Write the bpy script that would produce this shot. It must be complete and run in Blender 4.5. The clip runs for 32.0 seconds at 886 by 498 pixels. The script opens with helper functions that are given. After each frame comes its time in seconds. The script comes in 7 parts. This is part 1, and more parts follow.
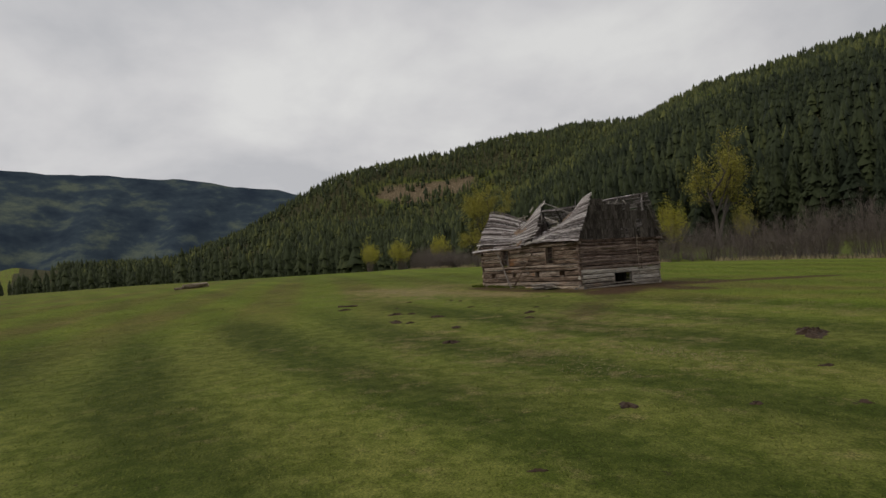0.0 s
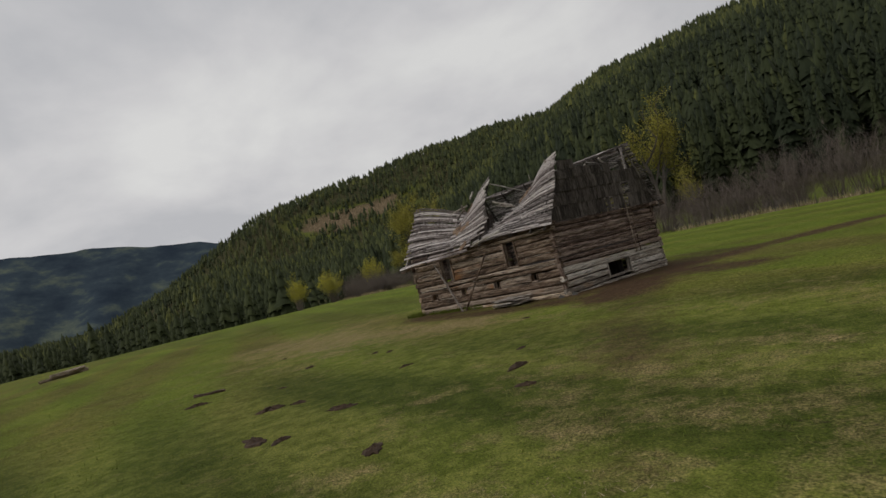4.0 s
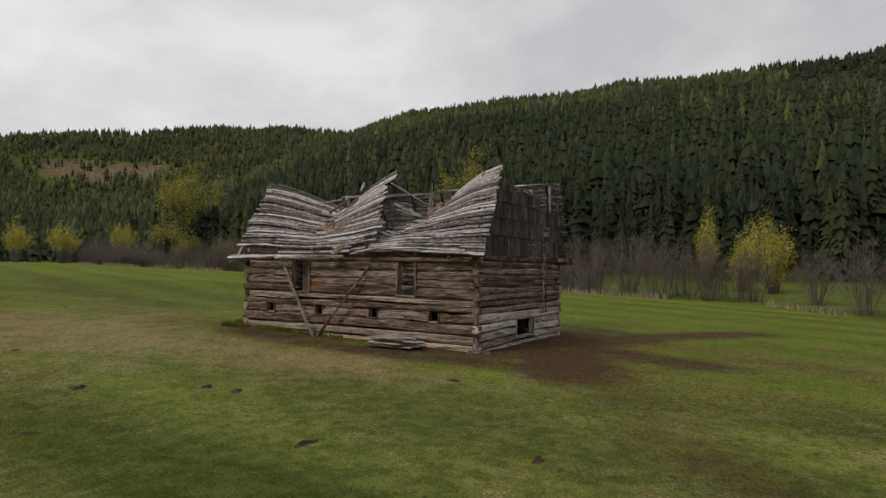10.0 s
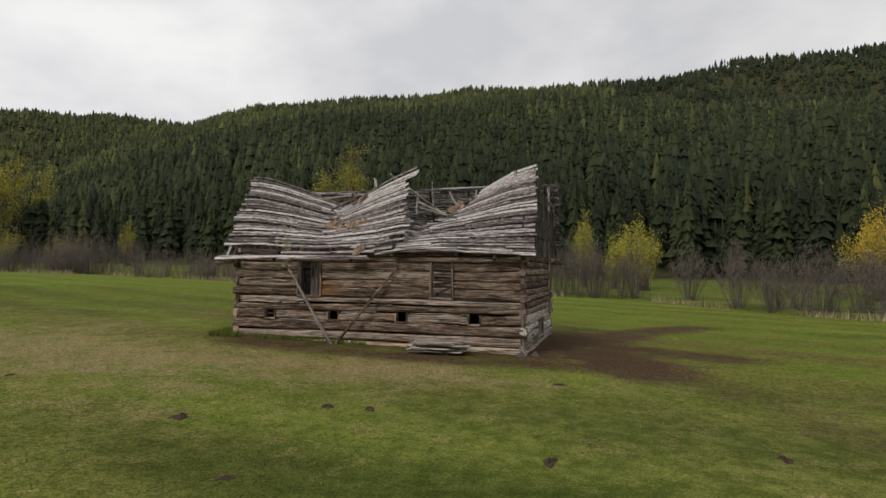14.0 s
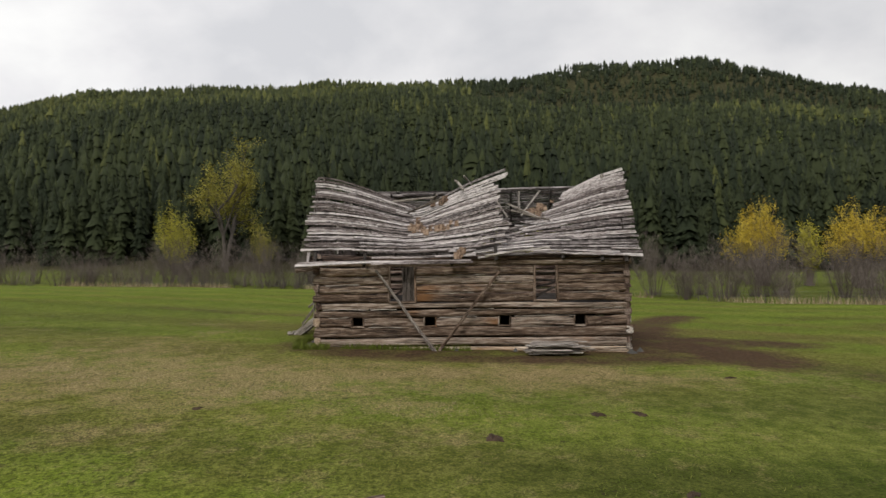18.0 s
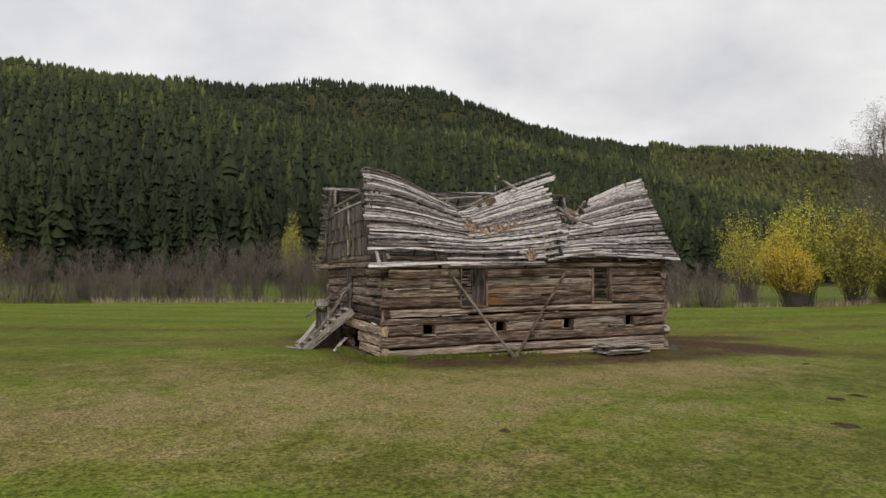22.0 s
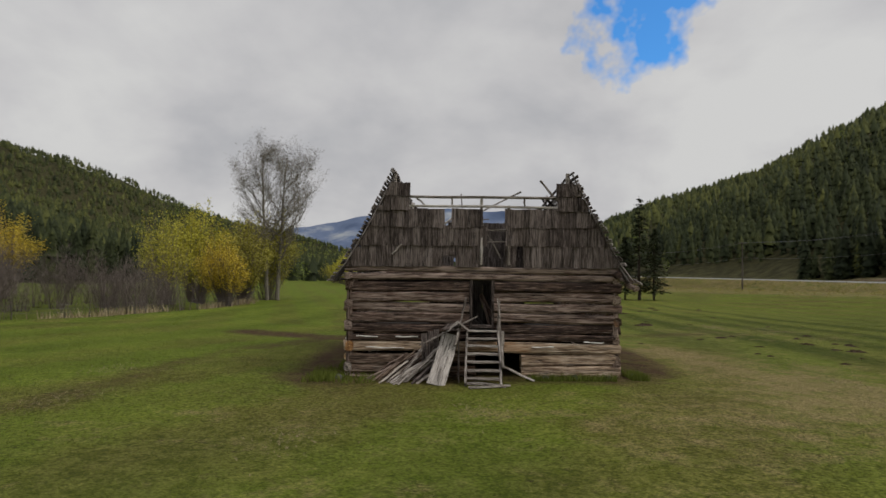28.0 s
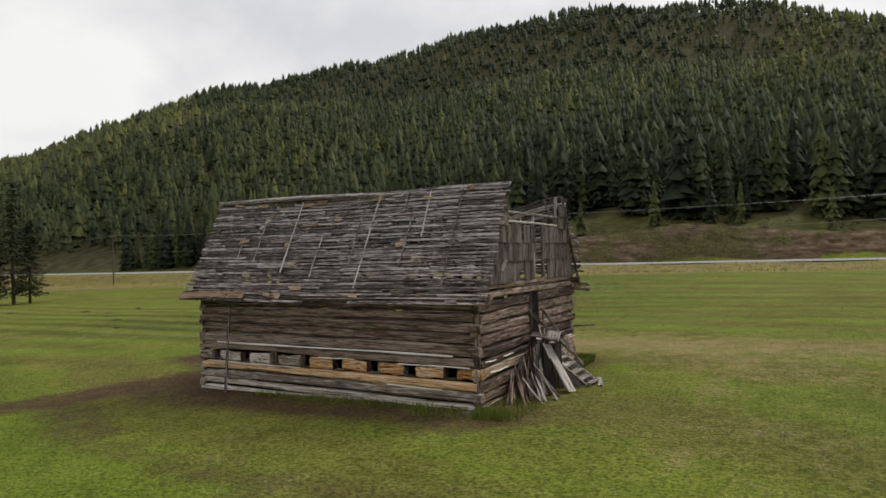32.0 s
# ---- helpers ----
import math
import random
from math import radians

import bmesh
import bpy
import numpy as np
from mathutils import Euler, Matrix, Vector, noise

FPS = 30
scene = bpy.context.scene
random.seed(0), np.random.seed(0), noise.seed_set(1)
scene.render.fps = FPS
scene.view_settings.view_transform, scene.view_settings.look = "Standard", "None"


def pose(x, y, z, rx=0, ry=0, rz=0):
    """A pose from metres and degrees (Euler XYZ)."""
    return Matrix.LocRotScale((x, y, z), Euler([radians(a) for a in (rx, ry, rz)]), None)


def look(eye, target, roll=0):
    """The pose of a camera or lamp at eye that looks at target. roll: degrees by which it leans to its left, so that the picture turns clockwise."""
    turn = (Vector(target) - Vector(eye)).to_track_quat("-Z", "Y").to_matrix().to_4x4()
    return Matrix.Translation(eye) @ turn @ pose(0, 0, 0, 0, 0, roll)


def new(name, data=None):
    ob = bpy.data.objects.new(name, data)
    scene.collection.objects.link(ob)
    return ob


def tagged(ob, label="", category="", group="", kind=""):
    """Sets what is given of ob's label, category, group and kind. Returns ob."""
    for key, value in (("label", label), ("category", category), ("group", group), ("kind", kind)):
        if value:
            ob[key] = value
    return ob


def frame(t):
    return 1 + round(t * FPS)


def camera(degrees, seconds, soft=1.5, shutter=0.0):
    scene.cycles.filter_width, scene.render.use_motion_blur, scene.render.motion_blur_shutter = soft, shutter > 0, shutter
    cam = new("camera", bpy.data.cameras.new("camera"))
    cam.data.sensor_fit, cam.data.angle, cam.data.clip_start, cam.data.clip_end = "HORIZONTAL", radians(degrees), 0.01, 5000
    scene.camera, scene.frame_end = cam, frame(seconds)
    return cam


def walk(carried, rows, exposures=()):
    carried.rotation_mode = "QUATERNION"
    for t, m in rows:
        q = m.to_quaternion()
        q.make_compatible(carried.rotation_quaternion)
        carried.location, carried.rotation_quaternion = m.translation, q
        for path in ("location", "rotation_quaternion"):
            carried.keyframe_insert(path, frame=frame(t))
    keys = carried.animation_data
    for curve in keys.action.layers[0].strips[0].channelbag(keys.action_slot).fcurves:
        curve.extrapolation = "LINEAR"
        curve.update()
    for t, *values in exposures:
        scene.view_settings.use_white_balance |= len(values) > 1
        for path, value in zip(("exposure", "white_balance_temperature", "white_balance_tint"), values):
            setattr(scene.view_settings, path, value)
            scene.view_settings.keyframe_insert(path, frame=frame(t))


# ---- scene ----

cam = camera(70.6, 32.0, shutter=0.2)
PATH = [
    (0, (41.275, -30.616, 1.737), (39.601, -29.524, 1.796), -3.6),
    (0.5, (39.837, -29.471, 1.75), (38.196, -28.329, 1.814), -3.4),
    (1, (38.416, -28.362, 1.764), (36.784, -27.208, 1.831), 1.1),
    (1.5, (36.966, -27.264, 1.791), (35.336, -26.107, 1.859), 1.7),
    (2, (35.413, -26.114, 1.831), (33.784, -24.956, 1.902), 1.3),
    (2.5, (33.842, -24.904, 1.872), (32.212, -23.747, 1.946), 1.1),
    (3, (32.34, -23.693, 1.9), (30.706, -22.542, 1.976), 1.1),
    (3.5, (30.886, -22.537, 1.923), (29.264, -21.37, 2.0), -2.1),
    (4, (29.553, -21.515, 1.938), (28.005, -20.25, 2.019), -13.9),
    (4.5, (28.407, -20.708, 1.984), (26.966, -19.323, 2.07), -9.0),
    (6.5, (24.915, -18.807, 2.476), (23.535, -17.361, 2.538), 0.7),
    (7, (24.372, -18.497, 2.5), (22.988, -17.055, 2.56), 0.8),
    (7.5, (23.783, -18.375, 2.552), (22.395, -16.935, 2.607), 0.7),
    (8, (23.101, -18.397, 2.567), (21.792, -16.886, 2.622), -3.5),
    (8.5, (22.452, -18.463, 2.557), (21.326, -16.812, 2.617), -4.7),
    (9, (21.767, -18.533, 2.552), (20.747, -16.814, 2.612), 0.3),
    (9.5, (21.065, -18.67, 2.543), (20.078, -16.931, 2.603), 1.6),
    (10, (20.33, -18.881, 2.524), (19.342, -17.143, 2.585), 1.1),
    (10.5, (19.572, -19.098, 2.456), (18.579, -17.363, 2.521), 0.8),
    (11, (18.825, -19.343, 2.388), (17.825, -17.612, 2.457), 0.9),
    (11.5, (18.039, -19.594, 2.349), (17.043, -17.862, 2.42), 0.8),
    (12, (17.267, -19.845, 2.394), (16.307, -18.092, 2.462), 0.4),
    (12.5, (16.469, -20.059, 2.406), (15.601, -18.259, 2.474), 0.0),
    (13, (15.614, -20.273, 2.431), (14.879, -18.414, 2.499), -0.0),
    (13.5, (14.734, -20.435, 2.421), (14.132, -18.529, 2.493), 0.2),
    (14, (13.928, -20.604, 2.44), (13.388, -18.68, 2.51), 0.7),
    (14.5, (13.065, -20.811, 2.438), (12.545, -18.881, 2.509), 0.7),
    (15, (12.116, -21.046, 2.402), (11.603, -19.114, 2.476), 0.7),
    (15.5, (11.134, -21.277, 2.361), (10.622, -19.345, 2.439), 0.7),
    (17.5, (6.682, -21.808, 2.691), (6.381, -19.832, 2.747), -0.5),
    (18, (5.552, -21.792, 2.72), (5.461, -19.795, 2.775), -0.8),
    (18.5, (4.385, -21.703, 2.728), (4.53, -19.709, 2.782), -0.7),
    (19, (3.15, -21.498, 2.709), (3.491, -19.528, 2.767), -0.5),
    (19.5, (1.86, -21.208, 2.675), (2.334, -19.267, 2.738), -0.4),
    (20, (0.516, -20.777, 2.634), (1.051, -18.851, 2.7), -0.3),
    (20.5, (-0.928, -20.272, 2.579), (-0.353, -18.358, 2.652), -0.3),
    (21, (-2.32, -19.683, 2.529), (-1.706, -17.782, 2.609), -0.4),
    (21.5, (-3.813, -19.154, 2.495), (-3.134, -17.275, 2.579), -0.7),
    (22, (-5.378, -18.583, 2.493), (-4.637, -16.728, 2.579), -0.7),
    (22.5, (-7.008, -17.846, 2.555), (-6.207, -16.015, 2.638), -0.7),
    (23, (-8.779, -17.014, 2.65), (-7.925, -15.206, 2.727), -0.8),
    (23.5, (-10.561, -15.986, 2.672), (-9.594, -14.236, 2.751), -1.5),
    (24, (-12.289, -14.755, 2.724), (-11.098, -13.15, 2.804), -0.8),
    (24.5, (-13.718, -13.362, 2.776), (-12.288, -11.966, 2.854), -0.3),
    (25, (-15.046, -11.63, 2.845), (-13.396, -10.502, 2.919), -0.4),
    (25.5, (-16.279, -9.651, 2.912), (-14.484, -8.771, 2.986), -0.6),
    (26, (-17.402, -7.322, 2.938), (-15.545, -6.583, 3.015), -1.1),
    (26.5, (-18.232, -4.721, 2.974), (-16.33, -4.106, 3.053), -1.4),
    (28.5, (-18.965, 8.253, 3.219), (-16.978, 8.04, 3.288), 0.6),
    (29, (-18.544, 10.983, 3.322), (-16.601, 10.514, 3.389), -0.2),
    (29.5, (-17.327, 13.753, 3.318), (-15.495, 12.954, 3.388), -0.5),
    (30, (-15.954, 16.091, 3.377), (-14.276, 15.005, 3.446), -0.6),
    (30.5, (-14.266, 18.113, 3.493), (-12.767, 16.791, 3.554), -0.5),
    (31, (-12.295, 20.023, 3.662), (-10.993, 18.506, 3.712), -0.5),
    (31.5, (-10.007, 21.811, 3.882), (-8.871, 20.165, 3.917), -1.1),
    (32, (-7.483, 23.434, 4.105), (-6.503, 21.691, 4.124), -1.5),
]
EXPOSURES = [(0.0, -0.3), (4.0, -0.34), (8.0, -0.27), (10.0, -0.08), (13.0, 0.08), (15.0, 0.17), (17.5, 0.27), (20.0, 0.34), (23.0, 0.32), (24.5, 0.2), (26.0, -0.05), (28.5, -0.13), (30.0, -0.08), (31.0, 0.1), (32.0, 0.42)]
walk(cam, [(t, look(eye, target, roll)) for t, eye, target, roll in PATH], EXPOSURES)
# brightness of the cloud deck and of the veiled sun
SKY, SUN = 0.92, 1.35
# feet of the lone conifers east of the barn
PINE_A, PINE_B, PINE_C = (114.5, -18.8), (129.4, -12.2), (107.5, -33.0)

# ---------------------------------------------------------------- sky and sun
world = bpy.data.worlds.new("overcast_sky")
scene.world = world
world.use_nodes = True
wt = world.node_tree
wt.nodes.clear()


def wn(kind, **kw):
    n = wt.nodes.new(kind)
    for k, v in kw.items():
        n.inputs[k].default_value = v
    return n


w_out = wt.nodes.new("ShaderNodeOutputWorld")
w_sky = wt.nodes.new("ShaderNodeTexSky")
w_sky.sky_type = "NISHITA"
w_sky.sun_disc = False
w_sky.sun_elevation = radians(48)
w_sky.sun_rotation = radians(200)
w_clear = wn("ShaderNodeBackground", Strength=0.16)
w_blue = wt.nodes.new("ShaderNodeMix")
w_blue.data_type, w_blue.blend_type = "RGBA", "MULTIPLY"
w_blue.inputs[0].default_value = 1.0
w_blue.inputs[7].default_value = (0.34, 0.82, 1.25, 1)
wt.links.new(w_sky.outputs[0], w_blue.inputs[6])
wt.links.new(w_blue.outputs[2], w_clear.inputs["Color"])
w_co = wt.nodes.new("ShaderNodeTexCoord")
w_sep = wt.nodes.new("ShaderNodeSeparateXYZ")
wt.links.new(w_co.outputs["Generated"], w_sep.inputs[0])


def wmath(op, a, b=None, clamp=False):
    n = wt.nodes.new("ShaderNodeMath")
    n.operation = op
    n.use_clamp = clamp
    for i, v in enumerate((a, b)):
        if v is None:
            continue
        if isinstance(v, (int, float)):
            n.inputs[i].default_value = v
        else:
            wt.links.new(v, n.inputs[i])
    return n.outputs[0]


# the cloud deck is flat overhead: project the direction on to it
w_h = wmath("ADD", wmath("MAXIMUM", w_sep.outputs["Z"], 0.0), 0.42)
w_cmb = wt.nodes.new("ShaderNodeCombineXYZ")
wt.links.new(wmath("DIVIDE", w_sep.outputs["X"], w_h), w_cmb.inputs[0])
wt.links.new(wmath("DIVIDE", w_sep.outputs["Y"], w_h), w_cmb.inputs[1])
w_cmb.inputs[2].default_value = 3.7
w_n1 = wn("ShaderNodeTexNoise", Scale=2.1, Detail=8.0, Roughness=0.52, Distortion=0.15)
wt.links.new(w_cmb.outputs[0], w_n1.inputs["Vector"])
w_ramp = wt.nodes.new("ShaderNodeValToRGB")
w_ramp.color_ramp.elements[0].position = 0.34
w_ramp.color_ramp.elements[0].color = (0.585, 0.59, 0.615, 1)
w_ramp.color_ramp.elements[1].position = 0.62
w_ramp.color_ramp.elements[1].color = (0.83, 0.828, 0.82, 1)
w_mid = w_ramp.color_ramp.elements.new(0.48)
w_mid.color = (0.715, 0.71, 0.722, 1)
wt.links.new(w_n1.outputs["Fac"], w_ramp.inputs[0])
w_cloud = wn("ShaderNodeBackground", Strength=SKY)
wt.links.new(w_ramp.outputs[0], w_cloud.inputs["Color"])
# the deck is thinner and brighter towards the west
wt.links.new(wmath("MULTIPLY", wmath("SUBTRACT", 1.0, wmath("MULTIPLY", w_sep.outputs["X"], 0.13)), SKY), w_cloud.inputs["Strength"])
# a hole in the clouds with ragged edges
w_dot = wt.nodes.new("ShaderNodeVectorMath")
w_dot.operation = "DOT_PRODUCT"
wt.links.new(w_co.outputs["Generated"], w_dot.inputs[0])
gap_yaw, gap_up = radians(-108.5), radians(23.0)
w_dot.inputs[1].default_value = (-math.sin(gap_yaw) * math.cos(gap_up), math.cos(gap_yaw) * math.cos(gap_up), math.sin(gap_up))
w_n2 = wn("ShaderNodeTexNoise", Scale=5.0, Detail=5.0, Roughness=0.6)
wt.links.new(w_co.outputs["Generated"], w_n2.inputs["Vector"])
w_gap = wmath("ADD", wmath("MULTIPLY", wmath("SUBTRACT", w_dot.outputs["Value"], 0.9960), 110.0), wmath("MULTIPLY", wmath("SUBTRACT", w_n2.outputs["Fac"], 0.5), 6.0))
w_gap = wmath("MULTIPLY", w_gap, 2.0, clamp=True)
w_mix = wt.nodes.new("ShaderNodeMixShader")
wt.links.new(w_gap, w_mix.inputs[0])
wt.links.new(w_cloud.outputs[0], w_mix.inputs[1])
wt.links.new(w_clear.outputs[0], w_mix.inputs[2])
wt.links.new(w_mix.outputs[0], w_out.inputs["Surface"])

sun = new("sun", bpy.data.lights.new("sun", "SUN"))
sun.data.energy = SUN
sun.data.angle = radians(14)
sun.data.color = (1.0, 0.96, 0.9)
sun.matrix_world = look((-17, -47, 55), (0, 0, 0))

# ---------------------------------------------------------------- materials


class Nodes:
    """A material's node tree, with short calls."""

    def __init__(self, name, rough=0.85, spec=0.3):
        self.mat = bpy.data.materials.new(name)
        self.mat.use_nodes = True
        self.t = self.mat.node_tree
        self.bsdf = self.t.nodes["Principled BSDF"]
        self.bsdf.inputs["Roughness"].default_value = rough
        self.bsdf.inputs["Specular IOR Level"].default_value = spec

    def put(self, sock, v):
        if isinstance(v, (int, float)):
            sock.default_value = v
        elif isinstance(v, tuple):
            sock.default_value = v if len(v) == 4 or sock.type == "VECTOR" else (*v, 1)
        else:
            self.t.links.new(v, sock)

    def node(self, kind, **kw):
        n = self.t.nodes.new(kind)
        for k, v in kw.items():
            self.put(n.inputs[k], v)
        return n

    def coords(self, kind="Object"):
        return self.node("ShaderNodeTexCoord").outputs[kind]

    def position(self):
        return self.node("ShaderNodeNewGeometry").outputs["Position"]

    def scaled(self, vec, s):
        n = self.node("ShaderNodeMapping", Vector=vec)
        n.inputs["Scale"].default_value = s
        return n.outputs[0]

    def shifted(self, vec, amount):
        n = self.node("ShaderNodeVectorMath")
        n.operation = "ADD"
        self.put(n.inputs[0], vec)
        self.put(n.inputs[1], amount)
        return n.outputs[0]

    def noise(self, vec, scale, detail=4.0, rough=0.55, distortion=0.0):
        return self.node("ShaderNodeTexNoise", Vector=vec, Scale=scale, Detail=detail, Roughness=rough, Distortion=distortion).outputs["Fac"]

    def math(self, op, a, b=0.0, clamp=False):
        n = self.t.nodes.new("ShaderNodeMath")
        n.operation, n.use_clamp = op, clamp
        self.put(n.inputs[0], a)
        self.put(n.inputs[1], b)
        return n.outputs[0]

    def ramp(self, fac, *stops):
        n = self.node("ShaderNodeValToRGB", Fac=fac)
        els = n.color_ramp.elements
        while len(els) < len(stops):
            els.new(0.5)
        for e, (p, c) in zip(els, stops):
            e.position = p
            e.color = (*c, 1) if isinstance(c, tuple) else (c, c, c, 1)
        return n.outputs[0]

    def mix(self, fac, a, b, blend="MIX"):
        n = self.t.nodes.new("ShaderNodeMix")
        n.data_type, n.blend_type = "RGBA", blend
        self.put(n.inputs[0], fac)
        self.put(n.inputs[6], a)
        self.put(n.inputs[7], b)
        return n.outputs[2]

    def attr(self, name, out="Fac"):
        n = self.t.nodes.new("ShaderNodeAttribute")
        n.attribute_name = name
        return n.outputs[out]

    def random(self):
        return self.node("ShaderNodeObjectInfo").outputs["Random"]

    def done(self, color, bump=None, strength=0.4, dist=0.02, rough=None):
        self.put(self.bsdf.inputs["Base Color"], color)
        if rough is not None:
            self.put(self.bsdf.inputs["Roughness"], rough)
        if bump is not None:
            b = self.node("ShaderNodeBump", Height=bump, Strength=strength, Distance=dist)
            self.t.links.new(b.outputs[0], self.bsdf.inputs["Normal"])
        return self.mat


def wood(name, dark, mid, pale, grain=(1.0, 14.0, 14.0), stain=None, stain_from=0.62, sway=0.55):
    """Weathered wood: long grain along the piece's own x, cracks, bleached and stained areas, each piece a little different."""
    m = Nodes(name, rough=0.88, spec=0.2)
    rnd = m.random()
    co = m.coords()
    off = m.node("ShaderNodeCombineXYZ", X=m.math("MULTIPLY", rnd, 37.0), Y=m.math("MULTIPLY", rnd, 91.0), Z=m.math("MULTIPLY", rnd, 53.0)).outputs[0]
    co = m.shifted(co, off)
    g = m.scaled(co, grain)
    fine = m.noise(g, 3.2, 3.0, 0.6, 0.3)
    crack = m.noise(m.scaled(co, (grain[0] * 0.35, grain[1] * 1.5, grain[2] * 1.5)), 2.6, 5.0, 0.62)
    crack = m.ramp(crack, (0.405, 0.0), (0.44, 1.0))
    blot = m.noise(m.scaled(co, (0.5, 3.4, 3.4)), 2.1, 6.0, 0.7)
    tone = m.math("ADD", m.math("MULTIPLY", fine, 1.15), m.math("MULTIPLY", m.math("SUBTRACT", rnd, 0.5), sway))
    tone = m.math("ADD", tone, m.math("MULTIPLY", blot, 0.85))
    tone = m.math("SUBTRACT", tone, 0.48)
    col = m.ramp(tone, (0.30, dark), (0.50, mid), (0.74, pale))
    fleck = m.noise(m.scaled(co, (grain[0] * 0.8, grain[1] * 1.5, grain[2] * 1.5)), 2.2, 5.0, 0.7)
    col = m.mix(m.ramp(fleck, (0.59, 0.0), (0.64, 0.75)), col, pale)
    if stain:
        sm = m.noise(m.shifted(m.scaled(co, (0.35, 1.0, 1.0)), off), 0.8, 3.0, 0.55)
        col = m.mix(m.ramp(sm, (stain_from, 0.0), (stain_from + 0.12, 0.85)), col, stain)
    col = m.mix(m.math("MULTIPLY", m.math("SUBTRACT", 1.0, crack), 0.85), col, (0.012, 0.010, 0.009))
    h = m.math("ADD", m.math("MULTIPLY", fine, 0.6), m.math("MULTIPLY", crack, 0.6))
    return m.done(col, h, 1.0, 0.03)


M_LOG = wood("weathered_hewn_log", (0.080, 0.052, 0.036), (0.215, 0.150, 0.108), (0.47, 0.385, 0.315), (0.7, 9.0, 9.0), stain=(0.30, 0.135, 0.045), stain_from=0.64, sway=0.4)
M_LOG_DARK = wood("dark_weathered_log", (0.038, 0.025, 0.020), (0.130, 0.084, 0.064), (0.345, 0.265, 0.22), (0.7, 9.0, 9.0), stain=(0.17, 0.080, 0.045), stain_from=0.66, sway=0.4)
M_LOG_PALE = wood("bleached_log", (0.19, 0.155, 0.125), (0.47, 0.41, 0.345), (0.70, 0.64, 0.57), (0.7, 9.0, 9.0), stain=(0.36, 0.20, 0.09), stain_from=0.62, sway=0.4)
M_LOG_ORANGE = wood("rubbed_orange_log", (0.20, 0.092, 0.040), (0.60, 0.31, 0.115), (0.74, 0.54, 0.34), (0.7, 9.0, 9.0), sway=0.4)
M_LOG_TAN = wood("tan_rubbed_log", (0.20, 0.13, 0.085), (0.50, 0.37, 0.255), (0.72, 0.60, 0.48), (0.7, 9.0, 9.0), stain=(0.42, 0.22, 0.09), stain_from=0.6, sway=0.4)
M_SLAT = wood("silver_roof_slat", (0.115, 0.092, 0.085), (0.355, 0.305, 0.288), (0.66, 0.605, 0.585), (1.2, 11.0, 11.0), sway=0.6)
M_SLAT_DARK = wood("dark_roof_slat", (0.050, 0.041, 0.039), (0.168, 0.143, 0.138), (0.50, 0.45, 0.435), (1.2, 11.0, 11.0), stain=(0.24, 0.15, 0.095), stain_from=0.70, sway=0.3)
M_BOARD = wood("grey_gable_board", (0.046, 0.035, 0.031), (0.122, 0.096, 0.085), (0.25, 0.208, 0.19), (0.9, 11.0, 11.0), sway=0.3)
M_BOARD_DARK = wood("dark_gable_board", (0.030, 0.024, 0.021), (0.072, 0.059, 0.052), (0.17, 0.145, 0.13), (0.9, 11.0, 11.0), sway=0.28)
M_TIMBER = wood("bleached_lumber", (0.15, 0.125, 0.105), (0.36, 0.315, 0.275), (0.60, 0.55, 0.505), (1.0, 14.0, 14.0), sway=0.4)
M_ROT = wood("rotten_brown_shingle", (0.085, 0.052, 0.034), (0.20, 0.130, 0.085), (0.33, 0.235, 0.165), (3.0, 9.0, 9.0), sway=0.4)
M_LATH = wood("tan_lath", (0.17, 0.115, 0.075), (0.34, 0.25, 0.17), (0.48, 0.38, 0.28), (1.0, 12.0, 12.0), sway=0.4)
# near-black: the shade inside the barn is put into the colour
M_INSIDE = wood("shaded_inner_plank", (0.02, 0.017, 0.015), (0.05, 0.042, 0.037), (0.10, 0.088, 0.08), (1.0, 12.0, 12.0), sway=0.3)


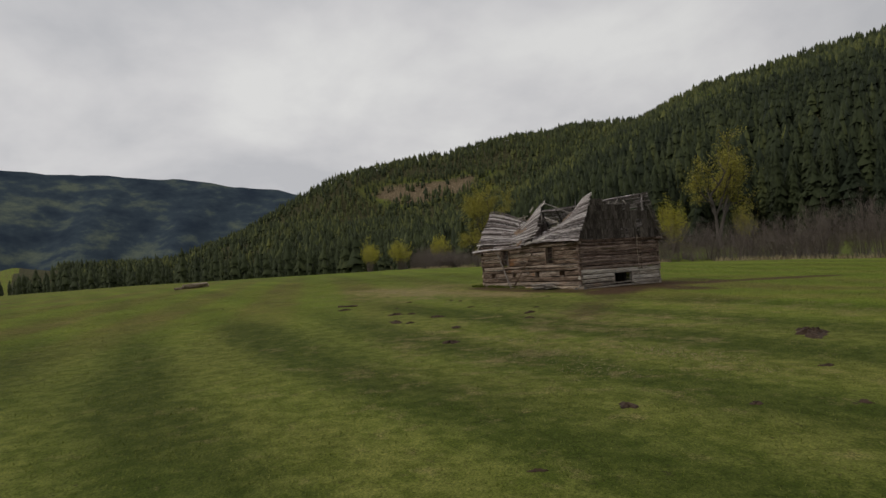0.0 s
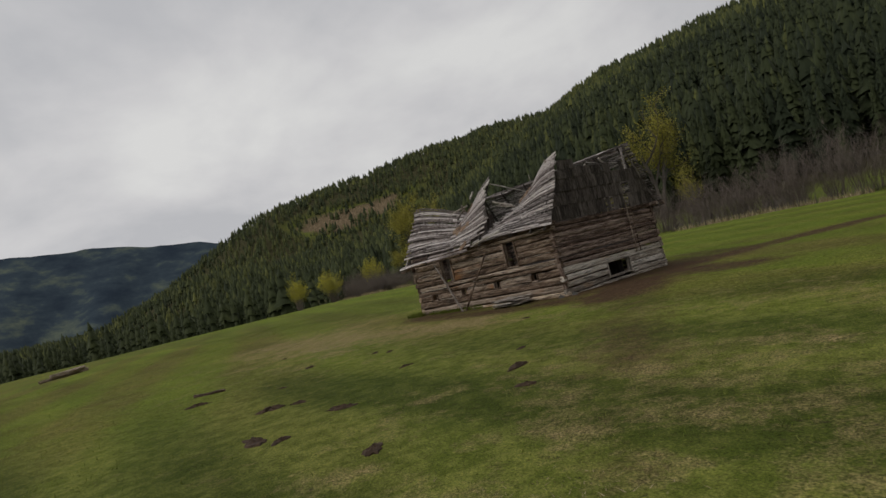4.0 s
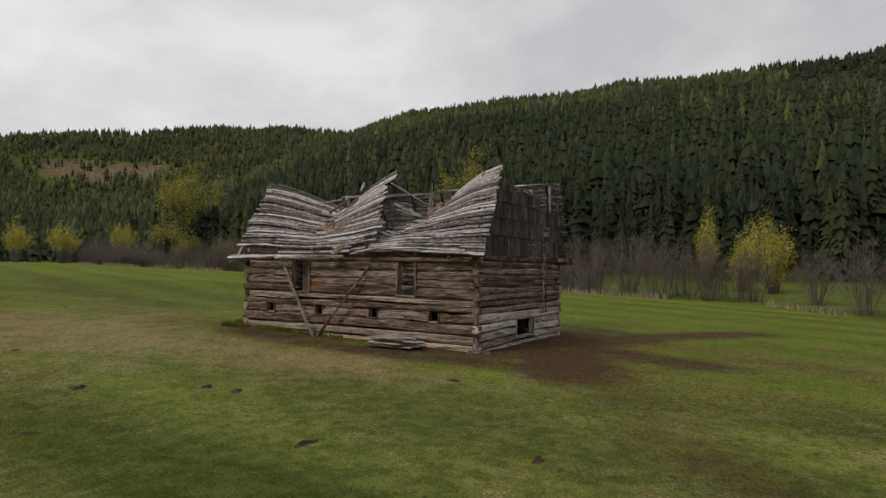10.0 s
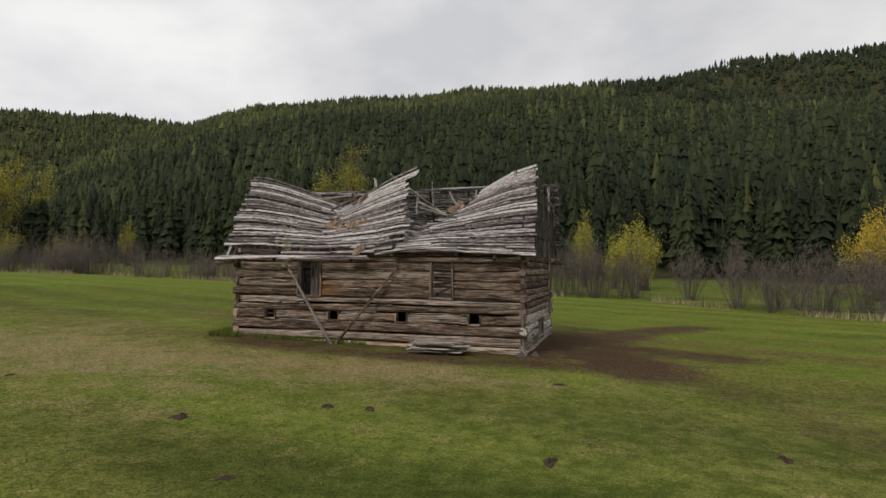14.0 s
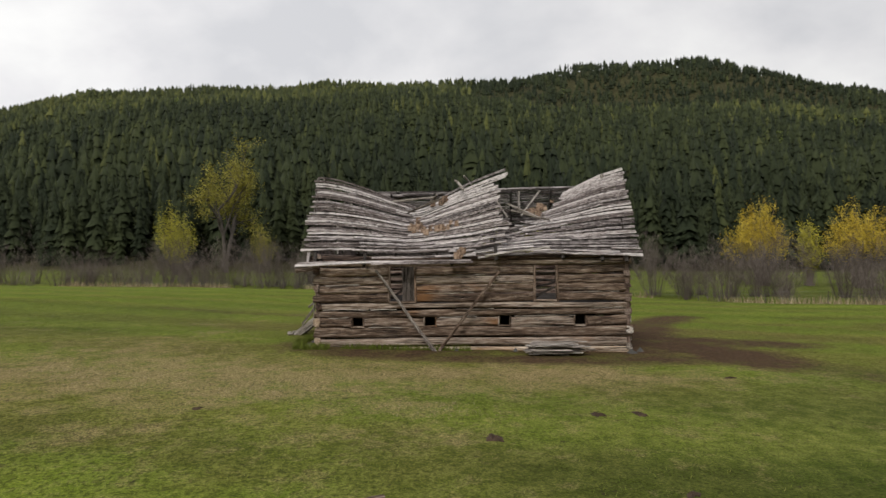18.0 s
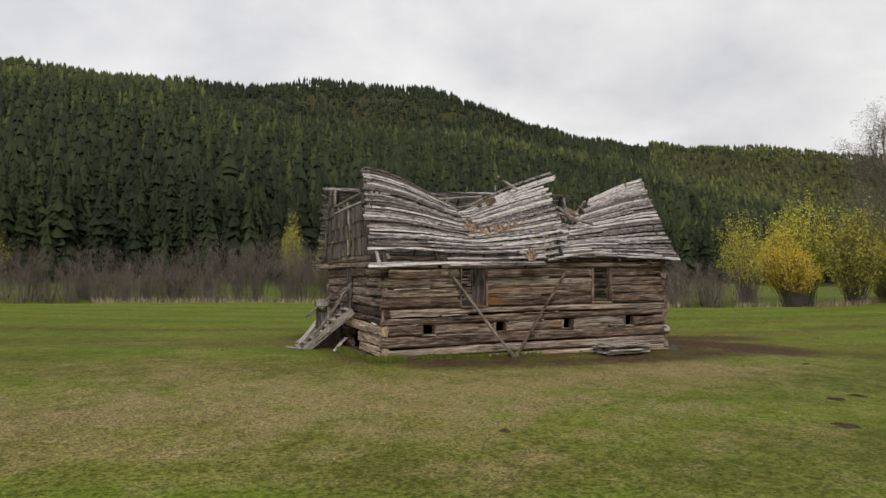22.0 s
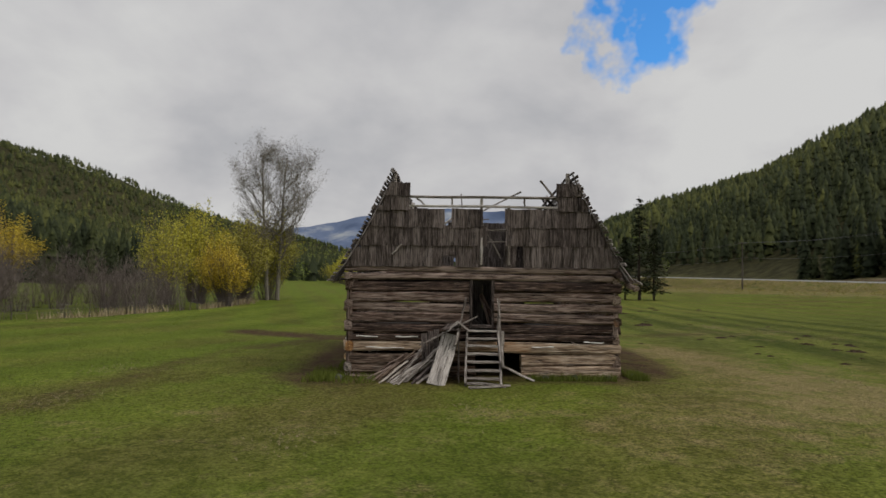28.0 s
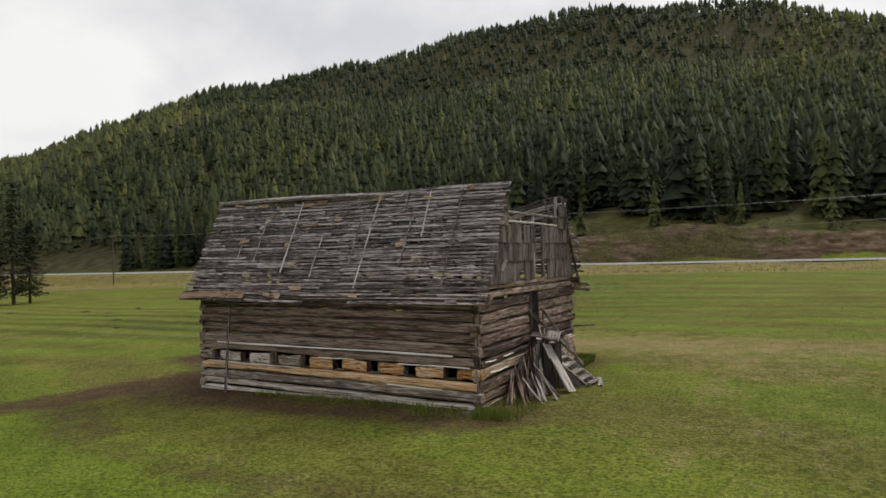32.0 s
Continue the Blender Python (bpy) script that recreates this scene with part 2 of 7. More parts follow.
def ground_material():
    m = Nodes("meadow_grass_and_soil", rough=0.95, spec=0.08)
    p = m.position()
    big = m.noise(p, 0.05, 4.0, 0.55)
    mid = m.noise(p, 0.4, 6.0, 0.66)
    tuft = m.noise(p, 1.9, 6.0, 0.74)
    fine = m.noise(p, 10.0, 4.0, 0.7)
    blade = m.noise(p, 26.0, 3.0, 0.7)
    stripe = m.attr("stripe")
    lush = m.math("ADD", m.math("MULTIPLY", mid, 0.5), m.math("MULTIPLY", big, 0.6))
    lush = m.math("ADD", lush, m.math("MULTIPLY", stripe, 0.22))
    green = m.ramp(lush, (0.40, (0.116, 0.102, 0.026)), (0.58, (0.118, 0.130, 0.019)), (0.84, (0.124, 0.176, 0.015)))
    pale = m.ramp(lush, (0.40, (0.205, 0.172, 0.060)), (0.84, (0.180, 0.222, 0.034)))
    grainy = m.math("ADD", m.math("MULTIPLY", tuft, 0.45), m.math("MULTIPLY", fine, 0.55))
    col = m.mix(m.ramp(grainy, (0.45, 0.0), (0.58, 0.9)), green, pale)
    deep = m.ramp(fine, (0.40, 1.0), (0.52, 0.0))
    col = m.mix(m.math("MULTIPLY", deep, 0.62), col, (0.044, 0.046, 0.012))
    dry = m.math("ADD", m.attr("straw"), m.math("MULTIPLY", m.math("SUBTRACT", m.noise(p, 0.8, 8.0, 0.8), 0.5), 2.6))
    col = m.mix(m.attr("sward"), col, m.mix(m.ramp(tuft, (0.42, 0.0), (0.62, 1.0)), (0.066, 0.086, 0.014), (0.142, 0.158, 0.036)))
    mow = m.math("ADD", m.attr("mow"), m.math("MULTIPLY", m.math("SUBTRACT", m.noise(p, 0.22, 6.0, 0.7), 0.5), 1.2))
    col = m.mix(1.0, col, m.ramp(mow, (0.1, (0.60, 0.64, 0.56)), (0.5, (0.92, 0.92, 0.90)), (0.9, (1.24, 1.18, 1.2))), "MULTIPLY")
    straw = m.mix(m.ramp(m.math("ADD", m.math("MULTIPLY", fine, 0.4), m.math("MULTIPLY", blade, 0.6)), (0.40, 0.0), (0.60, 1.0)), (0.115, 0.085, 0.040), (0.36, 0.275, 0.140))
    col = m.mix(m.math("MULTIPLY", m.ramp(dry, (0.42, 0.0), (0.95, 1.0)), 0.8), col, straw)
    edge = m.math("ADD", m.attr("dirt"), m.math("MULTIPLY", m.math("SUBTRACT", m.noise(p, 0.75, 9.0, 0.8), 0.5), 1.7))
    soil = m.mix(m.ramp(fine, (0.3, 0.0), (0.7, 1.0)), (0.028, 0.016, 0.010), (0.112, 0.066, 0.041))
    col = m.mix(m.ramp(edge, (0.32, 0.0), (0.95, 0.96)), col, soil)
    bare = m.math("ADD", m.attr("bare"), m.math("MULTIPLY", m.math("SUBTRACT", m.noise(p, 0.12, 6.0, 0.7), 0.5), 0.6))
    rock = m.ramp(m.noise(p, 0.3, 7.0, 0.7), (0.3, (0.060, 0.046, 0.024)), (0.5, (0.13, 0.095, 0.055)), (0.7, (0.29, 0.23, 0.165)))
    col = m.mix(m.ramp(bare, (0.4, 0.0), (0.6, 1.0)), col, rock)
    floor = m.ramp(m.noise(p, 0.2, 5.0, 0.6), (0.35, (0.028, 0.028, 0.013)), (0.7, (0.075, 0.070, 0.030)))
    col = m.mix(m.attr("wood"), col, floor)
    col = m.mix(1.0, col, m.ramp(blade, (0.32, (0.46, 0.47, 0.45)), (0.50, (0.98, 0.98, 0.98)), (0.68, (1.5, 1.45, 1.35))), "MULTIPLY")
    speck = m.ramp(m.noise(p, 2.6, 5.0, 0.75), (0.30, 1.0), (0.37, 0.0))
    col = m.mix(m.math("MULTIPLY", speck, 0.75), col, (0.030, 0.022, 0.014))
    h = m.math("ADD", m.math("MULTIPLY", tuft, 0.8), m.math("ADD", m.math("MULTIPLY", fine, 0.5), m.math("MULTIPLY", blade, 0.25)))
    return m.done(col, h, 0.9, 0.10)


M_GROUND = ground_material()


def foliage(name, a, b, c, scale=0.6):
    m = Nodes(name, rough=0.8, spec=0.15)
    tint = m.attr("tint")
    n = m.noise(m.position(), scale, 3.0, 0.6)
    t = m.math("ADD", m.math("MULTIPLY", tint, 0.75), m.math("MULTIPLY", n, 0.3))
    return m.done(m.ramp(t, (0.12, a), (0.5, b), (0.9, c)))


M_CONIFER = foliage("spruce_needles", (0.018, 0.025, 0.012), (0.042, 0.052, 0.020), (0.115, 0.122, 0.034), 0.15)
M_SPRING = foliage("spring_birch_leaves", (0.11, 0.14, 0.03), (0.2, 0.25, 0.05), (0.32, 0.36, 0.10), 0.3)
M_WILLOW = foliage("yellow_green_willow_leaves", (0.26, 0.245, 0.033), (0.45, 0.415, 0.05), (0.58, 0.53, 0.09), 0.5)
M_GOLD = foliage("golden_willow_catkins", (0.32, 0.235, 0.03), (0.54, 0.40, 0.045), (0.66, 0.52, 0.08), 0.5)
M_OLIVE = foliage("olive_poplar_leaves", (0.16, 0.15, 0.03), (0.31, 0.28, 0.05), (0.46, 0.41, 0.09), 0.5)
M_TWIG = foliage("bare_grey_brown_twigs", (0.072, 0.058, 0.050), (0.15, 0.122, 0.106), (0.25, 0.208, 0.182), 0.4)
M_REED = foliage("dead_straw_grass", (0.17, 0.13, 0.07), (0.30, 0.24, 0.14), (0.44, 0.37, 0.24), 0.6)
M_GRASS = foliage("green_grass_blades", (0.07, 0.085, 0.016), (0.125, 0.155, 0.024), (0.23, 0.225, 0.065), 0.8)


def bark_material(name, a, b):
    m = Nodes(name, rough=0.9, spec=0.1)
    n = m.noise(m.scaled(m.position(), (6.0, 6.0, 1.2)), 2.0, 5.0, 0.65)
    return m.done(m.ramp(n, (0.3, a), (0.7, b)), n, 0.6, 0.03)


M_BARK = bark_material("grey_brown_bark", (0.05, 0.042, 0.036), (0.15, 0.13, 0.115))
M_BARK_PALE = bark_material("pale_grey_cottonwood_bark", (0.12, 0.105, 0.085), (0.30, 0.27, 0.225))
M_BARK_DARK = bark_material("dark_pine_bark", (0.03, 0.024, 0.02), (0.085, 0.066, 0.054))


def plain(name, a, b, scale=3.0, rough=0.8, metal=0.0):
    m = Nodes(name, rough=rough)
    m.bsdf.inputs["Metallic"].default_value = metal
    n = m.noise(m.position(), scale, 5.0, 0.6)
    return m.done(m.ramp(n, (0.3, a), (0.7, b)), n, 0.2, 0.01)


M_ASPHALT = plain("worn_grey_asphalt", (0.20, 0.20, 0.195), (0.30, 0.30, 0.29), 2.0, 0.9)
M_PAINT = plain("white_road_paint", (0.6, 0.6, 0.58), (0.78, 0.78, 0.76), 2.0, 0.7)
M_WIRE = plain("grey_power_wire", (0.10, 0.10, 0.105), (0.16, 0.16, 0.165), 2.0, 0.5, 0.3)
M_CHINK = plain("white_lime_chinking", (0.68, 0.65, 0.60), (0.88, 0.86, 0.81), 9.0, 0.9)
M_ROCK = plain("dark_field_stone", (0.035, 0.033, 0.03), (0.12, 0.115, 0.105), 1.5, 0.9)
M_SOIL = plain("dark_turned_soil", (0.026, 0.016, 0.010), (0.080, 0.051, 0.032), 6.0, 0.95)


def bank_material():
    m = Nodes("crumbling_rock_and_soil", rough=0.95, spec=0.1)
    p = m.position()
    n = m.noise(m.scaled(p, (0.5, 0.5, 1.6)), 0.8, 8.0, 0.72)
    col = m.ramp(n, (0.32, (0.040, 0.030, 0.018)), (0.48, (0.115, 0.082, 0.050)), (0.60, (0.19, 0.145, 0.098)), (0.72, (0.36, 0.30, 0.22)))
    weeds = m.ramp(m.noise(p, 0.16, 6.0, 0.7), (0.46, 0.0), (0.58, 0.85))
    col = m.mix(weeds, col, m.ramp(m.noise(p, 2.5, 4.0, 0.7), (0.35, (0.040, 0.042, 0.014)), (0.65, (0.13, 0.115, 0.042))))
    return m.done(col, n, 0.8, 0.3)


M_BANK = bank_material()


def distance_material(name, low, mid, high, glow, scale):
    """Hills kilometres away; blue air is put into their colour and a faint glow."""
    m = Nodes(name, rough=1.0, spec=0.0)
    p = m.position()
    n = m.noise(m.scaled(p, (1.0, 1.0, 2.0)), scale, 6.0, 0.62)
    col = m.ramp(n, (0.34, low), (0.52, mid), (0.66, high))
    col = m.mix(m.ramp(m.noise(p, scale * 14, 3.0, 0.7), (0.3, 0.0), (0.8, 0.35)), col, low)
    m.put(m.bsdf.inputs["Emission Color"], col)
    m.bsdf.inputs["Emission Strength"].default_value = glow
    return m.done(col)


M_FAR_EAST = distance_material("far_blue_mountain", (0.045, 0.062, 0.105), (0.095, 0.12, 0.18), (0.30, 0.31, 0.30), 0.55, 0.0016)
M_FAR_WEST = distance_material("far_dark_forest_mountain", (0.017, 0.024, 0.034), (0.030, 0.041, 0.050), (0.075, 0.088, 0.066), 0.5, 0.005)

# ---------------------------------------------------------------- helpers for building


def mesh_of(name, verts, faces, mats, tints=None, smooth=False):
    me = bpy.data.meshes.new(name)
    if isinstance(verts, list):
        me.from_pydata(verts, [], faces)
    else:
        k = faces.shape[1]
        me.vertices.add(len(verts))
        me.vertices.foreach_set("co", verts.astype(np.float32).ravel())
        me.loops.add(faces.size)
        me.loops.foreach_set("vertex_index", faces.astype(np.int32).ravel())
        me.polygons.add(len(faces))
        me.polygons.foreach_set("loop_start", np.arange(0, faces.size, k, dtype=np.int32))
        me.update(calc_edges=True)
    for mat in mats if isinstance(mats, (list, tuple)) else (mats,):
        me.materials.append(mat)
    if tints is not None:
        a = me.attributes.new("tint", "FLOAT", "POINT")
        a.data.foreach_set("value", np.asarray(tints, dtype=np.float32))
    if smooth:
        me.polygons.foreach_set("use_smooth", [True] * len(me.polygons))
    me.update()
    return me


def thing(name, label, category, group="", kind="", at=(0, 0, 0)):
    ob = new(name)
    ob.location = at
    return tagged(ob, label, category, group, kind)


def piece(name, me, parent, label="", m=None):
    """One mesh object under a thing or a part."""
    ob = new(name, me)
    ob.parent = parent
    if m is not None:
        ob.matrix_local = m
    if label:
        ob["label"] = label
    return ob


def axis_pose(p, q, up=(0, 0, 1), roll=0.0):
    """A pose at p with its x axis towards q, z near up."""
    p, q = Vector(p), Vector(q)
    x = (q - p).normalized()
    u = Vector(up)
    if abs(x.dot(u)) > 0.98:
        u = Vector((0, 1, 0))
    y = u.cross(x).normalized()
    z = x.cross(y)
    m = Matrix((x, y, z)).transposed().to_4x4()
    return Matrix.Translation(p) @ m @ Matrix.Rotation(roll, 4, "X")


def beam_mesh(name, length, width, height, mat, rng, segs=6, rounding=0.25, wobble=0.02, taper=0.0, ragged=0.0, bend=0.0):
    """A hewn or sawn piece along x, from 0 to length, centred on y and z: chamfered section, uneven faces, worn ends."""
    w, h, c = width / 2, height / 2, rounding * min(width, height)
    sec = [(-w + c, -h), (w - c, -h), (w, -h + c), (w, h - c), (w - c, h), (-w + c, h), (-w, h - c), (-w, -h + c)]
    verts, faces = [], []
    ph = [rng.uniform(0, 6.28) for _ in range(8)]
    for i in range(segs + 1):
        f = i / segs
        k = 1 - taper * f
        dy = wobble * math.sin(ph[0] + f * 5.0) + bend * math.sin(math.pi * f)
        dz = wobble * math.sin(ph[1] + f * 4.1)
        for j, (y, z) in enumerate(sec):
            r = 1 + (wobble / max(width, height)) * 1.6 * math.sin(ph[j] + f * (7 + j))
            xe = rng.uniform(-ragged, ragged) if i in (0, segs) else 0.0
            verts.append((f * length + xe, y * k * r + dy, z * k * r + dz))
    n = len(sec)
    for i in range(segs):
        for j in range(n):
            a, b = i * n + j, i * n + (j + 1) % n
            faces.append((a, b, b + n, a + n))
    faces.append(tuple(range(n - 1, -1, -1)))
    faces.append(tuple(range(segs * n, segs * n + n)))
    return mesh_of(name, verts, faces, mat)


def pole_mesh(name, length, r0, r1, mat, rng, segs=8, sides=7, wobble=0.03):
    verts, faces = [], []
    ph = rng.uniform(0, 6.28), rng.uniform(0, 6.28)
    for i in range(segs + 1):
        f = i / segs
        r = r0 + (r1 - r0) * f
        dy, dz = wobble * math.sin(ph[0] + f * 4), wobble * math.sin(ph[1] + f * 5)
        for j in range(sides):
            a = 2 * math.pi * j / sides
            rr = r * (1 + 0.12 * math.sin(3 * a + ph[0] + 6 * f))
            verts.append((f * length, dy + rr * math.cos(a), dz + rr * math.sin(a)))
    for i in range(segs):
        for j in range(sides):
            a, b = i * sides + j, i * sides + (j + 1) % sides
            faces.append((a, b, b + sides, a + sides))
    faces.append(tuple(range(sides - 1, -1, -1)))
    faces.append(tuple(range(segs * sides, segs * sides + sides)))
    return mesh_of(name, verts, faces, mat)

# ---------------------------------------------------------------- the land


def interp(v, xs, ys):
    return np.interp(v, xs, ys)


EYE_X, EYE_Y = 5.0, -15.0
# skyline of the valley sides by bearing (degrees left of north): slope of the line of sight, foot and crest distances
BEARING = [-180, -175, -167, -160, -150, -140, -130, -122, -116, -109, -101, -92, -85, -79, -70, -63, -57, -49, -42, -36, -33, -27, -21, -10, 0, 10, 20, 31, 38, 44, 50, 58, 66, 72, 80, 95, 120, 150, 174, 180]
RISE = [0.34, 0.364, 0.392, 0.39, 0.35, 0.312, 0.262, 0.21, 0.15, 0.112, 0.07, 0.006, 0.006, 0.035, 0.073, 0.113, 0.153, 0.179, 0.193, 0.208, 0.218, 0.26, 0.3, 0.307, 0.291, 0.284, 0.273, 0.245, 0.212, 0.211, 0.199, 0.186, 0.154, 0.095, 0.03, 0.03, 0.12, 0.22, 0.307, 0.34]
FOOT = [88, 88, 90, 96, 104, 150, 175, 220, 260, 330, 500, 900, 900, 700, 420, 300, 250, 210, 180, 160, 150, 140, 132, 124, 120, 124, 130, 145, 165, 185, 210, 260, 320, 500, 900, 900, 400, 150, 92, 88]
CREST = [1000, 1000, 1000, 1000, 1000, 1000, 1000, 1050, 1100, 1150, 1200, 1800, 1900, 1900, 1900, 1900, 1800, 1700, 1600, 1500, 1400, 1300, 1250, 1200, 1200, 1200, 1200, 1200, 1400, 1450, 1400, 1350, 1300, 1300, 1500, 1500, 1100, 1000, 1000, 1000]
EDGE_X = [-900, -300, -150, -95, -66, -30, -10, 5, 12, 18, 22, 26, 32, 48, 68, 85, 110, 200, 500]
EDGE_Y = [300, 150, 80, 62, 58, 57, 54, 51, 54, 51, 45, 38, 34, 31, 33, 40, 52, 88, 200]
# how far the nearer ridge reaches up to the skyline, by bearing; past it the farther hill shows
FRONT_AT = [-180, -165, -150, -140, -131, -122, -110, -80, -70, -58, -47, -37, -30, -20, -10, -4, 2, 36, 41, 45, 50, 57, 66, 75, 120, 150, 180]
FRONT = [0.73, 0.73, 0.75, 0.79, 0.89, 0.93, 0.93, 0.33, 0.23, 0.35, 0.63, 0.88, 0.83, 0.77, 0.76, 0.85, 0.93, 0.93, 0.83, 0.65, 0.48, 0.35, 0.43, 0.93, 0.93, 0.83, 0.73]


def polar(x, y):
    dx, dy = x - EYE_X, y - EYE_Y
    return np.hypot(dx, dy), np.degrees(np.arctan2(-dx, dy))


def lumps(x, y, k):
    return np.sin(x * k + 1.3) * np.cos(y * k * 1.17 + 0.4) + 0.5 * np.sin(x * k * 2.3 + y * k * 1.7) + 0.3 * np.cos(x * k * 4.1 - y * k * 3.3 + 2)


def road_y(x):
    return -90 + 0.16 * x


def land(x, y):
    """Height of the ground: a gently tilted meadow, rising to the road in the south, and the valley sides."""
    x, y = np.asarray(x, float), np.asarray(y, float)
    z = -0.05 - 0.024 * 90 * np.tanh(x / 90) + 0.022 * np.where(y < 0, 40 * np.tanh(y / 40), 0) - 0.008 * np.clip(y, 0, 12)
    south = np.clip(-y - 34, 0, None)
    level = np.clip(south / 44, 0, 1)
    level = level * level * (3 - 2 * level)
    z = z * (1 - level) + 0.55 * level
    z = z + 0.06 * lumps(x, y, 0.09) * np.clip(np.hypot(x - 5, y - 4) / 30, 0, 1)
    r, az = polar(x, y)
    rise, foot, crest = interp(az, BEARING, RISE), interp(az, BEARING, FOOT), interp(az, BEARING, CREST)
    s = np.clip((r - foot) / (crest - foot), 0, None)
    part = interp(az, FRONT_AT, FRONT)
    brow = 0.46
    r_brow = foot + brow * (crest - foot)
    near = part * rise * r_brow * np.clip(s / brow, 0, 1) ** 1.1
    g = np.clip((s - brow) / (1 - brow), 0, 1)
    back = part * rise * r_brow + (rise * crest - part * rise * r_brow) * g - np.minimum(1 - part, 0.32) * 0.9 * rise * crest * np.sin(np.pi * np.minimum(g * 1.25, 1)) * 0.45
    up = np.where(s < brow, near, np.where(s < 1, back, rise * crest * (1 + 0.04 * (s - 1))))
    up = up + np.clip(s, 0, 1) * (7 * lumps(x, y, 0.011) + 2.0 * lumps(x, y, 0.04))
    # the stream's shallow bed, and the pasture that rises beyond it
    beyond = y - interp(x, EDGE_X, EDGE_Y)
    here = np.clip((x + 260) / 60, 0, 1) * np.clip((170 - x) / 60, 0, 1)
    z = z - here * 0.8 * np.exp(-((beyond - 4.5) / 3.0) ** 2) + here * 2.2 * np.clip((beyond - 14) / 45, 0, 1)
    # cut bank above the road
    cut = np.clip((road_y(x) - 5.0 - y) / 5, 0, 1) * np.clip((x + 160) / 60, 0, 1) * np.clip((110 - x) / 60, 0, 1)
    z = z + np.maximum(up, 0) + 5.6 * cut * (1 + 0.12 * lumps(x, y, 0.11))
    # the road's level bed
    bed = np.clip((8.0 - np.abs(y - road_y(x))) / 3.0, 0, 1)
    return z * (1 - bed) + bed * 1.72


def axis_steps(near, step, far, grow):
    out = list(np.arange(-near, near + 1e-6, step))
    v, d = near, step
    hi = []
    while v < far:
        d *= grow
        v += d
        hi.append(v)
    return np.array([-a for a in reversed(hi)] + out + hi)


gx = axis_steps(60, 0.68, 4300, 1.08) + 6
gy = axis_steps(50, 0.68, 4300, 1.08) - 2
GX, GY = np.meshgrid(gx, gy)
GZ = land(GX, GY)
ny, nx = GX.shape
idx = np.arange(nx * ny).reshape(ny, nx)
quads = np.stack([idx[:-1, :-1], idx[:-1, 1:], idx[1:, 1:], idx[1:, :-1]], -1).reshape(-1, 4)
ground_me = mesh_of("ground", np.stack([GX, GY, GZ], -1).reshape(-1, 3), quads, M_GROUND, smooth=True)


def seg_dist(x, y, pts):
    d = np.full(np.shape(x), 1e9)
    for (ax, ay), (bx, by) in zip(pts[:-1], pts[1:]):
        vx, vy = bx - ax, by - ay
        f = np.clip(((x - ax) * vx + (y - ay) * vy) / (vx * vx + vy * vy), 0, 1)
        d = np.minimum(d, np.hypot(x - ax - f * vx, y - ay - f * vy))
    return d


def soft(d, inner, outer):
    return np.clip((outer - d) / (outer - inner), 0, 1)


fx, fy = GX.ravel(), GY.ravel()
barn_d = np.hypot(np.clip(np.abs(fx - 5.5) - 5.5, 0, None), np.clip(np.abs(fy - 4.15) - 4.15, 0, None))
east = np.clip((fx - 8) / 5, 0, 1)
north = np.clip((fy - 7.5) / 2, 0, 1)
dirt = soft(barn_d, 0.7, 2.3 + 1.6 * east + 1.4 * north) * (0.8 + 0.2 * np.maximum(east, north))


def track(w0, w1, k, *pts):
    """Soil worn bare along a line."""
    global dirt
    dirt = np.maximum(dirt, k * soft(seg_dist(fx, fy, pts), w0, w1))


track(1.2, 2.7, 1.0, (12.4, 7), (13, 3), (14, 0.5), (14.6, -1.2))
track(0.8, 2.5, 0.95, (12.5, 4.5), (15, 3.8), (17.3, 3.2))
track(0.2, 1.5, 0.38, (17, 3.3), (20, 3.6), (25, 4.6))
track(0.4, 2.7, 0.6, (14.8, -1.5), (16.6, -3.2), (18.4, -6.5), (21.5, -10.5))
track(0.1, 2.0, 0.38, (21, -10), (23.5, -13.5), (27, -19))
track(0.5, 1.6, 0.9, (1, -1.3), (5, -1.7), (9, -2.0), (13, -1.5))
track(0.8, 2.4, 0.92, (13, 6), (14, 9.5), (15, 12.5), (18, 17))
track(0.4, 2.0, 0.7, (13, 12), (8.5, 14))
track(0.2, 1.7, 0.6, (8.5, 14), (3.9, 14.7), (-1.1, 14.6), (-4.9, 14.4), (-9, 15.5), (-16, 20))
# beside the north wall: worn soil, with the wall's shading put in as soil
track(0.5, 1.7, 0.9, (11.5, 8.9), (8.3, 9.5), (4.4, 9.5), (0.6, 9.3), (-1, 9))
track(0.1, 1.3, 0.45, (-1, 9), (-3, 7.5), (-3.5, 5))
track(0.2, 1.2, 0.45, (15, 10), (20, 12), (30, 14))
straw = 0.23 + 0.36 * soft(np.hypot(fx + 4, fy + 6), 1, 11) + 0.2 * soft(np.hypot(fx - 6, fy + 7), 1, 10) + 0.22 * soft(np.hypot(fx - 26, fy + 17), 2, 12)
straw += 0.25 * soft(seg_dist(fx, fy, [(4, 14), (-6, 17), (-16, 22)]), 0.3, 2.5) + 0.2 * soft(np.hypot(fx + 14, fy - 2), 1, 10) - 0.12 * soft(np.hypot(fx - 10, fy - 25), 5, 24)
straw += 0.18 * soft(np.hypot(fx - 22, fy + 10), 1, 8) + 0.34 * soft(seg_dist(fx, fy, [(-10, -5.5), (-4, -4.6), (2, -5.5), (8, -4)]), 0.4, 4.0)
straw += 0.2 * soft(seg_dist(fx, fy, [(-6, 0), (-5, 6), (-6, 12)]), 0.5, 3.5) + 0.25 * soft(seg_dist(fx, fy, [(8, -4), (30, -4), (60, 3)]), 0.5, 2.5)
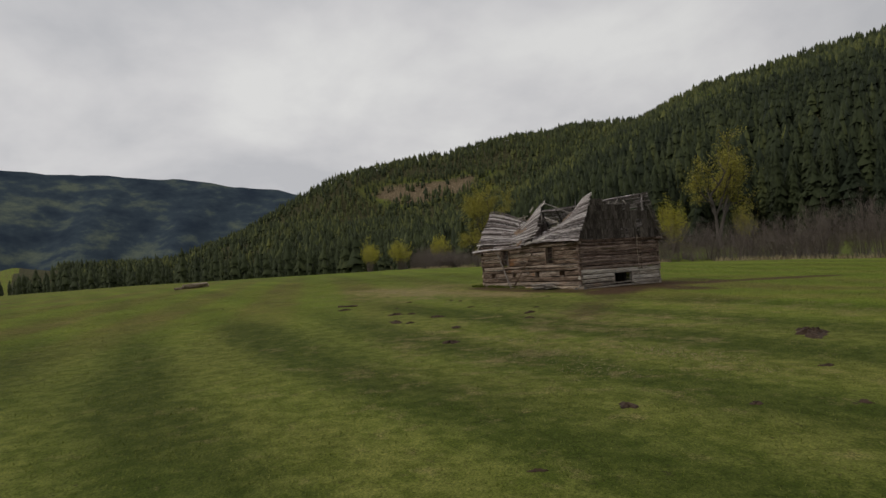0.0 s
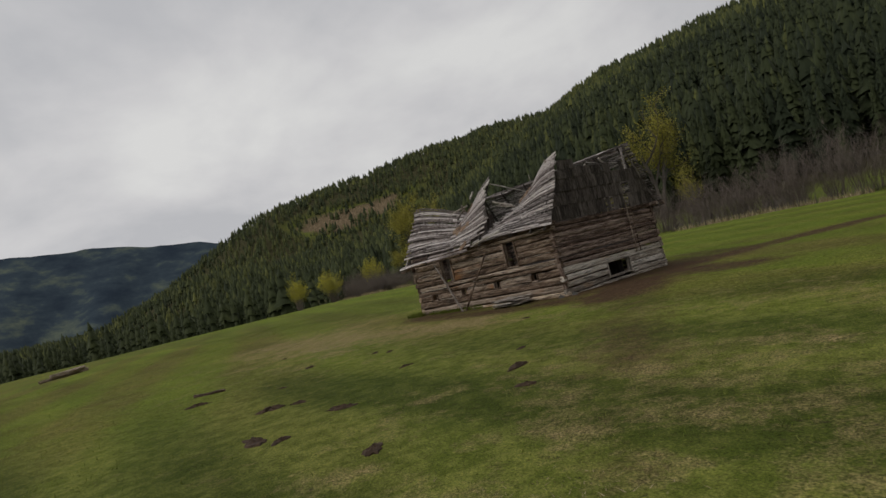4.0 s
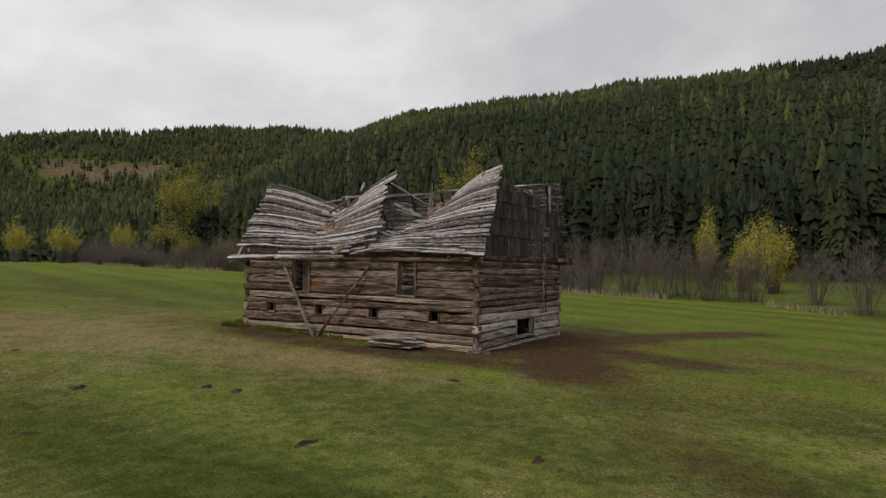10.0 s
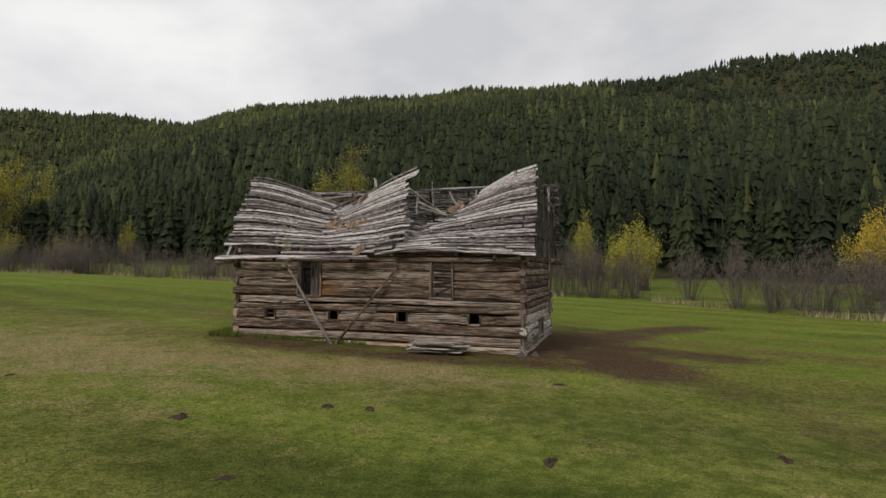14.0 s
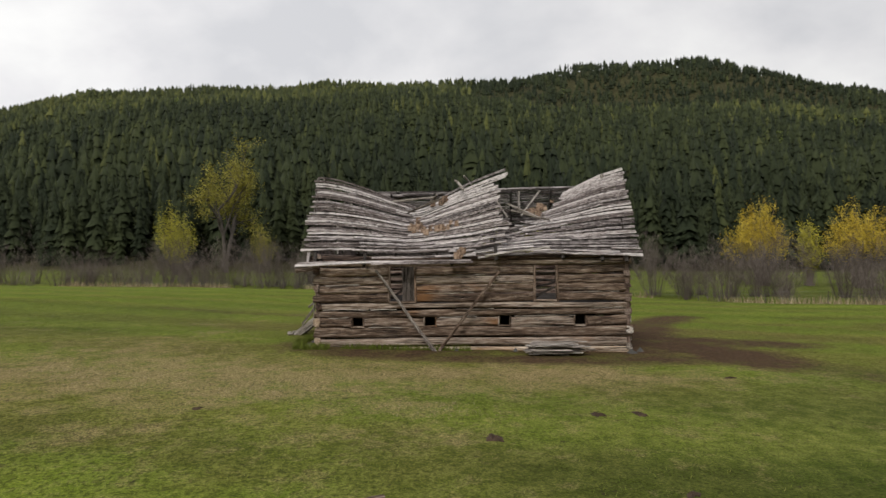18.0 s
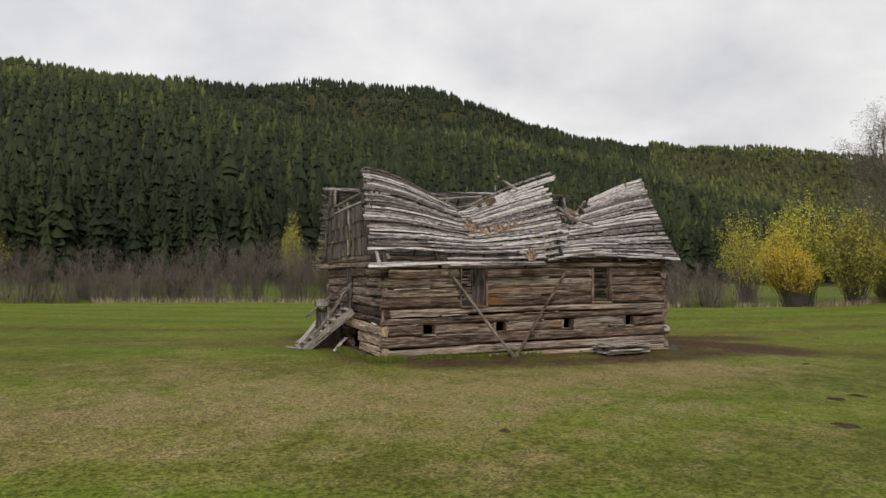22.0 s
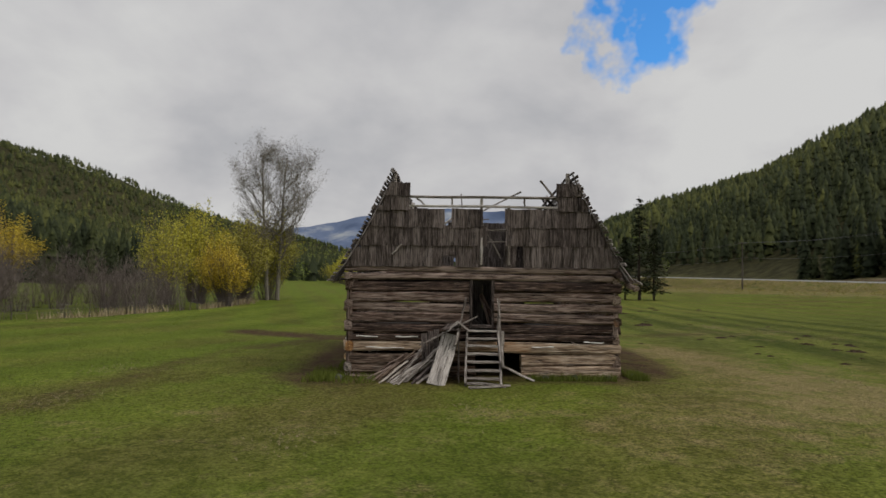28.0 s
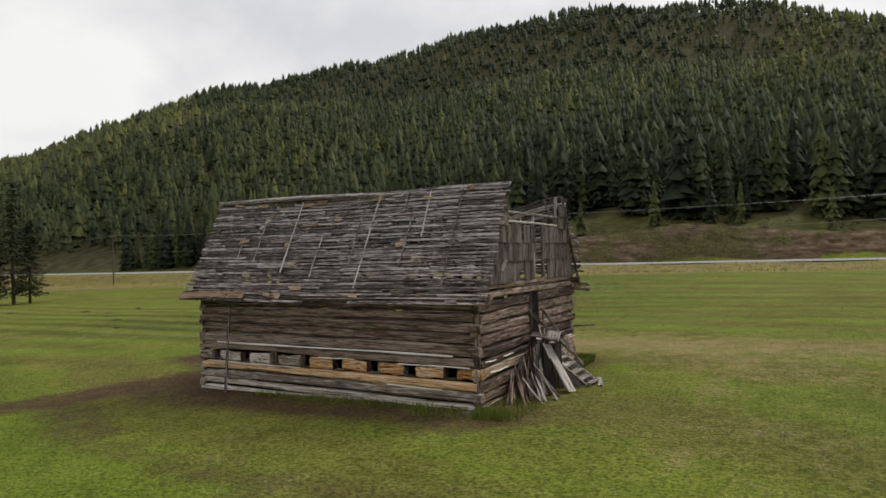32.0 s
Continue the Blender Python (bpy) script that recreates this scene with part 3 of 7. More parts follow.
straw -= 0.2 * np.clip((fy - 12) / 10, 0, 1) * np.clip((60 - fy) / 10, 0, 1)
edge_y = interp(fx, EDGE_X, EDGE_Y)
straw += 0.5 * soft(np.abs(fy - edge_y - 0.3), 0.2, 1.1)
stripe = 0.5 + 0.5 * np.sin((fx * 0.35 + fy * 0.94) * 2 * np.pi / 7.5 + 0.8 * np.sin(fx * 0.02))
mown = 0.5 + 0.5 * np.sin((0.97 * fy - 0.26 * fx) * 2 * np.pi / 5.5)
stripe = np.where(fx > 24, mown, stripe)
stripe = np.where((stripe > 0.5), 1.0, 0.0) * 0.8 + stripe * 0.2 + 0.75 * np.clip((fy - 10) / 9, 0, 1)
r_, az_ = polar(fx, fy)
foot_ = interp(az_, BEARING, FOOT)
wood_and_shade = np.clip((r_ - foot_ + 14) / 14, 0, 1)
ry_ = road_y(fx)
bare = np.clip((ry_ - 4.5 - fy) / 2, 0, 1) * np.clip((fy - ry_ + 17) / 5, 0, 1) * np.clip((fx + 170) / 60, 0, 1) * np.clip((120 - fx) / 60, 0, 1) * 0.62
verge = np.clip((19 - np.abs(fy - ry_)) / 5, 0, 1) * np.clip(fy - ry_ + 2, 0, 1)
bank_ = np.clip((ry_ - 5 - fy) / 5, 0, 1) * np.clip((fy - ry_ + 48) / 8, 0, 1)
straw = straw + 0.55 * verge + 0.3 * bank_
clear = soft(np.abs(az_ - 57.5), 4, 6) * soft(np.abs(r_ - 1100), 30, 70)
bare = np.maximum(bare, clear * 0.95)
wood_and_shade = wood_and_shade * np.where(fy < -60, np.clip((ry_ - 34 - fy) / 8, 0, 1), 1.0)
# the dark floor tone also stands in for shadow on the bank's grass
wood_and_shade = np.maximum(wood_and_shade, 0.7 * bank_ * np.clip((ry_ - 12 - fy) / 6, 0, 1))
wood_and_shade = wood_and_shade * (1 - clear) * (1 - np.clip(bare * 1.2, 0, 1))
mow_n = 0.5 + 0.5 * np.sin((fx * 0.35 + fy * 0.94) * 2 * np.pi / 6.5 + 0.8 * np.sin(fx * 0.02))
mow_s = 0.5 + 0.42 * np.sin((fy + 0.05 * fx) * 2 * np.pi / 5.0 + 0.9 * np.sin(fx * 0.06) + 0.5 * np.sin(fx * 0.17 + fy * 0.1)) + 0.2 * np.sin((fy - 0.03 * fx) * 2 * np.pi / 9.1 + 1.0)
mow_k = (0.4 + 0.9 * np.clip((fx - 4) / 6, 0, 1) * np.clip((-fy) / 5, 0, 1) * np.clip((fy + 36) / 10, 0, 1)) * np.clip((barn_d - 5) / 8, 0, 1) * np.clip((130 - barn_d) / 90, 0.15, 1) * (1 - wood_and_shade) * np.clip((fy + 75) / 10, 0, 1)
mow = 0.5 + (np.where((fy > 6) & (fx < 26), mow_n, mow_s) - 0.5) * mow_k * (0.8 + 0.2 * np.sin(fx * 0.07))
over = np.clip((fy - edge_y - 1) / 3, 0, 1) * np.clip((fx + 300) / 60, 0, 1) * np.clip((260 - fx) / 60, 0, 1)
# verge and far bank duller; south-east and west terms lower the meadow's brightness
sward = 0.5 * verge + 0.75 * over + 0.85 * np.clip((fx + 1) / 14, 0, 1) * np.clip((-2 - fy) / 6, 0, 1) * np.clip((70 - fx) / 30, 0, 1) + 0.5 * np.clip((-5 - fx) / 5, 0, 1) * np.clip((fy + 2) / 6, 0, 1) * np.clip((26 - fy) / 8, 0, 1)
for nm, val in (("dirt", dirt), ("straw", straw), ("stripe", stripe), ("bare", bare), ("wood", wood_and_shade), ("sward", sward), ("mow", mow)):
    a = ground_me.attributes.new(nm, "FLOAT", "POINT")
    a.data.foreach_set("value", val.astype(np.float32))
ground = tagged(new("ground", ground_me), "mown green valley meadow with worn brown soil", "ground", kind="structure")


# far mountains that close the valley at both ends
def far_mountain(name, label, az0, az1, dist, profile, mat):
    az = np.linspace(az0, az1, 120)
    rng = np.random.default_rng(5)
    top = np.interp(az, *zip(*profile)) * dist + 5 * np.sin(az * 0.9) + 2.5 * np.sin(az * 2.3) + rng.uniform(-1.5, 1.5, len(az))
    rows, n = [], 14
    for k in range(n + 1):
        f = k / n
        d = dist - 1500 * (1 - f) * 0.6 + 90 * np.sin(az * 0.9 + 5 * f) * (1 - f)
        a = np.radians(az)
        rows.append(np.stack([-np.sin(a) * d, np.cos(a) * d, -60 + (top + 60) * f ** 0.9 + 12 * np.sin(az * 1.7 + 9 * f) * f * (1 - f) * 4], -1))
    v = np.concatenate(rows)
    i = np.arange((n + 1) * len(az)).reshape(n + 1, -1)
    q = np.stack([i[:-1, :-1], i[:-1, 1:], i[1:, 1:], i[1:, :-1]], -1).reshape(-1, 4)
    return tagged(new(name, mesh_of(name, v, q, mat, smooth=True)), label, "mountain", kind="structure")


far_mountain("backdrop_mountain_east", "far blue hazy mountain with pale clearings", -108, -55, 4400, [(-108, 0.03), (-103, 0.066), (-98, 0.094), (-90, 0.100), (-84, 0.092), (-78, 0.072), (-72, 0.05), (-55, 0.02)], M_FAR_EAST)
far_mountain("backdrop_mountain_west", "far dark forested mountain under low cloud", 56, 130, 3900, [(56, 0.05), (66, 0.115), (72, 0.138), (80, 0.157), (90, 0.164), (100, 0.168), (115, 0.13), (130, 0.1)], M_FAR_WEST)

# ---------------------------------------------------------------- woods


def spruce_template(rng, tiers, points, boughs, full=1.0):
    """Unit spruce (height 1): overlapping ragged skirts of boughs, and small drooping sprays of needles round them."""
    v, f, t = [(0.012, 0, -0.05), (-0.006, 0.010, -0.05), (-0.006, -0.010, -0.05), (0, 0, 1.02)], [(0, 1, 3), (1, 2, 3), (2, 0, 3)], [-0.05] * 4
    base = rng.uniform(0.02, 0.10)
    bulge = rng.uniform(0.7, 1.0)

    def radius(h):
        g = min(max((h - base) / (1 - base), 0), 1)
        return full * 0.165 * (1 - g) ** bulge * min(1.0, 0.6 + g * 3.0) + 0.006

    # tints darken the crown's inside like shade and lighten the bough tips
    for k in range(tiers):
        low = base + (0.95 - base) * (k / tiers) ** 0.97 + rng.uniform(-0.3, 0.3) / tiers * (k > 0)
        swell = rng.uniform(0.72, 1.08)
        high = min(1.0, low + 1.5 / tiers + 0.06)
        top, a0 = len(v), rng.uniform(0, 6.28)
        v.append((rng.uniform(-0.006, 0.006), rng.uniform(-0.006, 0.006), high))
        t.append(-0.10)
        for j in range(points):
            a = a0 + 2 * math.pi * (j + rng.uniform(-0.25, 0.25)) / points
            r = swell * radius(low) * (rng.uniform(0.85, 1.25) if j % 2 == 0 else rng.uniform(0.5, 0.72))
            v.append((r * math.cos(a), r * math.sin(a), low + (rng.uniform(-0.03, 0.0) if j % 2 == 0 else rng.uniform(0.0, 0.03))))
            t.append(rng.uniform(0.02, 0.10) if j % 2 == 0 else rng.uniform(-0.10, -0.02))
        for j in range(points):
            f.append((top, top + 1 + j, top + 1 + (j + 1) % points))
    for _ in range(boughs):
        h = base + (0.97 - base) * rng.uniform(0, 1) ** 1.2
        a = rng.uniform(0, 6.28)
        r0 = radius(h)
        r = r0 * rng.uniform(0.75, 1.2)
        w = (0.006 + 0.10 * r0) * rng.uniform(0.7, 1.3)
        r1 = r * rng.uniform(0.45, 0.75)
        ca, sa = math.cos(a), math.sin(a)
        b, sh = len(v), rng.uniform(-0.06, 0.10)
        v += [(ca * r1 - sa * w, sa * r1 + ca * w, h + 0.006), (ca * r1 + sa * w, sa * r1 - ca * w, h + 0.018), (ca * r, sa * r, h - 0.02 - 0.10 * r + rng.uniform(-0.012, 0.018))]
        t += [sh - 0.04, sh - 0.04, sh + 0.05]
        f.append((b, b + 1, b + 2))
    return np.array(v), np.array(f), np.array(t)


def round_template(rng, clumps):
    """Unit broad-leaved tree of small leaf clumps on a thin stem."""
    v, f, t = [(0.012, 0, 0), (-0.006, 0.01, 0), (-0.006, -0.01, 0), (0, 0, 0.9)], [(0, 1, 3), (1, 2, 3), (2, 0, 3)], [0.0] * 4
    for _ in range(clumps):
        h = rng.uniform(0.3, 1.0)
        rr = 0.17 * math.sin(math.pi * min(1, (h - 0.2) / 0.85)) ** 0.7 * math.sqrt(rng.uniform(0.1, 1))
        a = rng.uniform(0, 6.28)
        c = np.array((rr * math.cos(a), rr * math.sin(a), h))
        b = len(v)
        for _k in range(3):
            v.append(tuple(c + np.array([rng.uniform(-1, 1), rng.uniform(-1, 1), rng.uniform(-0.8, 0.8)]) * 0.05))
        f.append((b, b + 1, b + 2))
        t += [rng.uniform(-0.15, 0.25)] * 3
    return np.array(v), np.array(f), np.array(t)


def scatter(name, label, category, templates, mat, xs, ys, hs, tints, rng, widen=1.0):
    """All trees of one wood in one mesh."""
    V, F, T, base = [], [], [], 0
    zs = land(xs, ys)
    for x, y, z, h, t in zip(xs, ys, zs, hs, tints):
        v, f, tt = templates[int(rng.integers(len(templates)))]
        a = rng.uniform(0, 6.28)
        ca, sa, k = math.cos(a), math.sin(a), h * widen * rng.uniform(0.85, 1.2)
        V.append(np.stack([x + (v[:, 0] * ca - v[:, 1] * sa) * k, y + (v[:, 0] * sa + v[:, 1] * ca) * k, z - 0.3 - 0.05 * h + v[:, 2] * h], -1))
        F.append(f + base)
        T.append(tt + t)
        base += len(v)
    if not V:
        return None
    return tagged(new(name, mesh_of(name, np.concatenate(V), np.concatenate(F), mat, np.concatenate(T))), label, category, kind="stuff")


wr = np.random.default_rng(11)
NEAR_T = [spruce_template(wr, 11, 9, 170, full=k) for k in (0.75, 0.82, 0.9, 0.95, 1.0, 1.06, 1.15)]
MID_T = [spruce_template(wr, 5, 6, 18, full=k) for k in (0.85, 0.95, 1.05, 1.15, 1.25, 1.35)]
FAR_T = [spruce_template(wr, 3, 6, 4, full=k) for k in (0.9, 1.05, 1.2, 1.35, 1.5)]
BIRCH_T = [round_template(wr, 60) for _ in range(4)]


def sites(n, r0, r1, az0, az1):
    """Random sites, even by area, within bearings and distances of the valley's middle."""
    az = np.radians(wr.uniform(az0, az1, n))
    r = np.sqrt(wr.uniform(r0 * r0, r1 * r1, n))
    return EYE_X - np.sin(az) * r, EYE_Y + np.cos(az) * r


def wooded(x, y):
    r, az = polar(x, y)
    foot, crest = interp(az, BEARING, FOOT), interp(az, BEARING, CREST)
    ok = (r > foot + 4 * np.sin(az * 0.7) + 3) & (r < crest + 60)
    # none where the nearer ridge hides the ground
    hid = interp(az, FRONT_AT, FRONT)
    s = (r - foot) / (crest - foot)
    ok &= ~((hid < 0.97) & (s > 0.52) & (s < 0.66) & ((np.abs(az + 12) < 14) | (az < -135)))
    ok &= ~((np.abs(az - 57.5 + 0.8 * np.sin(r * 0.05)) < 4.4) & (np.abs(r - 1100 - 10 * np.sin(az * 1.9)) < 19))
    bank = (y > road_y(x) - 36 + 5 * np.sin(x * 0.13) + 3 * np.sin(x * 0.31)) & (y < 0)
    return ok & ~bank, r, az


def wood_of(name, label, templates, n, r0, r1, az0, az1, h0, h1, mat=M_CONIFER, bias=0.34, keep=None, widen=1.35):
    x, y = sites(n, r0, r1, az0, az1)
    ok, r, az = wooded(x, y)
    if keep is not None:
        ok &= keep(x, y, r, az)
    x, y = x[ok], y[ok]
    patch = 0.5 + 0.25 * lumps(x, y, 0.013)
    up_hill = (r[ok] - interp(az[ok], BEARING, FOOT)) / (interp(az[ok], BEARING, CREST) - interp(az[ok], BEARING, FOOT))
    # haze put into the tint: paler uphill; ridges behind the brow darker
    slope_tint = 0.16 * np.clip(up_hill / 0.46, 0, 1) - 0.42 * (up_hill > 0.55) * (interp(az[ok], FRONT_AT, FRONT) < 0.9) * (az[ok] > -40) * (az[ok] < 36) - 0.42 * (up_hill > 0.55) * (az[ok] < -128)
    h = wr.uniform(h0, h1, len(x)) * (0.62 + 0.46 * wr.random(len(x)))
    return scatter(name, label, "forest", templates, mat, x, y, h, bias + slope_tint + 0.42 * (patch - 0.5) + wr.normal(0, 0.19, len(x)), wr, widen)


low_band = lambda x, y, r, az: r < interp(az, BEARING, FOOT) + 48  # noqa: E731
mid_band = lambda x, y, r, az: r >= interp(az, BEARING, FOOT) + 48  # noqa: E731
# bias grows with distance, so the farther woods carry haze in their tint
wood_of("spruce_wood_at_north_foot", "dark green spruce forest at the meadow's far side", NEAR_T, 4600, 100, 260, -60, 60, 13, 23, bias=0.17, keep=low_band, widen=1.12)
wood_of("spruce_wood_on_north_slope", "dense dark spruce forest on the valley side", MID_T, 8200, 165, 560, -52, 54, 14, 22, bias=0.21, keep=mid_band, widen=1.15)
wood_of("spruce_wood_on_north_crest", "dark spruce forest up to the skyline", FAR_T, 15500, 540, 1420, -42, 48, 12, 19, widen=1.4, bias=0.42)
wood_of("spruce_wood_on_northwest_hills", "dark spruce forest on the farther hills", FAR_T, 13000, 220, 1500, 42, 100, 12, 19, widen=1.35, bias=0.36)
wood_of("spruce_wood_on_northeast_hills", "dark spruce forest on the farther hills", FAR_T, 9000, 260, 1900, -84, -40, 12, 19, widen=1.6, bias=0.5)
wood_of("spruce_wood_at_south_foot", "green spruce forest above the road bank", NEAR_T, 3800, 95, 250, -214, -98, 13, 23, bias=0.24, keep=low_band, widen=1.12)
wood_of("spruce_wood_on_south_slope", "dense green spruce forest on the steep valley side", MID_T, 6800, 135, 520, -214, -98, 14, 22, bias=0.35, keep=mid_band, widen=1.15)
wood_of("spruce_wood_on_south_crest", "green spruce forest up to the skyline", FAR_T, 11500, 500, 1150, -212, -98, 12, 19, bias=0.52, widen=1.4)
wood_of("spring_birches_on_north_slope", "pale green spring birches among dark spruces", BIRCH_T, 1300, 180, 1100, -60, 80, 10, 15, mat=M_SPRING, bias=0.16, keep=lambda x, y, r, az: lumps(x, y, 0.02) > 0.55)
# added trees whose bright leaves stand in for sunlight on a grass ridge
wood_of("spring_birches_on_northeast_ridge", "bright yellow-green trees in place of a sunlit grass ridge", BIRCH_T, 420, 1250, 1950, -79, -64, 12, 18, mat=M_SPRING, bias=0.4, widen=2.4)
wood_of("spring_birches_on_south_slope", "pale green spring birches among spruces", BIRCH_T, 110, 200, 900, -190, -105, 11, 16, mat=M_SPRING, bias=0.2)

# ---------------------------------------------------------------- the barn
BL, BW = 11.0, 8.3
rb = random.Random(4)
barn = thing("log_barn", "derelict grey hewn-log barn with a caved-in slatted roof", "barn")


def split_runs(a, b, z0, z1, openings):
    """The stretches of a course between its openings."""
    runs = [(a, b)]
    for o0, o1, oz0, oz1 in openings:
        if z1 - 0.04 <= oz0 or z0 + 0.04 >= oz1:
            continue
        nxt = []
        for p, q in runs:
            if o1 <= p or o0 >= q:
                nxt.append((p, q))
            else:
                if o0 - p > 0.08:
                    nxt.append((p, o0))
                if q - o1 > 0.08:
                    nxt.append((o1, q))
        runs = nxt
    return runs


def log_wall(label, along, fixed, span, edges, openings, pick, depth=0.23):
    """A wall of stacked logs. along: 'x' or 'y'; pick(course, middle, z) gives the material."""
    wall = new("wall")
    wall.parent = barn
    wall["label"] = label
    for k, (z0, z1) in enumerate(zip(edges[:-1], edges[1:])):
        ext = 0.0 if (k % 2 == 0) == (along == "x") else -0.17
        for p, q in split_runs(span[0] - ext - rb.uniform(0, 0.05), span[1] + ext + rb.uniform(0, 0.05), z0, z1, openings):
            n = max(3, int((q - p) / 0.7))
            h = (z1 - z0) - rb.uniform(0.02, 0.06)
            d = depth * rb.uniform(0.86, 1.1)
            sag = rb.uniform(-0.02, 0.02)
            me = beam_mesh("log", q - p, d, h, pick(k, (p + q) / 2, z0), rb, segs=n, rounding=0.24, wobble=0.02, ragged=0.03)
            zc = (z0 + z1) / 2
            jig = rb.uniform(-0.025, 0.025)
            if along == "x":
                m = axis_pose((p, fixed + jig, zc), (q, fixed + jig, zc + sag))
            else:
                m = axis_pose((fixed + jig, p, zc), (fixed + jig, q, zc + sag))
            piece("log", me, wall, m=m)
    return wall


SW = [(x - 0.23, x + 0.23, 0.6, 0.95) for x in (1.53, 4.07, 6.66, 9.26)]
WL, WR = (2.62, 3.6, 1.45, 2.72), (7.68, 8.53, 1.45, 2.72)
log_wall("south wall of grey-brown logs with rusty stains", "x", 0.12, (0, BL), [-0.5, -0.08, 0.24, 0.6, 0.95, 1.22, 1.45, 1.77, 2.08, 2.40, 2.72, 2.95], SW + [WL, WR], lambda k, c, z: M_LOG if k else M_LOG_TAN)
NW = [(x - 0.22, x + 0.22, 0.64, 1.0) for x in (10.23, 8.82, 7.48, 6.15, 4.84, 3.53, 2.22, 0.9)]
log_wall("north wall, dark logs over bleached and orange lower logs", "x", BW - 0.12, (0, BL), [-0.6, -0.2, 0.06, 0.36, 0.64, 1.0, 1.30, 1.62, 1.95, 2.24, 2.52, 2.85], NW,
         lambda k, c, z: M_LOG_DARK if k > 4 else (M_LOG_PALE if k < 2 else (M_LOG_ORANGE if (k == 3 or (k == 4 and c < 6) or c < 1) else M_LOG_PALE)))
EO = (3.25, 5.2, -0.12, 0.62)
log_wall("east gable wall, dark logs over bleached lower logs", "y", BL - 0.12, (0, BW), [-0.6, -0.24, 0.04, 0.33, 0.62, 0.95, 1.18, 1.40, 1.62, 1.85, 2.08, 2.31, 2.55, 2.80, 3.08], [EO],
         lambda k, c, z: M_LOG_PALE if k < 5 else M_LOG_DARK)
WD, WH = (3.8, 4.54, 1.4, 2.84), (2.98, 4.35, -0.02, 0.66)
log_wall("west gable wall of large dark logs, pale below", "y", 0.12, (0, BW), [-0.5, -0.05, 0.28, 0.64, 0.98, 1.22, 1.52, 1.84, 2.15, 2.47, 2.80, 3.02, 3.25], [WD, WH],
         lambda k, c, z: (M_LOG_TAN if c < 3.2 or k == 3 else M_LOG) if k < 4 else M_LOG_DARK)

# jambs, lintels and sills of the openings


def frame_of(name, label, axis, fixed, o, mat, sides=True, proud=0.02, th=0.06):
    a0, a1, z0, z1 = o
    fr = new(name)
    fr.parent = barn
    fr["label"] = label

    def bar(nm, a, za, b, zb):
        p, q = ((a, fixed, za), (b, fixed, zb)) if axis == "x" else ((fixed, a, za), (fixed, b, zb))
        ln = (Vector(q) - Vector(p)).length
        piece(nm, beam_mesh(nm, ln, 0.25 if za == zb else 0.25, th, mat, rb, segs=3, rounding=0.12, wobble=0.006), fr, m=axis_pose(p, q, up=(0, 0, 1) if za == zb else ((1, 0, 0) if axis == "x" else (0, 1, 0))))

    if sides:
        bar("jamb", a0 + th / 2, z0, a0 + th / 2, z1)
        bar("jamb", a1 - th / 2, z0, a1 - th / 2, z1)
    bar("sill", a0, z0 + th / 2, a1, z0 + th / 2)
    return fr


for o in SW:
    frame_of("window", "small square stable window hole with a thin frame", "x", 0.10, o, M_LOG, th=0.045)
# dark jamb tone puts the shade of the holes into the colour
for o in NW:
    frame_of("window", "small square hole between short log blocks", "x", BW - 0.14, o, M_LOG_DARK, th=0.03)
frame_of("window", "tall empty window half closed by a dark board", "x", 0.09, WL, M_LOG)
frame_of("window", "tall empty window with grey jambs", "x", 0.09, WR, M_LOG, th=0.075)
frame_of("doorway", "open loft doorway with grey jambs", "y", 0.08, WD, M_BOARD, th=0.085)
frame_of("doorway", "low bleached stable opening", "y", BL - 0.1, EO, M_LOG_PALE, th=0.09)
shutter = piece("shutter", beam_mesh("shutter", 1.24, 0.045, 0.46, M_BOARD_DARK, rb, segs=3, rounding=0.1, wobble=0.004), barn, "dark plank panel in the window", m=axis_pose((3.33, 0.16, 1.47), (3.33, 0.16, 2.71), up=(1, 0, 0)))
# boards inside the windows, toned dark for the shade behind the openings
for (x0, z0, x1, z1) in ((7.75, 1.95, 8.5, 2.1), (7.72, 2.2, 8.5, 2.16), (7.8, 1.6, 8.45, 1.95), (7.7, 2.45, 8.5, 2.43), (2.65, 2.45, 3.1, 2.43), (2.66, 1.6, 3.1, 1.9), (2.65, 2.2, 3.1, 2.18)):
    ln = math.hypot(x1 - x0, z1 - z0)
    piece("fallen_board", beam_mesh("fallen_board", ln, 0.03, 0.08, M_BOARD_DARK, rb, segs=3, wobble=0.01), barn, m=axis_pose((x0, 0.42, z0), (x1, 0.5, z1)))

# corner posts behind the log ends, and the bleached strip on the north side
for cx, cy in ((0.13, 0.13), (BL - 0.13, 0.13), (0.13, BW - 0.13), (BL - 0.13, BW - 0.13)):
    piece("corner_post", beam_mesh("corner_post", 3.3, 0.2, 0.2, M_LOG_DARK, rb, segs=4, wobble=0.006), barn, m=axis_pose((cx, cy, -0.4), (cx, cy, 2.85), up=(1, 0, 0)))
piece("strip", beam_mesh("strip", 9.3, 0.05, 0.042, M_CHINK, rb, segs=16, wobble=0.012), barn, "thin white chinking along the log joint", m=axis_pose((0.8, BW + 0.015, 1.30), (10.1, BW + 0.015, 1.31)))
for x0, x1, z in ((0.3, 2.6, 1.0), (4.2, 5.6, 1.02), (6.4, 10.4, 0.63), (1.2, 3.0, 0.36)):
    piece("strip", beam_mesh("strip", x1 - x0, 0.045, 0.03, M_CHINK, rb, segs=6, wobble=0.01), barn, m=axis_pose((x0, BW + 0.005, z), (x1, BW + 0.005, z)))
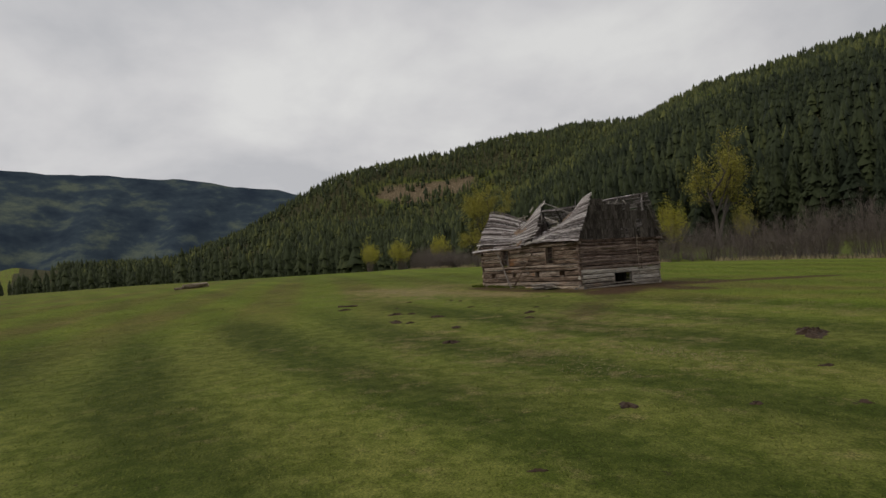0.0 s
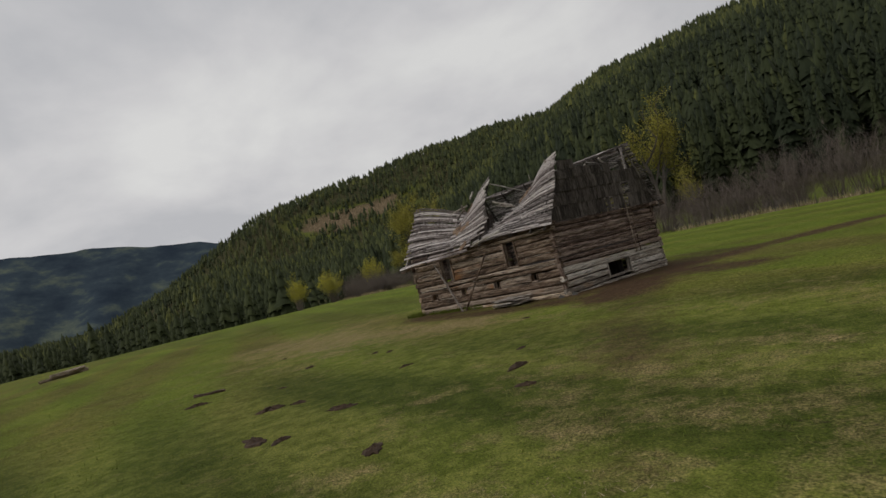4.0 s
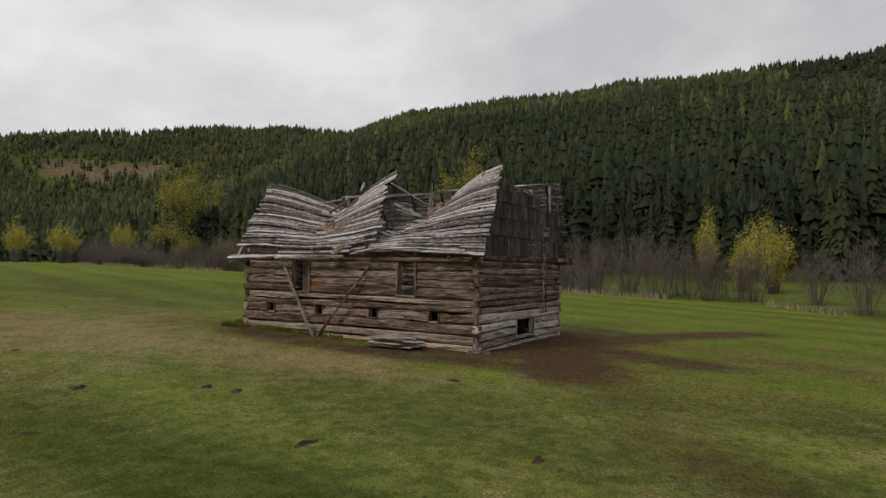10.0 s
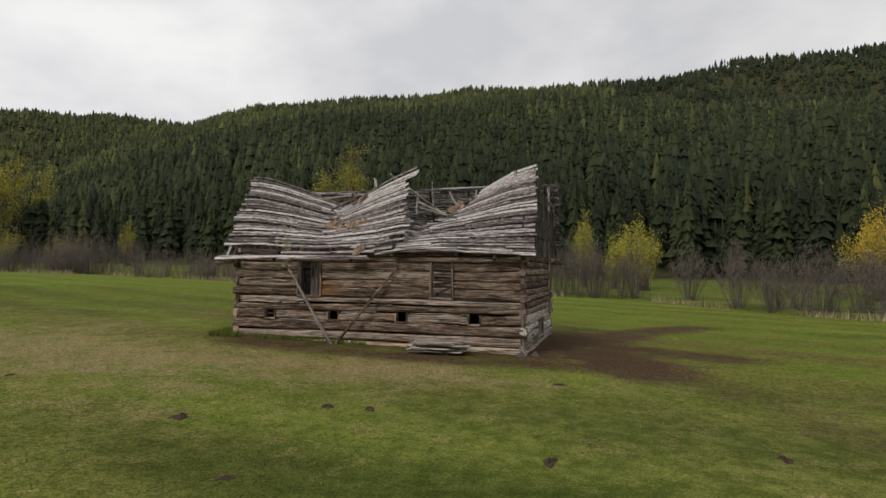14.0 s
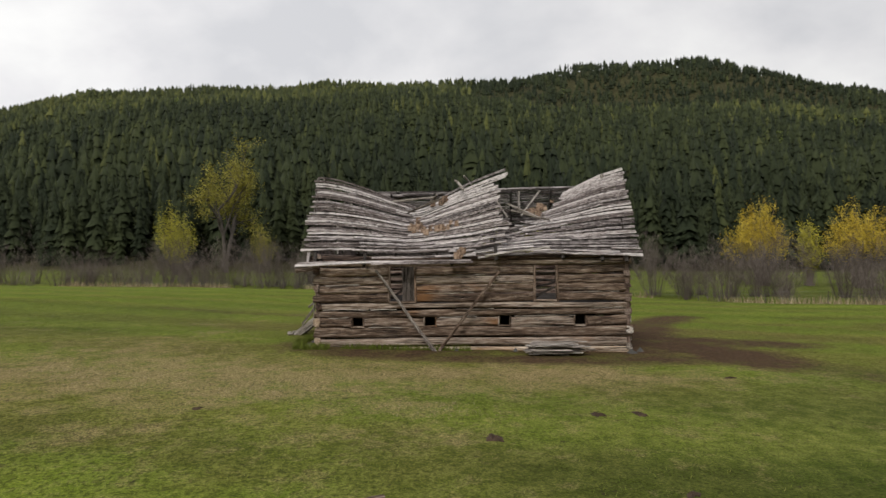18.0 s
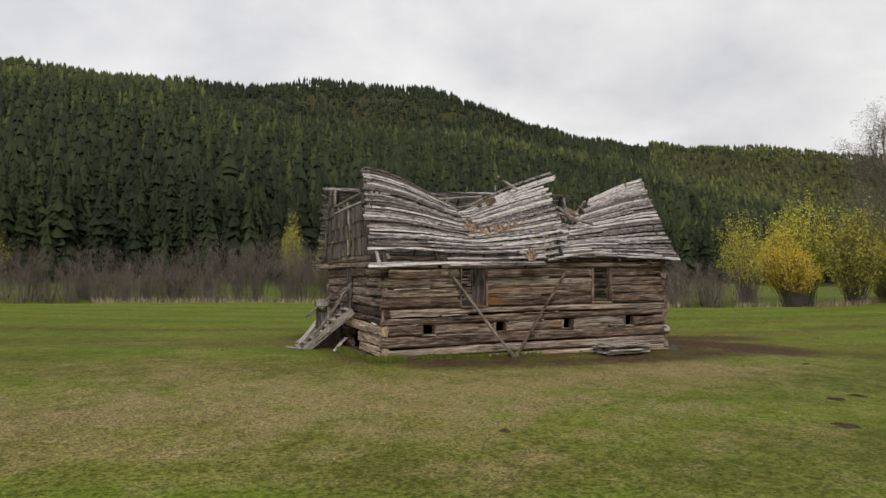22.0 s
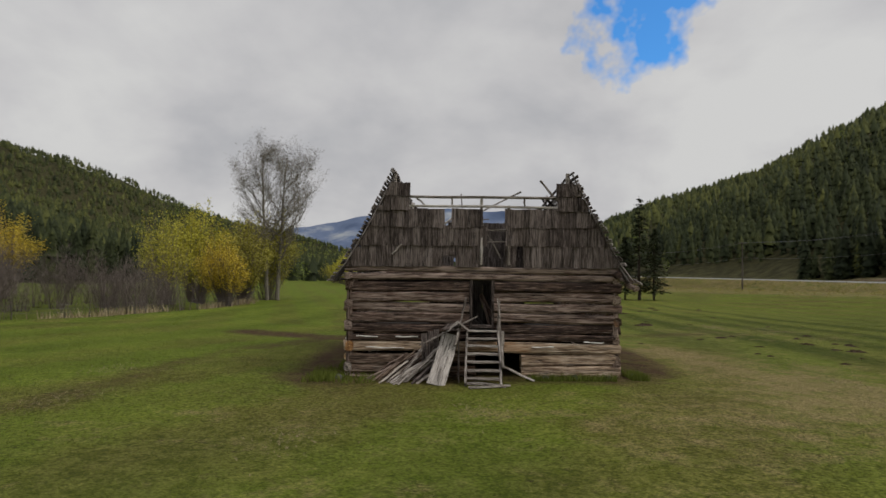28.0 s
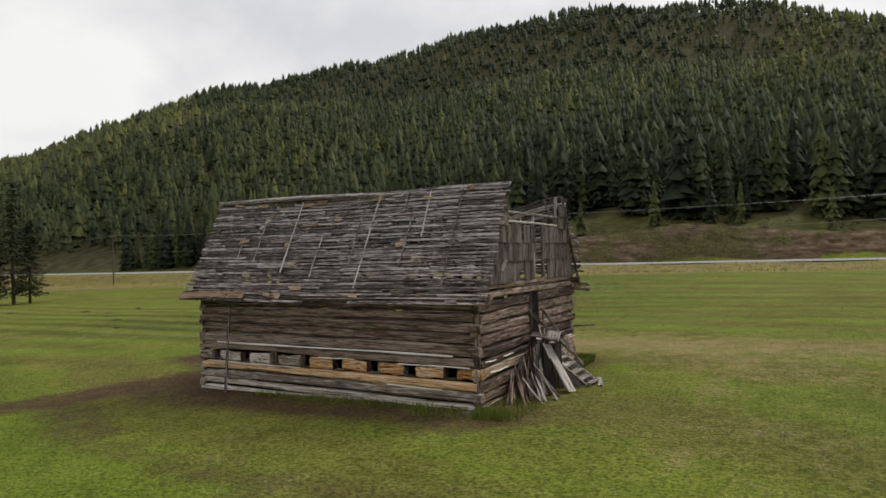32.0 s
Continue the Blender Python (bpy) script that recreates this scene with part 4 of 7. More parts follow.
for x0, x1, z in ((0.3, 1.9, 1.23), (2.0, 2.9, 1.22), (5.0, 6.3, 1.22), (7.0, 9.1, 0.96), (4.4, 5.7, 0.95), (0.5, 1.2, 0.95), (9.6, 10.7, 1.22), (1.9, 3.7, 0.6), (7.1, 8.7, 0.6), (3.9, 5.6, 1.78), (4.6, 6.0, 2.41), (9.0, 10.6, 1.77), (0.4, 1.6, 2.09)):
    piece("strip", beam_mesh("strip", x1 - x0, 0.04, 0.02, M_LOG_PALE, rb, segs=7, wobble=0.012), barn, m=axis_pose((x0, 0.03, z), (x1, 0.03, z + 0.01)))
for y0, y1, z in ((7.3, 7.95, 1.115), (6.08, 6.76, 1.12), (6.5, 7.65, 0.785), (2.0, 2.66, 0.85), (0.5, 1.1, 1.0)):
    piece("strip", beam_mesh("strip", y1 - y0, 0.045, 0.03, M_CHINK, rb, segs=6, wobble=0.01), barn, m=axis_pose((-0.03, y0, z), (-0.03, y1, z)))
# loft floor and joists inside
loft = new("loft_floor")
loft.parent = barn
loft["label"] = "dark plank floor of the loft"
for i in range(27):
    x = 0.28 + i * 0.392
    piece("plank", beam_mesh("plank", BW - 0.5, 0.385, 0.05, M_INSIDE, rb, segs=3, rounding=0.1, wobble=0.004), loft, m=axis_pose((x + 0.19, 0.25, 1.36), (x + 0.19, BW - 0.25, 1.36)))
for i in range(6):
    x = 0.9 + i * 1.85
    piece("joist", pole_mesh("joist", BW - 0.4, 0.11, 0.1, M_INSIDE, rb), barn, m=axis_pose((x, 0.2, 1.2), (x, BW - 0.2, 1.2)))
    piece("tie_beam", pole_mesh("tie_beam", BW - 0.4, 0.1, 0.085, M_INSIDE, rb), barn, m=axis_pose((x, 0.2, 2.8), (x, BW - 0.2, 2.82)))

# plank screens below the loft, added to block light through the window holes
light_screen = new("plank_screen")
light_screen.parent = barn
light_screen["label"] = "added plank screens that block light through the openings"
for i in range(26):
    piece("plank", beam_mesh("plank", 1.6, 0.03, 0.39, M_INSIDE, rb, segs=2, rounding=0.1, wobble=0.004), light_screen, m=axis_pose((0.5 + i * 0.4, 4.9, -0.4), (0.5 + i * 0.4, 4.9, 1.2), up=(1, 0, 0)))
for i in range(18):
    piece("plank", beam_mesh("plank", 1.6, 0.03, 0.39, M_INSIDE, rb, segs=2, rounding=0.1, wobble=0.004), light_screen, m=axis_pose((5.5, 0.6 + i * 0.4, -0.4), (5.5, 0.6 + i * 0.4, 1.2), up=(0, 1, 0)))

# planks added behind the loft door to keep its opening dark
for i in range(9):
    piece("plank", beam_mesh("plank", 1.65 - 0.25 * (i % 3), 0.03, 0.33, M_INSIDE, rb, segs=2, rounding=0.1, wobble=0.004), light_screen, m=axis_pose((1.3 + 0.1 * (i % 2), 2.9 + i * 0.34, 1.4), (1.2, 2.9 + i * 0.34, 3.0 - 0.25 * (i % 3)), up=(0, 1, 0)))
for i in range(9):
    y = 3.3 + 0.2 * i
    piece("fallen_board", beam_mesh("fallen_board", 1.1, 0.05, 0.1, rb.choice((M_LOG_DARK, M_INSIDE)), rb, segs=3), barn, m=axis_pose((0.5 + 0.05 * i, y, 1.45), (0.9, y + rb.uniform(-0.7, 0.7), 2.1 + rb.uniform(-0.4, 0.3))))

# ---- roof


def side_y(z, south=True):
    """The roof's slope in section: y at a height, a little bell-cast at the eave."""
    v = min(max((z - 2.85) / 3.25, -0.1), 1.05)
    y = -0.42 + 1.86 * abs(v) ** 0.86 * (1 if v > 0 else -1)
    return y if south else BW - y


def lin(x, pts):
    return float(np.interp(x, [p[0] for p in pts], [p[1] for p in pts]))


SAG_L = [(-0.4, 0.0), (0.4, -0.06), (1.5, -0.40), (2.5, -0.80), (3.3, -1.12), (3.7, -1.08), (4.4, -0.72), (5.3, -0.28), (6.2, 0.06), (7.3, 0.42)]
IN_L = [(-0.4, 0.0), (1.2, 0.22), (2.4, 0.55), (3.4, 0.80), (4.4, 0.5), (5.6, 0.1), (6.8, -0.15), (7.5, -0.3)]
SAG_R = [(4.8, -2.1), (6.0, -1.95), (7.0, -1.62), (7.8, -1.25), (8.6, -0.90), (9.5, -0.50), (10.3, -0.16), (11.5, 0.16)]
IN_R = [(4.8, 1.25), (6.0, 1.2), (7.2, 1.05), (8.4, 0.85), (9.4, 0.4), (10.4, 0.05), (11.5, 0.0)]
EAVE = [(-0.5, -0.08), (1.5, -0.03), (5.6, -0.02), (6.5, 0.12), (8.0, 0.16), (9.5, 0.05), (11.5, -0.02)]


def roof_point(x, v, right):
    """A place on the broken south slope; v runs from the eave (0) to the top (1)."""
    v = max(v, 0.0)
    z = 2.85 + 3.25 * v
    y = side_y(z)
    s, i = (lin(x, SAG_R), lin(x, IN_R)) if right else (lin(x, SAG_L), lin(x, IN_L))
    w = v ** 1.25
    lift = lin(x, EAVE) * (1 - v)
    ripple = 0.008 * math.sin(1.3 * x + 19 * v)
    return Vector((x, y + i * v ** 1.1 + ripple * 0.6, z + s * w + lift + ripple))


def slat_on(surface, x0, x1, v, wide, thick, mat, lift=0.0, curl=0.0, tip=0.0):
    """A long thin board that follows the slope between x0 and x1."""
    n = max(2, int((x1 - x0) / 0.42))
    verts, faces = [], []
    for k in range(n + 1):
        f = k / n
        x = x0 + (x1 - x0) * f
        p = surface(x, v + tip * f)
        up = (surface(x, min(v + 0.03, 1.0) + tip * f) - surface(x, min(v + 0.03, 1.0) - 0.03 + tip * f)).normalized()
        out = Vector((1, 0, 0)).cross(up)
        if out.y > 0 and surface is not north_point:
            out = -out
        if surface is north_point and out.y < 0:
            out = -out
        p = p + out * (0.03 + lift + curl * f * f)
        wv = wide * (1 + 0.10 * math.sin(3 * f + x0 * 7))
        a, b = up * (wv / 2), out * (thick / 2)
        verts += [p - a - b, p + a - b, p + a + b, p - a + b]
    o = verts[0].copy()
    verts = [tuple(w - o) for w in verts]
    for k in range(n):
        for j in range(4):
            a, b = k * 4 + j, k * 4 + (j + 1) % 4
            faces.append((a, b, b + 4, a + 4))
    faces += [(3, 2, 1, 0), (n * 4, n * 4 + 1, n * 4 + 2, n * 4 + 3)]
    return mesh_of("slat", verts, faces, mat), o


def north_point(x, v):
    z = 2.80 + (3.28 + 0.012 * x) * v
    y = side_y(2.85 + 3.25 * v, False)
    return Vector((x, y + 0.02 * math.sin(0.7 * x + 2 * v), z + 0.02 * math.sin(0.6 * x + 1)))


south_left = lambda x, v: roof_point(x, v, False)  # noqa: E731
south_right = lambda x, v: roof_point(x, v, True)  # noqa: E731
roof_s = new("roof")
roof_s.parent = barn
roof_s["label"] = "caved-in south roof slope of silver-grey slats"


def lay(parent, surface, x0, x1, v, mat_pick, wide=0.094, over=0.06, missing=0.0, lo=1.3, hi=4.2, curl_end=0.0, flat=0.0):
    x = x0
    while x < x1 - 0.15:
        ln = rb.uniform(lo, hi)
        e = min(x + ln, x1)
        if x1 - e < 0.6:
            e = x1
        if rb.random() >= missing:
            me, o = slat_on(surface, x, e, v + rb.uniform(-0.007, 0.007) * (1 - 0.6 * flat), wide * rb.uniform(0.75, 1.2), 0.026, mat_pick(), lift=rb.uniform(-0.01, 0.03) * (1 - flat), curl=curl_end if e == x1 else rb.choice((0, 0, 0.02)), tip=rb.uniform(-0.013, 0.013) * (1 - 0.6 * flat))
            piece("slat", me, parent, m=Matrix.Translation(o))
        x = e + rb.uniform(-over, 0.03)


pick_s = lambda: rb.choice((M_SLAT, M_SLAT, M_SLAT, M_SLAT_DARK, M_SLAT))  # noqa: E731
ROWS = 30
for r in range(ROWS):
    v = 0.0 + 1.0 * r / (ROWS - 1)
    left = -0.36 + 0.05 * math.sin(r * 2.2) + (0.12 if r > 17 else 0) + rb.uniform(-0.08, 0.08)
    if r in (2, 3, 4):
        # the gap near the eave where slats have fallen
        lay(roof_s, south_left, 2.1, 5.7, v, pick_s, missing=0.3)
    elif r < 2:
        lay(roof_s, south_left, left - 0.1, 5.62 + rb.uniform(-0.1, 0.1), v - 0.01, pick_s)
    elif r < 11:
        lay(roof_s, south_left, left, 5.9 + rb.uniform(0, 1.1), v, pick_s)
    else:
        end = 6.75 + rb.uniform(-0.35, 0.2) + (0.35 if r == 26 else 0)
        lay(roof_s, south_left, left, 3.42 + rb.uniform(-0.1, 0.12), v, pick_s, lo=2.4, hi=4.4)
        if r < 26 or r % 2 == 0:
            lay(roof_s, south_left, 3.3 + rb.uniform(-0.05, 0.25), end, v, pick_s, lo=2.6, hi=4.2, curl_end=0.05)
for r in range(ROWS):
    v = 0.045 + 0.955 * r / (ROWS - 1)
    right = 11.34 - 0.2 * v + rb.uniform(-0.06, 0.06)
    if r < 8:
        start = 6.0 + rb.uniform(-0.6, 0.6)
    elif r < 14:
        start = 6.5 + rb.uniform(-0.3, 0.8)
    else:
        start = 7.4 + (r - 14) * 0.115 + rb.uniform(-0.25, 0.25)
    lay(roof_s, south_right, start, right, v, pick_s, lo=1.8, hi=4.5)
# loose bits round the break
for k in range(16):
    x, v = rb.uniform(5.9, 7.6), rb.uniform(0.3, 0.72)
    p = south_right(x, v)
    d = Vector((rb.uniform(0.5, 1.2), rb.uniform(-0.1, 0.3), rb.uniform(-0.45, 0.25)))
    piece("slat", beam_mesh("slat", d.length, 0.09, 0.025, pick_s(), rb, segs=3, wobble=0.012), roof_s, m=axis_pose(p + Vector((0, -0.06, 0.1)), p + d + Vector((0, -0.06, 0.1)), up=(0, -0.6, 0.8)))
for (p, q) in (((4.3, 1.1, 5.35), (4.0, 1.5, 5.05)), ((3.2, 1.55, 4.75), (4.5, 1.2, 5.25)), ((2.6, 1.7, 5.2), (4.2, 1.6, 5.3)), ((7.0, 1.0, 4.7), (8.4, 0.9, 4.35)), ((6.9, 0.9, 4.95), (7.9, 1.2, 4.5)), ((5.3, 0.9, 5.5), (5.0, 1.5, 5.9)), ((6.0, -0.3, 3.05), (8.2, -0.45, 3.32))):
    ln = (Vector(q) - Vector(p)).length
    piece("broken_rafter", beam_mesh("broken_rafter", ln, 0.09, 0.07, M_TIMBER, rb, segs=4, wobble=0.012), barn, m=axis_pose(p, q))
# rotten shingles still clinging to the slats


def rot_patch(surface, x, v, w, h, n):
    for _ in range(n):
        a, b = x + rb.gauss(0, w), v + rb.gauss(0, h)
        p = surface(a, min(max(b, 0.03), 0.97))
        up = surface(a, min(b + 0.05, 1)) - surface(a, min(b + 0.05, 1) - 0.05)
        piece("shingle", beam_mesh("shingle", rb.uniform(0.18, 0.36), rb.uniform(0.12, 0.2), 0.016, M_ROT, rb, segs=2, rounding=0.1, wobble=0.006), roof_s, m=Matrix.Translation(Vector((0, -0.075, 0.03))) @ axis_pose(p, p + up, up=(0, -1, 0.6), roll=rb.uniform(-0.2, 0.2)))


rot_patch(south_left, 3.6, 0.52, 0.14, 0.05, 22)
rot_patch(south_left, 4.3, 0.42, 0.32, 0.022, 16)
rot_patch(south_left, 4.55, 0.84, 0.14, 0.025, 8)
rot_patch(south_right, 8.1, 0.86, 0.22, 0.05, 24)
rot_patch(south_left, 5.1, 0.05, 0.12, 0.03, 8)

roof_n = new("roof")
roof_n.parent = barn
roof_n["label"] = "intact north roof slope of dark weathered slats"
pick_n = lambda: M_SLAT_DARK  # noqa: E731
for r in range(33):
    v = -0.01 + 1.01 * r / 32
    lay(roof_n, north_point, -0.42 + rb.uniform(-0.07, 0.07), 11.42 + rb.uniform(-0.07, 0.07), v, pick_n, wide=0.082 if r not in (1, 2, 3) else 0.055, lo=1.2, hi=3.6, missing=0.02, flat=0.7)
# strips of old roofing felt and lath that run up the slope
for x, v0, v1 in ((1.0, 0.12, 0.98), (2.1, 0.55, 0.97), (2.6, 0.3, 0.75), (4.0, 0.1, 0.97), (4.5, 0.3, 0.85), (5.9, 0.2, 0.6), (7.2, 0.25, 0.95), (8.6, 0.35, 0.75), (9.4, 0.4, 0.6), (2.9, 0.8, 0.98)):
    p, q = north_point(x, v0), north_point(x, v1)
    piece("lath", beam_mesh("lath", (q - p).length, 0.045, 0.022, M_SLAT, rb, segs=5, wobble=0.006), roof_n, m=Matrix.Translation(Vector((0, 0.085, 0.045))) @ axis_pose(p, q, up=(0, 0.87, 0.5)))
for _ in range(34):
    x, v = rb.uniform(0.2, 11), rb.choice((rb.uniform(0.9, 0.99), rb.uniform(0.0, 0.08), rb.uniform(0.1, 0.9)))
    p = north_point(x, v)
    piece("shingle", beam_mesh("shingle", rb.uniform(0.15, 0.5), rb.uniform(0.1, 0.2), 0.016, rb.choice((M_LATH, M_SLAT_DARK)), rb, segs=2, wobble=0.006), roof_n, m=Matrix.Translation(Vector((0, 0.08, 0.045))) @ axis_pose(p, p + Vector((1, 0, rb.uniform(-0.1, 0.1))), up=(0, 0.87, 0.5)))
piece("eave_board", beam_mesh("eave_board", 3.1, 0.24, 0.03, M_ROT, rb, segs=6, wobble=0.015), barn, "brown rotten eave boards", m=axis_pose((8.3, 8.78, 2.98), (11.4, 8.8, 2.92), up=(0, 0.8, 0.5)))

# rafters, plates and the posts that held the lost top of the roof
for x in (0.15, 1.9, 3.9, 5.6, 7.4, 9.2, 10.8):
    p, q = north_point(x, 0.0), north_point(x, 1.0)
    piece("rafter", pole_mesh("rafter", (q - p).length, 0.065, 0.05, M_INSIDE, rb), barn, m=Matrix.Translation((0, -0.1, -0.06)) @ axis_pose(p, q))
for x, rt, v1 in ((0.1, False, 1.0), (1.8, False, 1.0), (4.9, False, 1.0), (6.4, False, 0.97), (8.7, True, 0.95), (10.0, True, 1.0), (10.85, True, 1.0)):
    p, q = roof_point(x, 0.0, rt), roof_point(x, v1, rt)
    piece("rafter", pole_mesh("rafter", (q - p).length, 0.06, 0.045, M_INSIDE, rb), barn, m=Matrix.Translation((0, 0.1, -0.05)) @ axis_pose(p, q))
piece("top_plate", pole_mesh("top_plate", 8.9, 0.085, 0.075, M_SLAT_DARK, rb, segs=14), barn, "weathered log along the top of the north slope", m=axis_pose((2.4, 6.92, 6.06), (11.3, 7.0, 6.24)))
piece("top_plate", pole_mesh("top_plate", 2.9, 0.075, 0.07, M_SLAT_DARK, rb), barn, m=axis_pose((-0.4, 6.86, 6.08), (2.5, 6.9, 6.02)))
piece("wall_plate", pole_mesh("wall_plate", 11.5, 0.11, 0.1, M_LOG_DARK, rb, segs=14), barn, m=axis_pose((-0.3, 0.1, 3.02), (11.2, 0.1, 3.0)))
piece("wall_plate", pole_mesh("wall_plate", 11.7, 0.11, 0.1, M_LOG_DARK, rb, segs=14), barn, m=axis_pose((-0.35, BW - 0.1, 2.94), (11.35, BW - 0.1, 2.92)))
piece("plate_end", beam_mesh("plate_end", 0.8, 0.16, 0.14, M_LOG_DARK, rb, segs=3), barn, m=axis_pose((-0.55, -0.32, 2.62), (0.1, -0.3, 2.74)))
for p, q, w in (((10.4, 1.5, 5.0), (10.4, 1.45, 6.05), 0.1), ((7.75, 6.8, 5.1), (7.75, 6.86, 6.1), 0.09), ((7.2, 6.6, 4.9), (6.5, 6.8, 6.05), 0.08), ((7.8, 6.6, 4.95), (8.7, 6.8, 6.1), 0.07), ((5.0, 6.6, 5.0), (5.0, 6.85, 6.0), 0.08), ((6.9, 5.6, 4.7), (5.3, 2.4, 6.2), 0.06), ((10.85, 5.6, 5.2), (10.85, 4.9, 5.75), 0.09)):
    ln = (Vector(q) - Vector(p)).length
    piece("brace", beam_mesh("brace", ln, w, w, M_TIMBER, rb, segs=4, wobble=0.01), barn, m=axis_pose(p, q, up=(1, 0, 0)))

# ---- gable ends of upright boards in tiers


def gable(label, x, out, tiers, mat, skip, lean=0.0):
    g = new("gable")
    g.parent = barn
    g["label"] = label
    for t, (z0, z1) in enumerate(tiers):
        y = side_y(z0) + 0.12
        end = side_y(z0, False) - 0.12
        while y < end:
            w = rb.uniform(0.15, 0.36)
            yc = y + w / 2
            top = z1 + rb.uniform(-0.015, 0.015)
            # stay under the slope
            lim = min(yc, BW - yc)
            while top > z0 + 0.1 and side_y(top) + 0.05 > lim:
                top -= 0.05
            bot = z0 - 0.05 + rb.uniform(-0.012, 0.012)
            res = skip(yc, z0, top, t)
            if res and top - bot > 0.12:
                if isinstance(res, tuple):
                    bot, top = res
                me = beam_mesh("board", top - bot, w * 1.05, 0.022, mat, rb, segs=2, rounding=0.1, wobble=0.006, ragged=0.015)
                xx = x + out * (0.035 * (t + 1) * 0.9 + 0.008 * (int(y * 50) % 2) + rb.uniform(0, 0.006))
                piece("board", me, g, m=axis_pose((xx, yc, bot), (xx + out * rb.uniform(-0.02, 0.02), yc + rb.uniform(-0.012, 0.012), top), up=(1, 0, 0)))
            y += w
    return g


def skip_west(y, z0, z1, t):
    if 3.4 < y < 4.15 and t < 3:
        return False
    if 2.85 < y < 3.4 and t == 0:
        return y > 3.3
    if t == 3:
        return y < 1.85 or y > 6.45
    if t == 4:
        return False if (y > 2.0 and y < 6.4) else True
    if 5.05 < y < 5.25 and t > 0:
        return rb.random() < 0.25
    if 5.65 < y < 5.95 and t == 1:
        return rb.random() < 0.5
    if 4.9 < y < 5.35 and t == 0:
        return (z0 + 0.3, z1)
    return True


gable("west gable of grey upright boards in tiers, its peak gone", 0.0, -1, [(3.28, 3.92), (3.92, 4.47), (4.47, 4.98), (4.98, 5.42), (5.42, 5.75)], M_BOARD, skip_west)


def skip_east(y, z0, z1, t):
    if 5.75 < y < 6.4 and t in (0, 1):
        return rb.random() < 0.35
    if 3.9 < y < 5.7 and t == 0:
        return rb.random() < 0.9
    if t == 3:
        return y < 4.2 or (y < 6.3 and rb.random() < 0.55)
    if t == 4:
        return y < 2.3
    return True


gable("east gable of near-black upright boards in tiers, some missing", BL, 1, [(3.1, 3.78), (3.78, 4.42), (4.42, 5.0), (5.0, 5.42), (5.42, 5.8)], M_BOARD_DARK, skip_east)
for p, q, w, h in (((-0.04, 1.7, 5.33), (-0.04, 6.75, 5.36), 0.07, 0.15), ((-0.04, 1.6, 5.05), (-0.04, 6.7, 5.07), 0.07, 0.11), ((0.02, 6.82, 4.95), (0.02, 6.86, 6.12), 0.12, 0.1), ((0.06, 1.62, 4.95), (0.06, 1.58, 6.1), 0.11, 0.1), ((-0.05, 4.2, 3.3), (-0.05, 4.2, 5.3), 0.09, 0.07), ((-0.05, 3.38, 3.3), (-0.05, 3.38, 5.1), 0.09, 0.07), ((0.05, 3.4, 4.35), (0.05, 4.2, 4.38), 0.05, 0.07), ((0.05, 3.4, 4.0), (0.05, 4.2, 4.02), 0.04, 0.05), ((0.1, 3.6, 3.5), (0.1, 4.2, 4.6), 0.04, 0.05), ((0.0, 5.9, 5.08), (0.0, 6.2, 5.34), 0.05, 0.05), ((0.05, 1.75, 5.1), (0.2, 2.4, 5.9), 0.06, 0.05), ((0.0, 2.9, 5.07), (0.0, 2.9, 5.34), 0.05, 0.05), ((0.0, 5.1, 5.07), (0.0, 5.1, 5.34), 0.05, 0.04), ((-0.1, 6.6, 3.9), (-0.1, 6.9, 3.6), 0.04, 0.1), ((BL, 6.75, 5.0), (BL, 6.8, 6.15), 0.12, 0.1), ((BL + 0.02, 3.3, 5.6), (BL + 0.02, 6.4, 5.35), 0.05, 0.08)):
    ln = (Vector(q) - Vector(p)).length
    piece("rail" if abs(p[2] - q[2]) < 0.3 else "post", beam_mesh("rail", ln, w, h, M_TIMBER if p[0] < 5 else M_SLAT_DARK, rb, segs=4, wobble=0.008), barn, m=axis_pose(p, q, up=(1, 0, 0)))
# slat ends seen along the verges
for z_side in (True, False):
    for x in (-0.16, BL + 0.16):
        if not (z_side and x > 5):
            prev = None
            for k in range(7):
                z = 2.8 + 3.25 * k / 6
                cur = Vector((x, side_y(z + 0.05, z_side) + (0.05 if z_side else -0.05), z))
                if prev is not None:
                    piece("verge_board", beam_mesh("verge_board", (cur - prev).length + 0.04, 0.03, 0.1, M_SLAT_DARK, rb, segs=2, wobble=0.004), barn, m=axis_pose(prev, cur, up=(1, 0, 0)))
                prev = cur
piece("stick", pole_mesh("stick", 1.1, 0.03, 0.02, M_SLAT_DARK, rb, wobble=0.01), barn, m=axis_pose((6.4, 4.6, 5.15), (6.3, 4.75, 6.45)))

# ---------------------------------------------------------------- round the barn


def gz(x, y):
    return float(land(x, y))


def loose(name, label, category, p, q, w, h, mat, group="", up=(0, 0, 1), wobble=0.01, pole=False, segs=5, taper_to=None):
    """One loose board or pole from p to q."""
    ln = (Vector(q) - Vector(p)).length
    me = pole_mesh(name, ln, w, taper_to or h, mat, rb, segs=8, wobble=wobble) if pole else beam_mesh(name, ln, w, h, mat, rb, segs=segs, wobble=wobble, ragged=0.012)
    ob = new(name, me)
    ob.matrix_world = axis_pose(p, q, up=up)
    return tagged(ob, label, category, group)


loose("leaning_pole", "grey bleached pole leaning on the log wall", "pole", (4.3, -0.55, gz(4.3, -0.55) - 0.05), (2.2, -0.08, 2.6), 0.06, 0.045, M_TIMBER, pole=True)
loose("leaning_pole", "dark knotty pole leaning on the log wall", "pole", (4.4, -0.42, gz(4.4, -0.42)), (6.5, -0.09, 2.52), 0.055, 0.04, M_LOG, pole=True)
